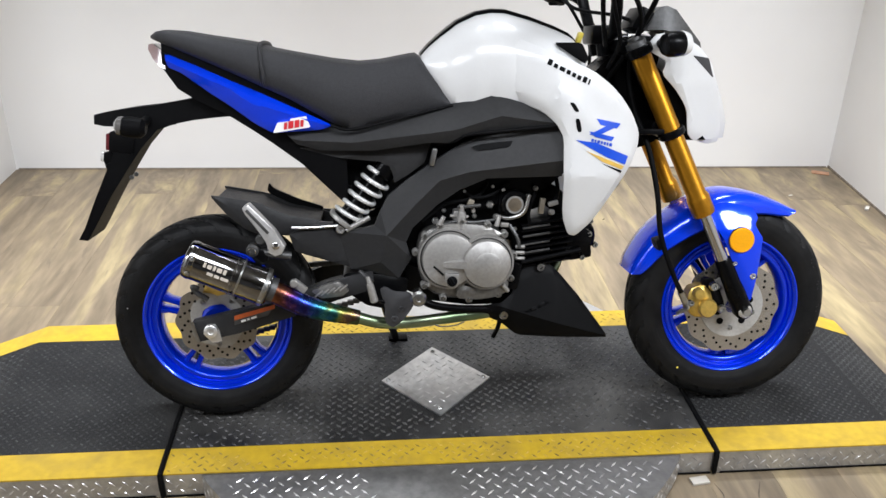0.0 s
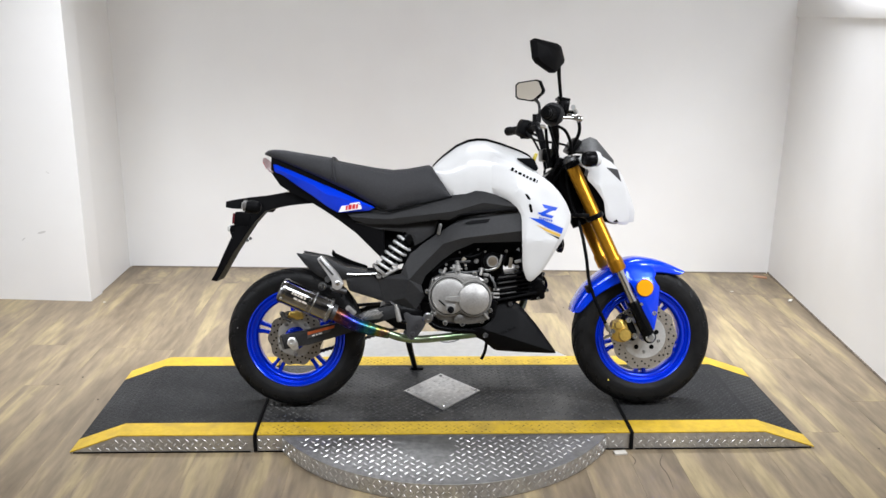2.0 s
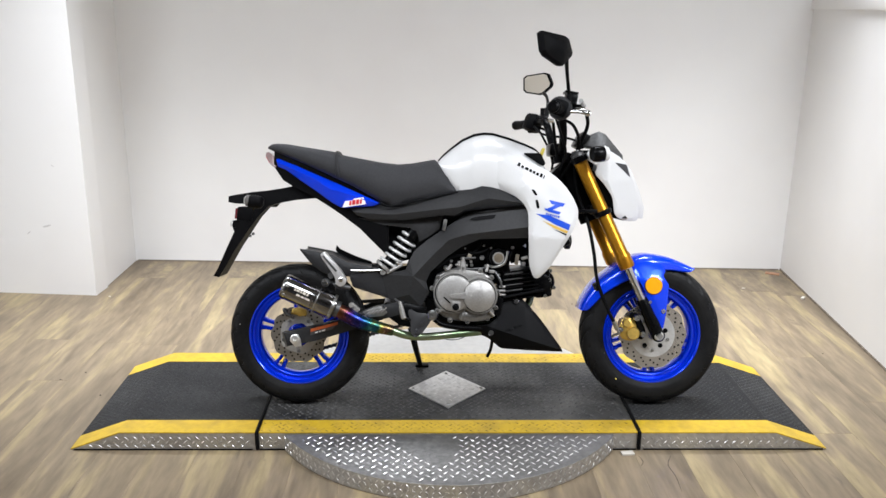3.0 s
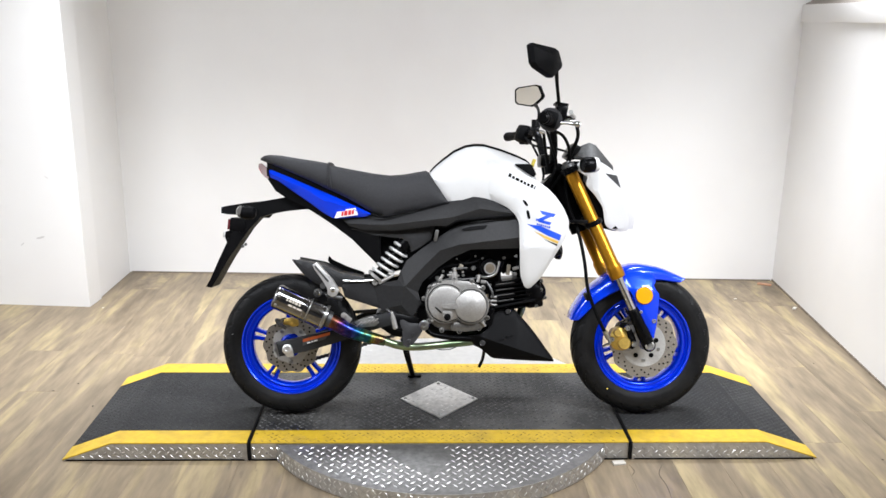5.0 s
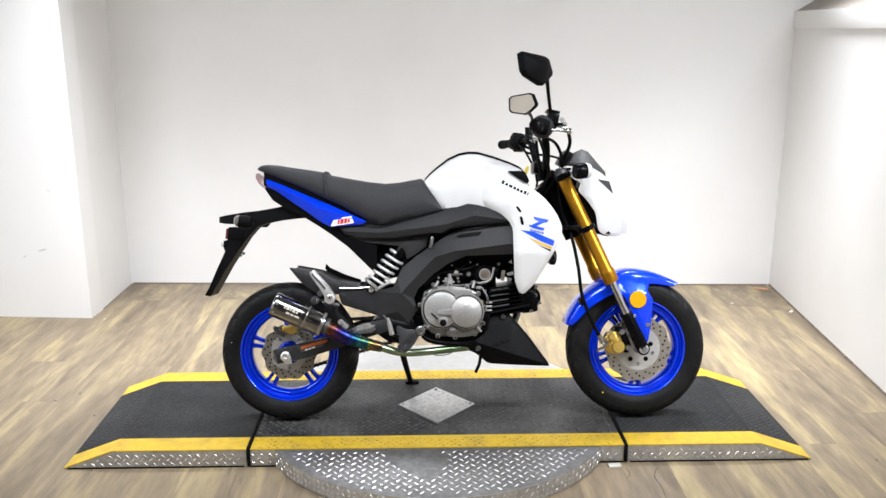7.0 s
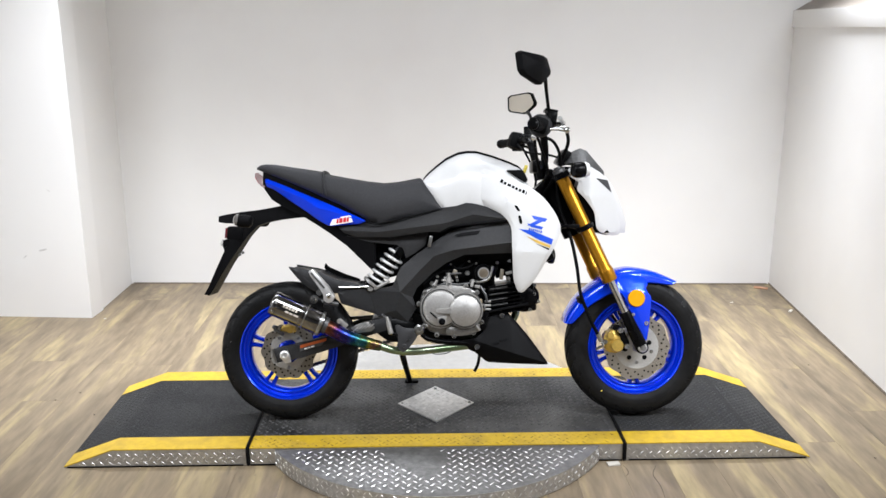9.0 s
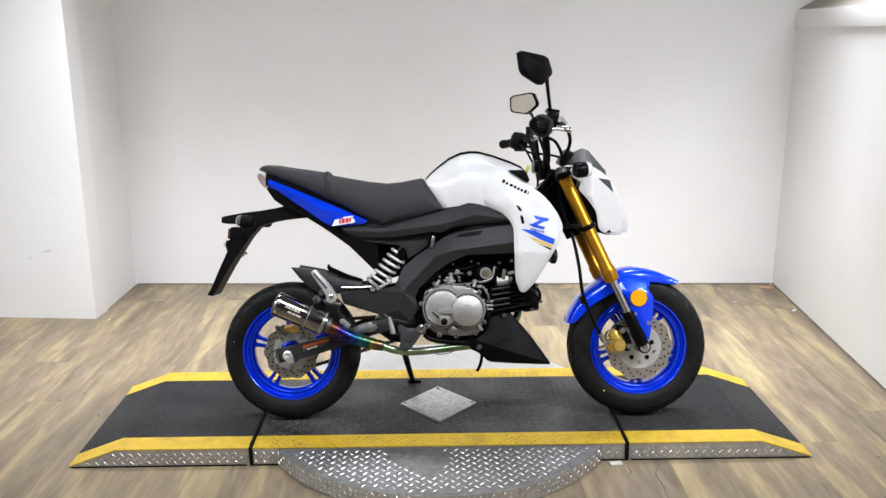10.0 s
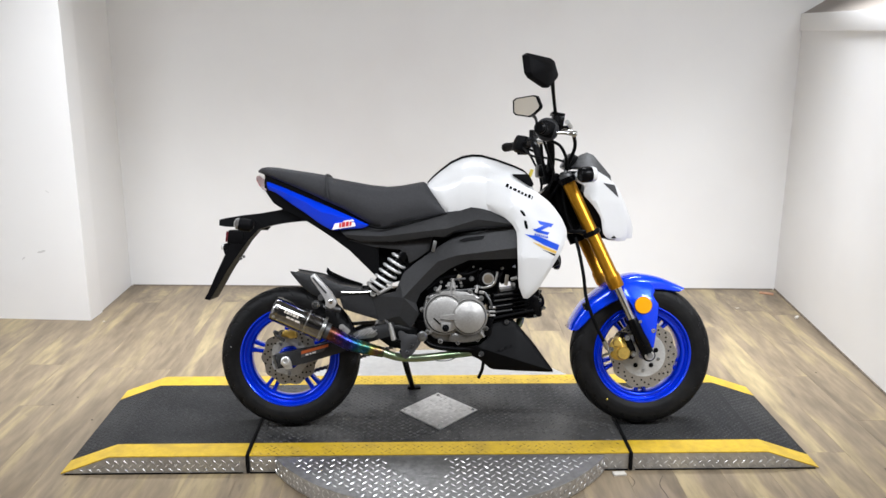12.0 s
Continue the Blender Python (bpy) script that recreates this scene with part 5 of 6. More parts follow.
# ---- swingarm, hugger ----
arm_line = [(-0.625, 0.246), (-0.548, 0.263), (-0.436, 0.289), (-0.330, 0.330), (-0.235, 0.350), (-0.235, 0.310), (-0.330, 0.282), (-0.418, 0.250), (-0.529, 0.218), (-0.613, 0.202)]
arms = [part("swingarm", shell(arm_line, 0.098, 0.026, s, 0.014, 0.003, 0.006, 0.04), COVER, bike, "satin black swingarm") for s in (-1, 1)]
part("adjuster_plate", shell([(-0.627, 0.247), (-0.620, 0.249), (-0.608, 0.203), (-0.615, 0.202)], 0.1005, 0.002, -1, 0.010, 0.001, 0.004, 0.1), STEEL, arms[0], "steel chain adjuster plate")
part("axle_nut", join(prism([(-0.600, 0.222), (-0.592, 0.242), (-0.574, 0.243), (-0.566, 0.228), (-0.562, 0.205), (-0.582, 0.202)], -0.1025, -0.0985, 0.001), lathe([(0.0145, 0.003), (0.0145, 0.012), (0.011, 0.014), (0.006, 0.014), (0.005, 0.011), (0.001, 0.011)], (-0.583, -0.0985, 0.229), (0, -1, 0), 24)), PALEALU, arms[0], "chrome rear axle nut")
part("warning_sticker", shell([(-0.534, 0.254), (-0.447, 0.280), (-0.462, 0.259), (-0.534, 0.239)], 0.1008, 0.001, -1, 0.012, 0.0, 0.01, 0.02), CASEDARK, arms[0], "dark grey swingarm sticker")
part("warning_label", shell([(-0.533, 0.260), (-0.446, 0.283), (-0.447, 0.274), (-0.533, 0.250)], 0.1016, 0.001, -1, 0.012, 0.0, 0.01, 0.02), ORANGE, arms[0], "orange warning sticker")
part("sticker_bars", text_bars((-0.518, -0.1030, 0.246), (0.95, 0, 0.28), (-0.28, 0, 0.95), [(0.010, 1), (0.006, 1), (0.012, 1)], 0.004, 0.003, 0.0008, 0.0), STICKER, arms[0])
hug = [(-0.575, 0.514), (-0.549, 0.510), (-0.475, 0.497), (-0.420, 0.470), (-0.346, 0.456), (-0.300, 0.440), (-0.330, 0.420), (-0.420, 0.425), (-0.470, 0.424), (-0.505, 0.440), (-0.540, 0.470)]
part("hugger", join(shell(hug, lambda x, z: 0.070 + 0.05 * (z - 0.42), 0.005, -1, 0.014, 0.006, 0.014, 0.14), shell([(x * 0.96 - 0.015, z) for x, z in hug], lambda x, z: 0.070, 0.005, 1, 0.014, 0.006, 0.014, 0.14),
                    loft([[Vector((x, y, z)) for y, z in ((-0.066, za), (0.066, za), (0.066, za - 0.006), (-0.066, za - 0.006))] for x, za in ((-0.560, 0.508), (-0.475, 0.494), (-0.420, 0.468), (-0.346, 0.454))])),
     COVER, bike, "dark plastic rear hugger")
guard = [(-0.466, 0.518), (-0.455, 0.505), (-0.400, 0.480), (-0.345, 0.462), (-0.350, 0.448), (-0.430, 0.462), (-0.470, 0.500)]
part("chain_guard", shell(guard, 0.075, 0.010, 1, 0.012, 0.003, 0.008, 0.12), PLASTIC, bike, "black plastic chain guard")
part("brake_line", tube([(-0.300, -0.088, 0.449), (-0.360, -0.090, 0.446), (-0.405, -0.092, 0.447)], 0.0035, 8), STEEL, bike, "steel brake line")
part("rear_caliper", shell([(-0.604, 0.302), (-0.596, 0.320), (-0.572, 0.324), (-0.556, 0.318), (-0.552, 0.298), (-0.572, 0.294), (-0.584, 0.300)], 0.066, 0.026, -1, 0.008, 0.003, 0.005, 0.08), GOLDCAST, bike, "gold rear brake caliper")
part("caliper_arm", tube([(-0.610, -0.070, 0.312), (-0.622, -0.072, 0.318), (-0.615, -0.072, 0.306), (-0.590, -0.075, 0.290)], 0.006, 8), CASEDARK, bike)

# ---- footrests, brackets, stand ----
part("foot_bracket", shell([(-0.222, 0.326), (-0.212, 0.332), (-0.192, 0.320), (-0.160, 0.318), (-0.146, 0.300), (-0.160, 0.276), (-0.176, 0.256), (-0.196, 0.241), (-0.212, 0.254), (-0.212, 0.290)], 0.158, 0.006, -1,
                              0.010, 0.002, 0.005, 0.16), FRAMEGREY, bike, "dark grey footrest bracket")
for x, z, r in ((-0.192, 0.262, 0.008), (-0.178, 0.284, 0.006)):
    part("bracket_bolt", bolt((x, -0.159, z), r, 0.004), FRAMEGREY, bike)
part("pivot_block", shell([(-0.300, 0.345), (-0.215, 0.340), (-0.160, 0.330), (-0.165, 0.275), (-0.205, 0.262), (-0.250, 0.272), (-0.290, 0.300)], 0.094, 0.15, -1, 0.016, 0.006, 0.012, 0.1), GLOSSBLACK, bike, "black swingarm pivot block")
part("footpeg", join(rod((-0.142, -0.140, 0.314), (-0.144, -0.215, 0.322), 0.0100, 0.0125, 18, 0.002), lathe([(0.0140, 0), (0.0165, 0.005), (0.0120, 0.012), (0.005, 0.013), (0.004, 0.009)], (-0.144, -0.214, 0.322), (0, -1, 0), 12)), STEEL, bike,
     "silver knurled rider footpeg")
pedal = part("brake_pedal", tube([(-0.180, -0.145, 0.286), (-0.205, -0.150, 0.296), (-0.231, -0.160, 0.304)], 0.005, 10), GLOSSBLACK, bike, "black brake pedal arm")
part("master_rod", join(rod((-0.243, -0.172, 0.345), (-0.233, -0.172, 0.303), 0.0075, 0.0085, 16, 0.003), rod((-0.247, -0.172, 0.358), (-0.242, -0.172, 0.342), 0.0045, 0.006, 12)), CASE, pedal, "silver rear master cylinder")
part("pedal_rod", rod((-0.236, -0.165, 0.345), (-0.262, -0.140, 0.362), 0.004, None, 8), CASEDARK, bike)
peg = part("passenger_peg", prism([(-0.496, 0.502), (-0.482, 0.511), (-0.432, 0.454), (-0.412, 0.422), (-0.420, 0.406), (-0.434, 0.401), (-0.450, 0.411), (-0.446, 0.432), (-0.458, 0.444), (-0.490, 0.488)], -0.160, -0.132, 0.004),
           surface("cast pale alloy", (0.62, 0.61, 0.60), 0.34, 0.7, 0.08, 120, 0.1, 400), bike, "folded silver passenger footpeg")
part("peg_groove", box((-0.466, -0.1605, 0.474), (0.006, 0.002, 0.064), 0.0008, (0, -41, 0)), CASEDARK, peg, "dark groove along the peg")
part("peg_pivot", lathe([(0.0075, 0), (0.0075, 0.004), (0.004, 0.006), (0.001, 0.006)], (-0.431, -0.159, 0.424), (0, -1, 0), 18), CHROME, peg, "bright pivot pin")
part("peg_mount", join(rod((-0.480, -0.130, 0.413), (-0.480, -0.156, 0.413), 0.013, None, 16, 0.002), rod((-0.463, -0.130, 0.435), (-0.463, -0.154, 0.435), 0.010, None, 16, 0.002), tube([(-0.482, -0.140, 0.410), (-0.440, -0.138, 0.402), (-0.405, -0.130, 0.395)], 0.009, 10)), CASEDARK, bike,
     "dark passenger peg mount")
part("mount_nut", bolt((-0.480, -0.156, 0.413), 0.0085, 0.006), CHROME, bike)
part("pipe_hanger", join(box((-0.388, -0.150, 0.336), (0.034, 0.014, 0.016), 0.004, (0, 40, 0)), rod((-0.398, -0.150, 0.344), (-0.398, -0.164, 0.344), 0.0085, None, 14, 0.002)), CASE, bike, "cast alloy exhaust hanger")
heel = part("heel_guard", shell([(-0.366, 0.318), (-0.338, 0.330), (-0.308, 0.338), (-0.286, 0.318), (-0.300, 0.306), (-0.346, 0.302)], 0.132, 0.010, -1, 0.010, 0.002, 0.005, 0.08), CASEMID, bike, "grey cast heel guard")
for i in range(5):
    part("rib", box((-0.350 + 0.013 * i, -0.1335, 0.313 + 0.003 * i), (0.0035, 0.004, 0.022), 0.001, (0, 52, 0)), CASE, heel)

# ground height under a point y off the bike's plane
def ground(y):
    return y * math.tan(radians(LEAN_DEG))


foot = Vector((-0.180, 0.283, ground(0.283) + 0.006))
part("kickstand", join(tube([(-0.212, 0.120, 0.225), (-0.198, 0.195, 0.150), foot], [0.012, 0.011, 0.009], 12), box(foot + Vector((0.006, 0.004, -0.001)), (0.050, 0.030, 0.008), 0.003, (LEAN_DEG, 0, 0))), GLOSSBLACK, bike,
     "black steel kickstand, folded out")
part("side_lug", tube([(0.066, 0.050, 0.215), (0.060, 0.050, 0.172), (0.047, 0.050, 0.142)], 0.0055, 8), GLOSSBLACK, bike, "black gear lever tip")

# ---- exhaust ----
MA, MB = Vector((-0.606, -0.166, 0.404)), Vector((-0.452, -0.158, 0.335))
mdir = (MB - MA).normalized()
L_ = (MB - MA).length
muffler = part("muffler", lathe([(0.030, -0.004), (0.036, -0.003), (0.0385, 0.0), (0.0392, 0.004), (0.0392, L_ * 0.60), (0.0392, L_ - 0.004), (0.038, L_), (0.030, L_ + 0.004)], MA, mdir, 48), CARBON, bike,
               "short mirror-polished round muffler")
for f0, f1, r in ((0.025, 0.085, 0.0402), (0.55, 0.585, 0.0402), (0.63, 0.655, 0.0404), (0.93, 0.985, 0.0402)):
    part("muffler_band", lathe([(r - 0.001, 0), (r, 0.001), (r, (f1 - f0) * L_ - 0.001), (r - 0.001, (f1 - f0) * L_)], MA + mdir * (f0 * L_), mdir, 48), CARBON if f0 < 0.6 else STEEL, muffler, "steel band")
part("muffler_end", lathe([(0.030, 0.001), (0.034, -0.004), (0.026, -0.006), (0.022, 0.002), (0.020, 0.03)], MA, mdir, 40), STEEL, muffler, "steel outlet ring")
mn = Vector((0, -1, 0))
mn = (mn - mdir * mn.dot(mdir)).normalized()
mup = mn.cross(mdir)
if mup.z < 0:
    mup = -mup
q = MA + mdir * (0.20 * L_) + mn * 0.0378 + mup * 0.006
wid = [(0.005, 1.0), (0.009, 0.8), (0.005, 1.0), (0.010, 0.9), (0.006, 1.0)]
TANINK = surface("tan etched lettering", (0.52, 0.47, 0.40), 0.5, 0.0, 0.1, 200)
part("maker_bars", text_bars(q, mdir, mup, wid, 0.009, 0.003, 0.0022, 0.0), TANINK, muffler, "pale lettering as plain bars")
part("maker_bars", text_bars(q - mup * 0.012 + mdir * 0.012 + mn * 0.001, mdir, mup, [(0.012, 0.9), (0.010, 0.9), (0.016, 0.9)], 0.006, 0.003, 0.0022, 0.0), TANINK, muffler, "pale lettering as plain bars")
for f, a in ((0.055, 0.3), (0.955, 0.1), (0.055, -0.5), (0.955, -0.6)):
    d = (mn * math.cos(a) + mup * math.sin(a)).normalized()
    part("rivet", bolt(MA + mdir * (f * L_) + d * 0.0395, 0.0045, 0.003, d), STEEL, muffler)
part("muffler_strap", shell([(-0.490, 0.410), (-0.462, 0.418), (-0.446, 0.392), (-0.470, 0.376)], 0.150, 0.014, -1, 0.010, 0.003, 0.005), GLOSSBLACK, bike, "black exhaust hanger strap")
mid = [MB - mdir * 0.004, Vector((-0.420, -0.156, 0.317)), Vector((-0.3715, -0.150, 0.291)), Vector((-0.320, -0.144, 0.274)), Vector((-0.268, -0.136, 0.260))]
part("mid_pipe", tube(mid, [0.0225, 0.0235, 0.0225, 0.0195, 0.0160], 24, 8), TITAN, bike, "heat-coloured titanium link pipe")
part("pipe_clamp", lathe([(0.0265, 0), (0.0265, 0.012)], MB + mdir * 0.004, mdir, 32), CASEDARK, bike, "dark pipe clamp")
head = [(-0.272, -0.137, 0.261), (-0.234, -0.128, 0.247), (-0.200, -0.118, 0.240), (-0.150, -0.110, 0.238), (-0.051, -0.105, 0.247), (0.030, -0.100, 0.256), (0.110, -0.070, 0.268), (0.175, -0.020, 0.330), (0.190, 0.0, 0.385)]
part("header_pipe", tube(head, 0.0125, 18, 8), surface("straw and green tinted pipe", (0.27, 0.33, 0.22), 0.30, 1.0, 0.35, 14, stain=(0.16, 0.30, 0.13), amount=0.9, stain_scale=9), bike, "greenish heat-tinted header pipe")
part("header_spring", tube([(-0.105, -0.122, 0.235), (-0.090, -0.121, 0.230), (-0.060, -0.118, 0.231), (-0.040, -0.116, 0.238)], 0.0016, 8), CASEDARK, bike)

# ---- engine ----
case_line = [(-0.132, 0.430), (-0.104, 0.446), (-0.070, 0.454), (-0.015, 0.448), (0.034, 0.438), (0.058, 0.405), (0.066, 0.368), (0.056, 0.318), (0.026, 0.292), (-0.069, 0.287), (-0.116, 0.304), (-0.136, 0.340), (-0.142, 0.388)]
# case darker than its covers: the shade of the gaps is in the colour
engine = part("engine_case", shell(case_line, 0.108, 0.20, -1, 0.016, 0.006, 0.012, 0.2), CASEMID, bike, "cast engine case, grey for its shaded gaps")


def round_cover(c, y, r, steps, name, material, label=""):
    return part(name, lathe([(rr * r, h) for rr, h in steps], (c[0], y, c[1]), (0, -1, 0), 56), material, engine, label)


round_cover((-0.074, 0.379), -0.104, 0.0665, [(1.0, 0), (1.0, 0.014), (0.975, 0.019), (0.925, 0.019), (0.915, 0.012), (0.885, 0.012), (0.87, 0.027), (0.84, 0.031), (0.62, 0.036), (0.0, 0.038)], "stator_cover", CASE, "silver round engine side cover")
round_cover((0.005, 0.372), -0.104, 0.0595, [(1.0, 0), (1.0, 0.026), (0.97, 0.031), (0.915, 0.031), (0.905, 0.024), (0.875, 0.024), (0.86, 0.040), (0.83, 0.045), (0.47, 0.056), (0.44, 0.0562), (0.0, 0.0562)],
            "clutch_cover", CASE, "silver round clutch cover")
# black rings set into the cover grooves as the shade there
for c, y, r in (((0.005, 0.372), -0.1284, 0.0532), ((-0.074, 0.379), -0.1164, 0.0600)):
    part("groove_shade", lathe([(r - 0.0016, 0.0), (r - 0.0016, 0.0016), (r + 0.0012, 0.0016), (r + 0.0012, 0.0)], (c[0], y, c[1]), (0, -1, 0), 56), INK, engine, "black ring for the shade in the cover groove")
# parting line behind the covers
part("gasket", shell([(x * 1.0, z) for x, z in case_line], 0.1035, 0.002, -1, 0.02, 0.0, 0.01, 0.2), CASEDARK, engine)
for x, z in ((-0.124, 0.428), (-0.092, 0.450), (-0.046, 0.457), (0.010, 0.449), (0.046, 0.428), (0.066, 0.382), (0.061, 0.332), (0.034, 0.297), (-0.030, 0.287), (-0.086, 0.291), (-0.127, 0.320), (-0.144, 0.392)):
    part("case_boss", lathe([(0.0078, 0), (0.0078, 0.018), (0.0065, 0.020)], (x, -0.096, z), (0, -1, 0), 18), CASE, engine)
    part("case_bolt", bolt((x, -0.116, z), 0.0050, 0.005), STEEL, engine)
part("cover_rib", loft([[Vector((x, -0.138 - d, z + 0.372)) for d, z in ((0, -h), (e, -h * 0.7), (e, h * 0.7), (0, h))] for x, h, d, e in ((-0.088, 0.005, 0, 0.004), (-0.082, 0.008, 0, 0.009), (-0.050, 0.011, 0, 0.014), (-0.038, 0.011, 0, 0.014))]), CASE,
     engine, "cast pointer rib")
part("cover_web", shell([(-0.052, 0.322), (-0.010, 0.314), (0.030, 0.320), (0.056, 0.330), (0.052, 0.304), (0.030, 0.292), (-0.020, 0.287), (-0.060, 0.292)], 0.122, 0.02, -1, 0.012, 0.004, 0.008), CASEMID, engine, "rough cast lower web")
part("case_bridge", shell([(-0.108, 0.440), (-0.080, 0.452), (-0.040, 0.452), (0.010, 0.446), (0.044, 0.428), (0.030, 0.424), (-0.006, 0.430), (-0.030, 0.418), (-0.060, 0.436)], 0.117, 0.012, -1, 0.010, 0.003, 0.006, 0.1), CASE, engine, "pale cast bridge over the covers")
part("clutch_flat", lathe([(0.0275, 0), (0.0275, 0.0008), (0.0262, 0.0016), (0.001, 0.0016)], (0.005, -0.1598, 0.372), (0, -1, 0), 40), CASE, engine, "flat round face of the clutch cover")
for pts in ([(-0.118, -0.112, 0.318), (-0.104, -0.116, 0.352)], [(0.040, -0.128, 0.322), (0.054, -0.124, 0.306)], [(-0.094, -0.118, 0.452), (-0.084, -0.118, 0.470)], [(0.028, -0.116, 0.446), (0.034, -0.114, 0.470)]):
    part("case_stub", rod(*pts, 0.0055, 0.0045, 12, 0.001), CASE, engine)
part("oil_cap", join(lathe([(0.0145, 0), (0.0145, 0.012), (0.0115, 0.013), (0.0110, 0.007), (0.001, 0.007)], (-0.070, -0.140, 0.338), (0, -1, 0), 24), box((-0.070, -0.1465, 0.349), (0.030, 0.013, 0.012), 0.003)), CASE, engine, "silver oil filler cup")
part("oil_plug", join(lathe([(0.0108, 0), (0.0108, 0.010), (0.008, 0.012), (0.001, 0.012)], (-0.070, -0.146, 0.339), (0, -1, 0), 20), box((-0.070, -0.158, 0.339), (0.018, 0.008, 0.006), 0.002, (0, 60, 0))), INK, engine, "black oil plug")
part("cover_crack", tube([(-0.108, -0.140, 0.368), (-0.098, -0.142, 0.360), (-0.088, -0.142, 0.350)], 0.0022, 8), INK, engine)
part("case_lug", box((-0.050, -0.080, 0.466), (0.026, 0.040, 0.026), 0.006), CASE, engine)
part("spindle", join(rod((-0.046, -0.108, 0.440), (-0.046, -0.108, 0.478), 0.011, 0.009, 18, 0.002), rod((-0.046, -0.108, 0.478), (-0.046, -0.108, 0.492), 0.006, None, 12)), CASE, engine, "clutch release spindle")
part("release_lever", box((-0.030, -0.108, 0.489), (0.050, 0.010, 0.006), 0.002, (0, -4, 0)), CASEDARK, engine)
part("engine_sump", loft([[Vector((x, y, z)) for y, z in ((-0.070, z0), (0.075, z0), (0.085, z1), (-0.080, z1))] for x, z0, z1 in ((-0.165, 0.300, 0.36), (-0.110, 0.274, 0.34), (-0.03, 0.262, 0.32), (0.085, 0.262, 0.34))]), GLOSSBLACK, engine,
     "black engine underside")
# finned cylinder lying forward
cyl = part("cylinder", box((0.145, -0.005, 0.405), (0.150, 0.120, 0.096), 0.008, (0, -8, 0)), GLOSSBLACK, bike, "black finned cylinder")
for i in range(8):
    part("fin", box((0.142, -0.012, 0.360 + i * 0.0128), (0.112, 0.168, 0.0045), 0.0012, (0, -8, 0)), GLOSSBLACK, cyl)
for i in range(5):
    part("fin_edge", box((0.118, -0.094, 0.368 + i * 0.018), (0.060, 0.006, 0.004), 0.001, (0, -8, 0)), CASEDARK, cyl)
for i in range(3):
    part("stud", rod((0.072, -0.100, 0.372 + i * 0.013), (0.092, -0.100, 0.371 + i * 0.013), 0.0042, None, 10, 0.001), CASE, cyl, "silver stud")
chead = part("cylinder_head", join(box((0.214, -0.005, 0.408), (0.056, 0.150, 0.096), 0.010, (0, -8, 0)), rod((0.216, -0.060, 0.408), (0.216, 0.05, 0.408), 0.042, None, 28, 0.006)), GLOSSBLACK, bike, "black cylinder head")
part("head_cover", lathe([(0.030, 0), (0.028, 0.010), (0.020, 0.013), (0.001, 0.013)], (0.214, -0.080, 0.408), (0, -1, 0), 28), GLOSSBLACK, chead, "round black cam cover")
part("cooling_pipe", rod((0.085, -0.105, 0.364), (0.215, -0.100, 0.388), 0.005, None, 10), PLASTIC, chead, "thin black pipe along the cylinder")
for x, z in ((0.238, 0.448), (0.250, 0.395), (0.236, 0.419), (0.200, 0.450), (0.190, 0.386), (0.222, 0.368)):
    part("head_bolt", bolt((x, -0.082, z), 0.0065, 0.010), STEEL, chead)
# throttle body, clamps and cables above the cylinder
thr = part("throttle_body", join(lathe([(0.0285, 0), (0.0285, 0.018), (0.024, 0.022), (0.019, 0.022), (0.018, 0.016), (0.001, 0.016)], (0.068, -0.086, 0.490), (0, -1, 0), 32), box((0.070, -0.06, 0.490), (0.070, 0.05, 0.050), 0.008)), GLOSSBLACK, bike,
           "black throttle body")
part("throttle_drum", lathe([(0.0175, 0), (0.0175, 0.004), (0.012, 0.005), (0.001, 0.005)], (0.068, -0.103, 0.490), (0, -1, 0), 28), surface("bronze steel", (0.27, 0.225, 0.17), 0.35, 0.8, 0.1, 100), thr, "bronze throttle drum")
part("drum_ring", lathe([(0.0185, 0), (0.0215, 0.001), (0.0215, 0.005), (0.0185, 0.005)], (0.068, -0.1025, 0.490), (0, -1, 0), 28), CASE, thr, "pale ring round the throttle drum")
part("fuel_pipe", tube([(0.030, -0.095, 0.466), (0.056, -0.108, 0.462), (0.086, -0.112, 0.474), (0.098, -0.112, 0.512)], 0.0042, 10), STEEL, thr, "bright metal pipe")
part("intake", tube([(0.110, -0.040, 0.490), (0.150, -0.035, 0.500), (0.185, -0.03, 0.470), (0.195, -0.02, 0.440)], 0.024, 16), RUBBER, bike, "black rubber intake")
# air box enlarged by black filler blocks that darken see-through gaps
part("airbox", join(box((0.00, 0.0, 0.525), (0.22, 0.15, 0.07), 0.012), box((-0.015, 0.005, 0.470), (0.25, 0.12, 0.14), 0.012), box((-0.150, 0.0, 0.405), (0.060, 0.11, 0.13), 0.008)), GLOSSBLACK, bike, "black air box with added filler blocks")
for x, z, r in ((0.028, 0.462, 0.0060), (0.112, 0.522, 0.0050), (0.148, 0.470, 0.0065)):
    part("fitting", lathe([(r * 0.8, 0), (r, 0.003), (r, 0.012), (r * 0.7, 0.016), (r * 0.3, 0.016)], (x, -0.088, z), (0.2, -1, 0.1), 12), STEEL if r > 0.0065 else CASE, bike, "small plated fitting")
for pts, r in (([(0.10, -0.06, 0.55), (0.115, -0.085, 0.515), (0.100, -0.092, 0.470), (0.110, -0.09, 0.430)], 0.0045), ([(0.02, -0.07, 0.55), (0.00, -0.085, 0.515), (-0.03, -0.09, 0.500), (-0.08, -0.09, 0.49), (-0.13, -0.09, 0.455)], 0.004),
               ([(0.16, -0.05, 0.56), (0.165, -0.08, 0.515), (0.150, -0.085, 0.470)], 0.005), ([(-0.05, -0.075, 0.53), (-0.02, -0.088, 0.505), (0.02, -0.092, 0.510), (0.06, -0.088, 0.535)], 0.0035)):
    part("cable", tube(pts, r, 8), RUBBER, bike, "black cable")

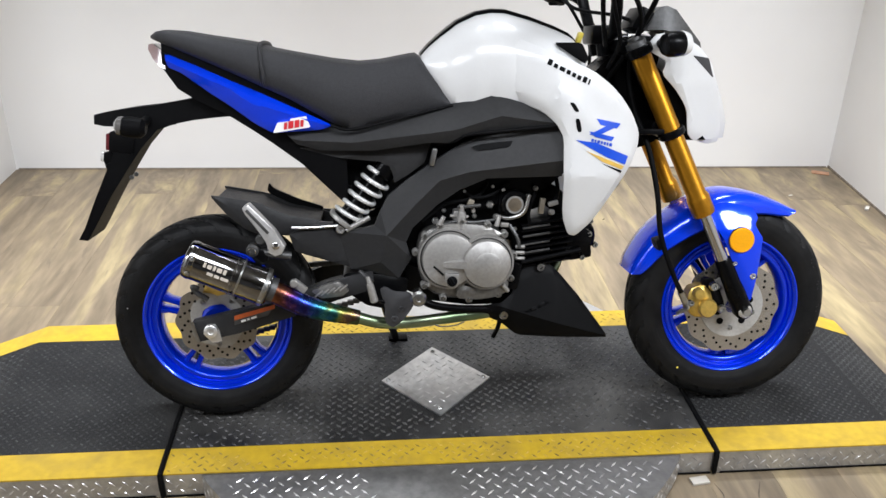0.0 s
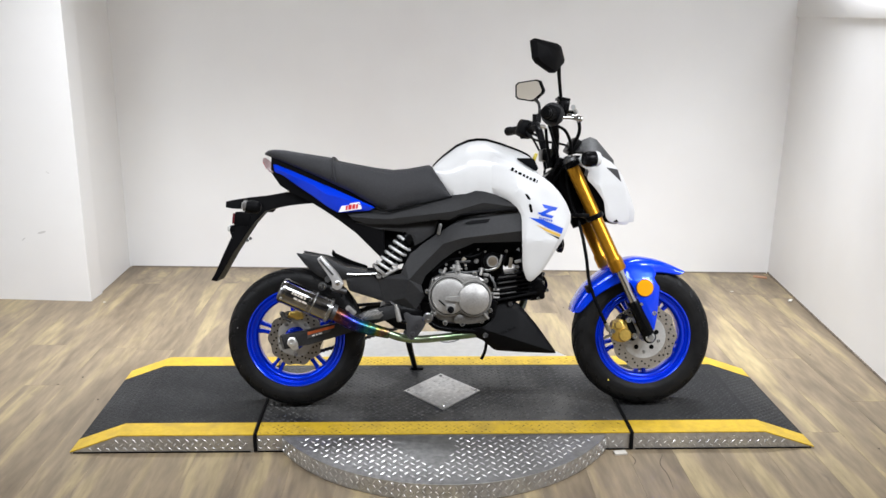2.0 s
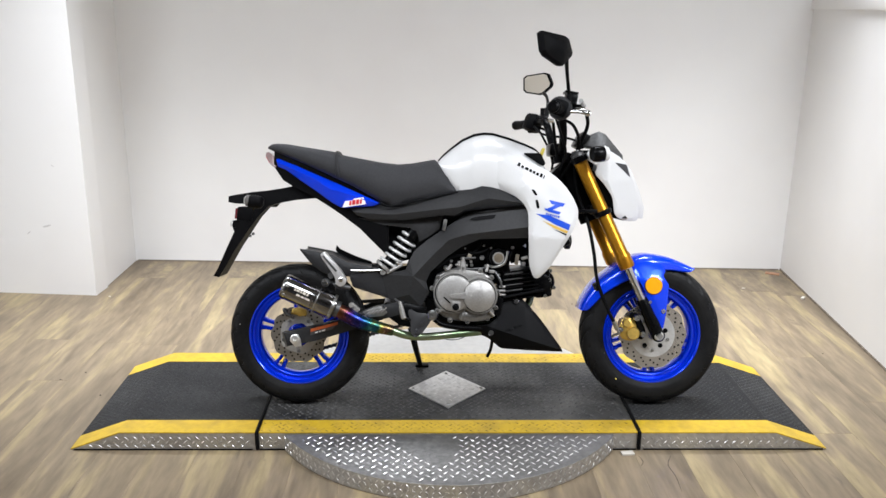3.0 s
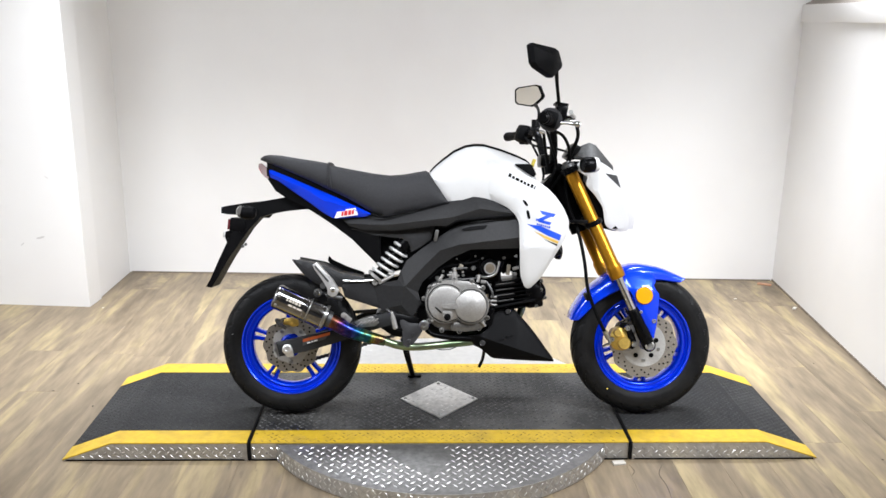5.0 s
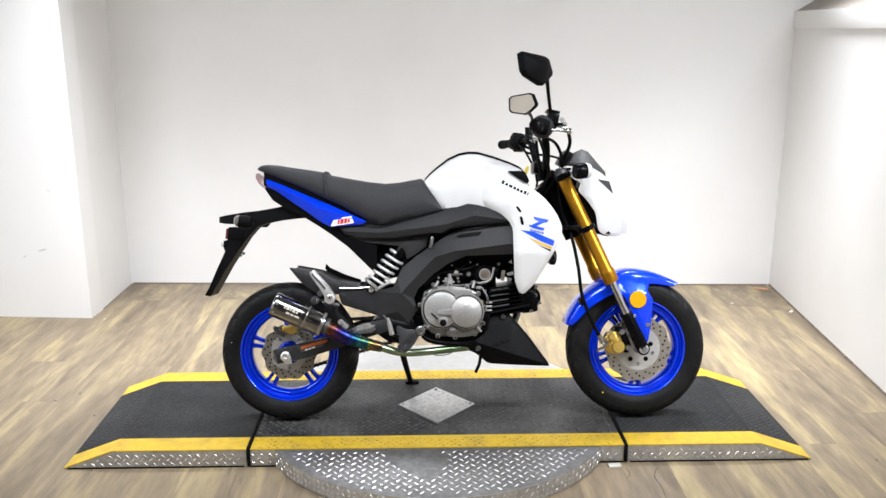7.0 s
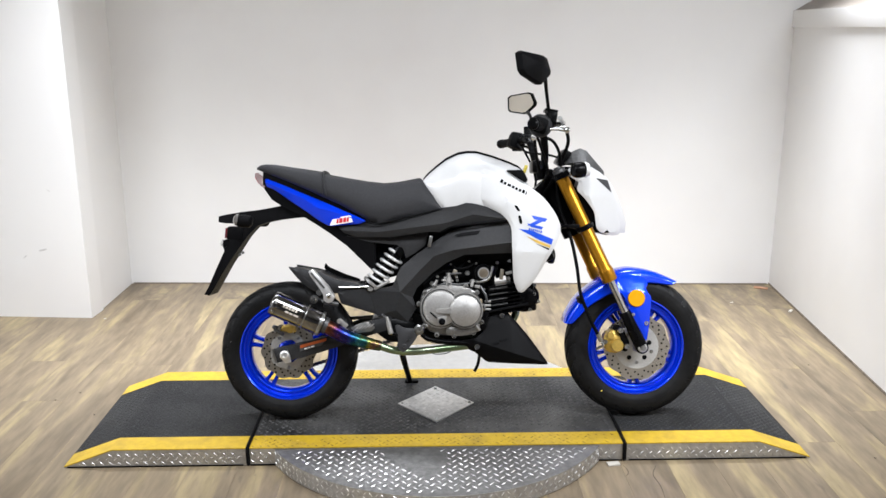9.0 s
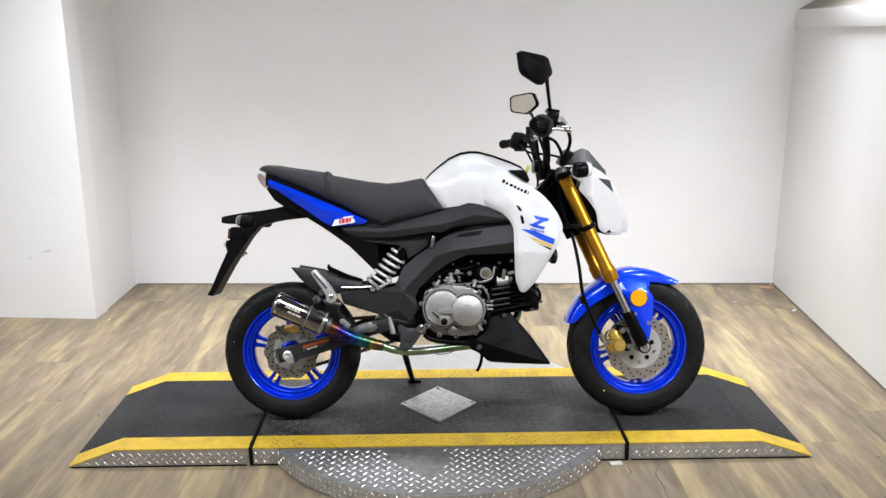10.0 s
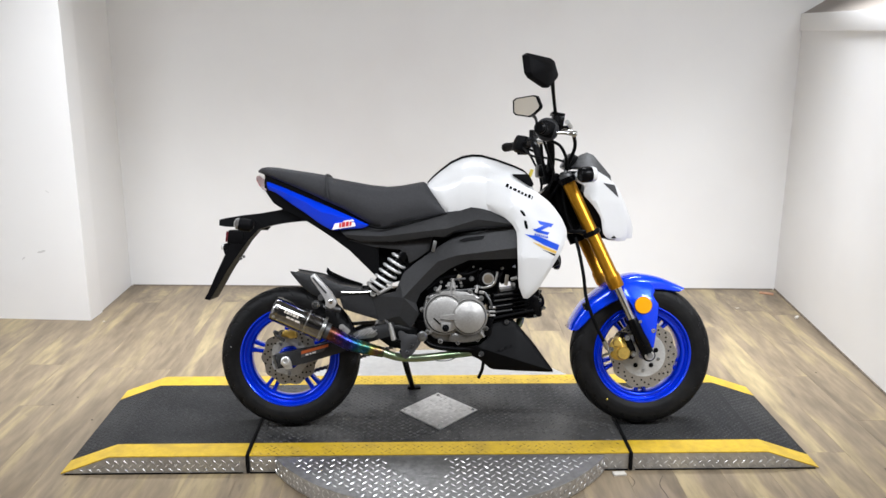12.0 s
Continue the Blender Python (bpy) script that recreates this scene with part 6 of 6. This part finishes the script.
# brackets, clips and plated nuts round the cylinder
TANALLOY = surface("tan tinted alloy", (0.30, 0.265, 0.21), 0.42, 0.6, 0.12, 120)
for x, z, w, h, turn, material in ((-0.026, 0.493, 0.013, 0.018, 25, TANALLOY), (-0.020, 0.478, 0.008, 0.010, -10, CASE), (0.128, 0.485, 0.012, 0.034, 8, TANALLOY), (0.048, 0.446, 0.018, 0.010, 5, CASE), (0.152, 0.490, 0.022, 0.010, -15, CASE), (-0.050, 0.466, 0.040, 0.006, 4, CASE)):
    part("engine_bracket", box((x, -0.097, z), (w, 0.010, h), 0.0025, (0, turn, 0)), material, bike, "small pale alloy bracket")
for x, z, r in ((0.015, 0.490, 0.0085), (-0.039, 0.519, 0.0036), (0.021, 0.528, 0.0040), (0.044, 0.521, 0.0045), (-0.101, 0.457, 0.0080), (-0.083, 0.479, 0.0050), (-0.018, 0.466, 0.0055), (0.070, 0.436, 0.0050), (0.096, 0.508, 0.0040)):
    part("plated_nut", lathe([(r, 0), (r, r * 0.9), (r * 0.7, r * 1.2), (r * 0.3, r * 1.2)], (x, -0.096, z), (0.1, -1, 0.1), 6), STEEL, bike, "small plated nut")
for pts, r in (([(-0.092, -0.098, 0.446), (-0.060, -0.104, 0.456), (-0.020, -0.104, 0.454), (0.026, -0.102, 0.458)], 0.0030), ([(0.058, -0.100, 0.446), (0.074, -0.106, 0.420), (0.080, -0.104, 0.396)], 0.0040)):
    part("engine_pipe", tube(pts, r, 8), CASEDARK, bike, "thin dark pipe")

# ---- belly pan ----
belly_line = [(0.068, 0.336), (0.098, 0.350), (0.122, 0.356), (0.153, 0.354), (0.176, 0.330), (0.215, 0.284), (0.276, 0.200), (0.279, 0.190), (0.262, 0.190), (0.140, 0.196), (0.078, 0.199), (0.040, 0.232), (0.010, 0.246), (-0.010, 0.258), (-0.004, 0.274), (0.040, 0.280), (0.066, 0.300)]


def belly_lat(x, z):
    crease = z - (0.286 - x * 0.33)
    return 0.118 - 0.16 * max(0, x - 0.16) - 0.34 * abs(crease) * (1 if crease > 0 else 1.3) + 0.012


pans = both("belly_pan", lambda s: shell(belly_line, belly_lat, 0.005, s, 0.012, 0.004, 0.010, 0.12, 1, [(0.0, 0.286), (0.27, 0.197)]), PANBLACK, bike, "black plastic belly pan")
part("belly_floor", loft([[Vector((x, y, z)) for y, z in ((-w, z0), (w, z0), (w, z0 + 0.006), (-w, z0 + 0.006))] for x, w, z0 in ((0.06, 0.080, 0.220), (0.11, 0.085, 0.204), (0.262, 0.065, 0.194))]), PLASTIC, bike, "black belly pan floor")
part("belly_arm", tube([(-0.135, -0.105, 0.292), (-0.110, -0.114, 0.277), (-0.055, -0.116, 0.268), (0.030, -0.114, 0.264)], 0.0085, 12), GLOSSBLACK, bike, "black engine guard bar")
for x, z in ((0.128, 0.351), (0.045, 0.254)):
    part("pan_bolt", lathe([(0.0105, 0), (0.0105, 0.006), (0.008, 0.0095), (0.004, 0.0095), (0.0035, 0.005)], (x, -belly_lat(x, z) - 0.0005, z), (0, -1, 0), 20), CHROME, bike, "bright pan bolt")
part("pan_scoop", shell([(0.082, 0.258), (0.136, 0.280), (0.150, 0.276), (0.104, 0.258)], lambda x, z: belly_lat(x, z) + 0.003, 0.006, -1, 0.008, 0.003, 0.006, 0.1), PANBLACK, pans[0], "raised scoop lip on the pan")
part("front_guard", box((0.070, -0.10, 0.335), (0.022, 0.03, 0.060), 0.005, (0, 10, 0)), GLOSSBLACK, bike)

# ---- headlight cowl ----
cowl_line = [(0.346, 0.806), (0.347, 0.822), (0.360, 0.838), (0.386, 0.842), (0.420, 0.834), (0.462, 0.812), (0.494, 0.778), (0.516, 0.716), (0.534, 0.644), (0.530, 0.610), (0.500, 0.607), (0.456, 0.620), (0.443, 0.634), (0.434, 0.686), (0.404, 0.726),
             (0.374, 0.758), (0.382, 0.784), (0.362, 0.796)]


def cowl_lat(x, z):
    return 0.116 - 0.52 * max(0, x - 0.42) - 0.12 * abs(z - 0.74) - 0.10 * max(0, 0.40 - x)


cowls = both("headlight_cowl", lambda s: shell(cowl_line, cowl_lat, 0.004, s, 0.011, 0.006, 0.016, 0.14), WHITE, bike, "glossy white headlight cowl side")
rings = []
for z, xf, w in ((0.845, 0.440, 0.050), (0.800, 0.490, 0.062), (0.770, 0.512, 0.066), (0.730, 0.530, 0.062), (0.690, 0.545, 0.054), (0.650, 0.556, 0.042), (0.616, 0.552, 0.026)):
    row = [Vector((xf + 0.006 - 0.034 * t * t - 0.012 * abs(t), t * w * 1.1, z)) for t in (-1, -0.8, -0.55, -0.28, 0, 0.28, 0.55, 0.8, 1)]
    rings.append(row + [p - Vector((0.012, 0, 0)) for p in reversed(row)])
part("headlight_nose", loft(rings), WHITE, bike, "white nose of the headlight cowl")
part("headlamp", loft([[Vector((0.020 + xf - 0.06 * t * t, t * w, z)) for t in (-1, -0.5, 0, 0.5, 1)] + [Vector((xf - 0.03, t * w, z)) for t in (1, 0.5, 0, -0.5, -1)] for z, xf, w in
                       ((0.790, 0.472, 0.052), (0.760, 0.490, 0.058), (0.735, 0.500, 0.052))]), CLEAR, bike, "clear headlamp lens")
part("cowl_inlay", shell([(0.438, 0.796), (0.482, 0.790), (0.496, 0.748)], lambda x, z: cowl_lat(x, z) + 0.0015, 0.003, -1, 0.01, 0.001, 0.004, 0.06), FRAMEGREY, cowls[0], "grey inlay on the cowl")
part("fork_shroud", loft([[Vector((x, y, z)) for x, y in ((xa, -0.070), (xb, -0.070), (xb, 0.070), (xa, 0.070))] for z, xa, xb in
                          ((0.835, 0.330, 0.360), (0.800, 0.335, 0.378), (0.772, 0.345, 0.372), (0.735, 0.360, 0.420), (0.698, 0.375, 0.445), (0.650, 0.390, 0.462), (0.618, 0.400, 0.490))]), PLASTIC, bike,
     "black inner headlight bracket")
part("chin_plate", loft([[Vector((x, y, z)) for y, z in ((-w, z0), (w, z0), (w, z0 + 0.008), (-w, z0 + 0.008))] for x, w, z0 in ((0.385, 0.075, 0.618), (0.440, 0.070, 0.622), (0.512, 0.040, 0.612))]), PLASTIC, bike, "black plate under the headlight")
meter = part("meter_cowl", loft([[Vector((x, y, z)) for y, z in ((-w, z0), (-w * 0.7, z1), (w * 0.7, z1), (w, z0))] for x, w, z0, z1 in
                                 ((0.338, 0.050, 0.846, 0.856), (0.354, 0.062, 0.848, 0.868), (0.374, 0.066, 0.848, 0.888), (0.396, 0.066, 0.846, 0.897), (0.418, 0.062, 0.838, 0.889), (0.444, 0.056, 0.822, 0.860), (0.478, 0.048, 0.798, 0.822))]),
             CASEDARK, bike, "dark grey flyscreen over the meter")
part("meter_body", box((0.345, 0, 0.868), (0.030, 0.105, 0.050), 0.006, (0, 30, 0)), GLOSSBLACK, meter, "black meter unit")
for s in (-1, 1):
    sig = part("front_signal", lathe([(0.010, -0.004), (0.020, -0.001), (0.0245, 0.008), (0.0255, 0.024), (0.0240, 0.040), (0.019, 0.048), (0.012, 0.050)], (0.348, s * 0.186, 0.817), (0.96, -s * 0.26, 0.06), 28), GLOSSBLACK, bike, "black front turn signal")
    part("signal_lens", lathe([(0.0245, 0.036), (0.0252, 0.040), (0.0215, 0.051), (0.012, 0.057), (0.001, 0.058)], (0.348, s * 0.186, 0.817), (0.96, -s * 0.26, 0.06), 28), CLEAR, sig, "clear signal lens")
    part("signal_stem", rod((0.362, s * 0.180, 0.830), (0.372, s * 0.07, 0.815), 0.009, 0.011, 12), PLASTIC, sig, "black rubber stem")

# ---- handlebar ----
bar_line = [(0.192, 0.298, 0.945), (0.213, 0.24, 0.944), (0.248, 0.145, 0.938), (0.262, 0.115, 0.885), (0.270, 0.075, 0.838), (0.270, -0.075, 0.838), (0.268, -0.115, 0.885), (0.258, -0.145, 0.940), (0.238, -0.24, 0.950), (0.203, -0.345, 0.944)]
bars = part("handlebar", tube(bar_line, 0.0125, 16, 8), GLOSSBLACK, bike, "black high-rise handlebar")
part("bar_clamp", join(box((0.262, 0, 0.838), (0.050, 0.090, 0.040), 0.008), rod((0.268, -0.030, 0.795), (0.262, -0.030, 0.830), 0.014, None, 16), rod((0.268, 0.030, 0.795), (0.262, 0.030, 0.830), 0.014, None, 16)), GLOSSBLACK, bike,
     "black handlebar clamp")
part("cross_riser", tube([(0.232, -0.140, 0.915), (0.240, -0.120, 0.870), (0.252, -0.100, 0.815)], 0.0052, 10), GLOSSBLACK, bike, "grey cable run beside the bar")


def along_bar(a, b, f):
    return Vector(bar_line[a]).lerp(Vector(bar_line[b]), f)


for s, a, b in ((1, 1, 0), (-1, 8, 9)):
    p, q = along_bar(a, b, 0.10), along_bar(a, b, 1.0)
    d = (q - p).normalized()
    k = 0.85 if s > 0 else 1.0
    part("grip", lathe([(0.0165 * k, 0), (0.0195 * k, 0.003)] + [x for i in range(9) for x in ((0.0178 * k, 0.008 + i * 0.0098), (0.0170 * k, 0.0125 + i * 0.0098))] + [(0.0195 * k, 0.101), (0.0195 * k, 0.106), (0.016 * k, 0.109)], p, d, 24), RUBBER, bars,
         "black ribbed rubber grip")
    if s < 0:
        part("throttle_housing", lathe([(0.028, -0.024), (0.034, -0.020), (0.0355, -0.010), (0.0355, 0.004), (0.032, 0.010), (0.020, 0.012)], p, d, 28), COVER, bars, "dark grey throttle housing")
    e = p + d * 0.108
    part("bar_end", lathe([(0.0150, 0), (0.0165, 0.004), (0.0165, 0.014), (0.010, 0.020), (0.001, 0.020)], e, d, 22), GLOSSBLACK, bars, "black bar end weight")
    c = along_bar(a, b, -0.15 if s > 0 else 0.02)
    part("switch_box", join(box(c, (0.062 if s > 0 else 0.052, 0.056, 0.062 if s > 0 else 0.056), 0.018, (0, 20, s * 12)), box(c + Vector((0.012, 0, 0.022)), (0.024, 0.040, 0.016), 0.005, (0, 20, 0)), rod(c + Vector((-0.004, 0, -0.034)), c + Vector((-0.004, 0, -0.01)), 0.014, None, 16, 0.003)),
         PLASTIC, bars, "black switch box")
    part("switch_button", box(c + Vector((-0.022, 0, 0.006)), (0.006, 0.018, 0.009), 0.002), RED if s < 0 else CASE, bars, "small switch")
    m = c + Vector((0.030, -s * 0.035, 0.010))
    part("lever_bracket", join(box(m, (0.034, 0.040, 0.028), 0.006), rod(m + Vector((0, 0, 0.004)), m + Vector((0, 0, 0.040)), 0.0085, None, 12)), GLOSSBLACK, bars, "black lever bracket")
    part("lever", tube([m + Vector((0.016, 0, 0)), m + Vector((0.040, s * 0.03, -0.002)), m + Vector((0.026, s * 0.095, -0.002)), m + Vector((0.010, s * 0.150, 0.0))], [0.006, 0.007, 0.006, 0.007], 10), STEEL, bars, "bright alloy lever")
part("lever_ball", join(tube([(0.262, -0.275, 0.937), (0.284, -0.282, 0.936), (0.305, -0.288, 0.932)], [0.0050, 0.0052, 0.0058], 12), lathe([(0.004, 0), (0.0095, 0.004), (0.0105, 0.010), (0.0075, 0.017), (0.001, 0.019)], (0.302, -0.287, 0.9325), (1, -0.25, -0.05), 18)), CHROME, bars, "bright brake lever end")
part("master_cylinder", join(box((0.272, -0.215, 0.978), (0.036, 0.050, 0.034), 0.006, (0, 10, 0)), box((0.272, -0.215, 0.998), (0.040, 0.054, 0.008), 0.002, (0, 10, 0))), GLOSSBLACK, bars, "black brake master cylinder")
part("hose_bolt", join(rod((0.288, -0.212, 0.950), (0.318, -0.206, 0.950), 0.006, None, 12), rod((0.312, -0.206, 0.942), (0.312, -0.206, 0.958), 0.0065, None, 12)), STEEL, bars, "bright banjo bolt")
for s, pts in ((-1, [(0.266, -0.232, 0.972), (0.262, -0.238, 1.000), (0.250, -0.275, 1.050), (0.238, -0.325, 1.092)]), (1, [(0.262, 0.225, 0.968), (0.270, 0.240, 1.010), (0.274, 0.290, 1.042), (0.270, 0.345, 1.064)])):
    stem = part("mirror_stem", tube(pts, [0.007, 0.0055, 0.0055, 0.007], 12, 6), GLOSSBLACK, bars, "black mirror stem")
    part("stem_boot", rod(pts[0], Vector(pts[0]).lerp(Vector(pts[1]), 0.7), 0.0105, 0.0085, 14, 0.001), RUBBER, stem)


def mirror_head(c, yaw, shape, label):
    """An angular mirror head: moulded faceted back, glass set in its face, which looks along -x before turning."""
    m = pose(*c, 0, 0, yaw)
    pts = rounded([Vector(p) for p in shape], 0.13)
    bm = loft([[m @ Vector((x, p.x * k, p.y * k)) for p in pts] for x, k in ((0.0, 0.95), (-0.005, 1.0), (0.004, 1.0), (0.014, 0.90), (0.026, 0.45), (0.029, 0.20))])
    ob = part("mirror", bm, PLASTIC, bars, label, 22)
    gl = rounded([Vector(p) * 0.87 for p in shape], 0.13)
    part("mirror_glass", loft([[m @ Vector((x, p.x, p.y)) for p in gl] for x in (-0.0062, -0.0040)]), MIRROR, ob, "mirror glass")
    return ob


mirror_head((0.195, -0.380, 1.109), -45, [(-0.080, 0.035), (0.053, 0.035), (0.080, -0.017), (0.028, -0.056), (-0.066, -0.029)], "black angular mirror, its back to the platform edge")
mirror_head((0.252, 0.400, 1.104), 45, [(0.062, 0.034), (-0.054, 0.038), (-0.078, -0.011), (-0.026, -0.045), (0.060, -0.028)], "black angular mirror showing its glass")

# cables round the headstock
for pts, r in (([(0.222, 0.215, 0.930), (0.262, 0.20, 0.915), (0.290, 0.15, 0.860), (0.300, 0.08, 0.800), (0.280, 0.05, 0.740)], 0.0045), ([(0.240, -0.200, 0.925), (0.290, -0.17, 0.905), (0.318, -0.12, 0.850), (0.300, -0.06, 0.790), (0.27, -0.04, 0.74)], 0.0050),
               ([(0.232, -0.205, 0.918), (0.252, -0.165, 0.880), (0.276, -0.120, 0.822), (0.262, -0.085, 0.770)], 0.0045), ([(0.230, 0.20, 0.925), (0.245, 0.14, 0.880), (0.268, 0.10, 0.820), (0.26, 0.06, 0.77)], 0.004),
               ([(0.215, 0.19, 0.930), (0.236, 0.10, 0.896), (0.300, 0.02, 0.880), (0.345, 0.0, 0.865)], 0.004)):
    part("cable", tube(pts, r, 8, 8), RUBBER, bike, "black control cable")
part("hose_guide", box((0.345, -0.105, 0.640), (0.075, 0.020, 0.012), 0.003, (0, 0, 0)), GLOSSBLACK, bike, "black hose guide")
part("fork_clip", box((0.302, -0.090, 0.640), (0.020, 0.03, 0.016), 0.004), GLOSSBLACK, bike)

# club sticker on the tail
part("club_sticker", shell([(-0.430, 0.647), (-0.421, 0.667), (-0.396, 0.670), (-0.394, 0.675), (-0.363, 0.680), (-0.355, 0.658)], lambda x, z: 0.1235, 0.012, -1, 0.008, 0.0, 0.01, 0.05), STICKER, bike,
     "white club sticker")
part("sticker_bars", text_bars((-0.408, -0.1245, 0.654), (1, 0, 0.15), (-0.1, 0, 1), [(0.006, 1), (0.010, 1.1), (0.009, 1.1), (0.006, 1)], 0.013, 0.0028, 0.0008), INKRED, bike, "red marks on the sticker")
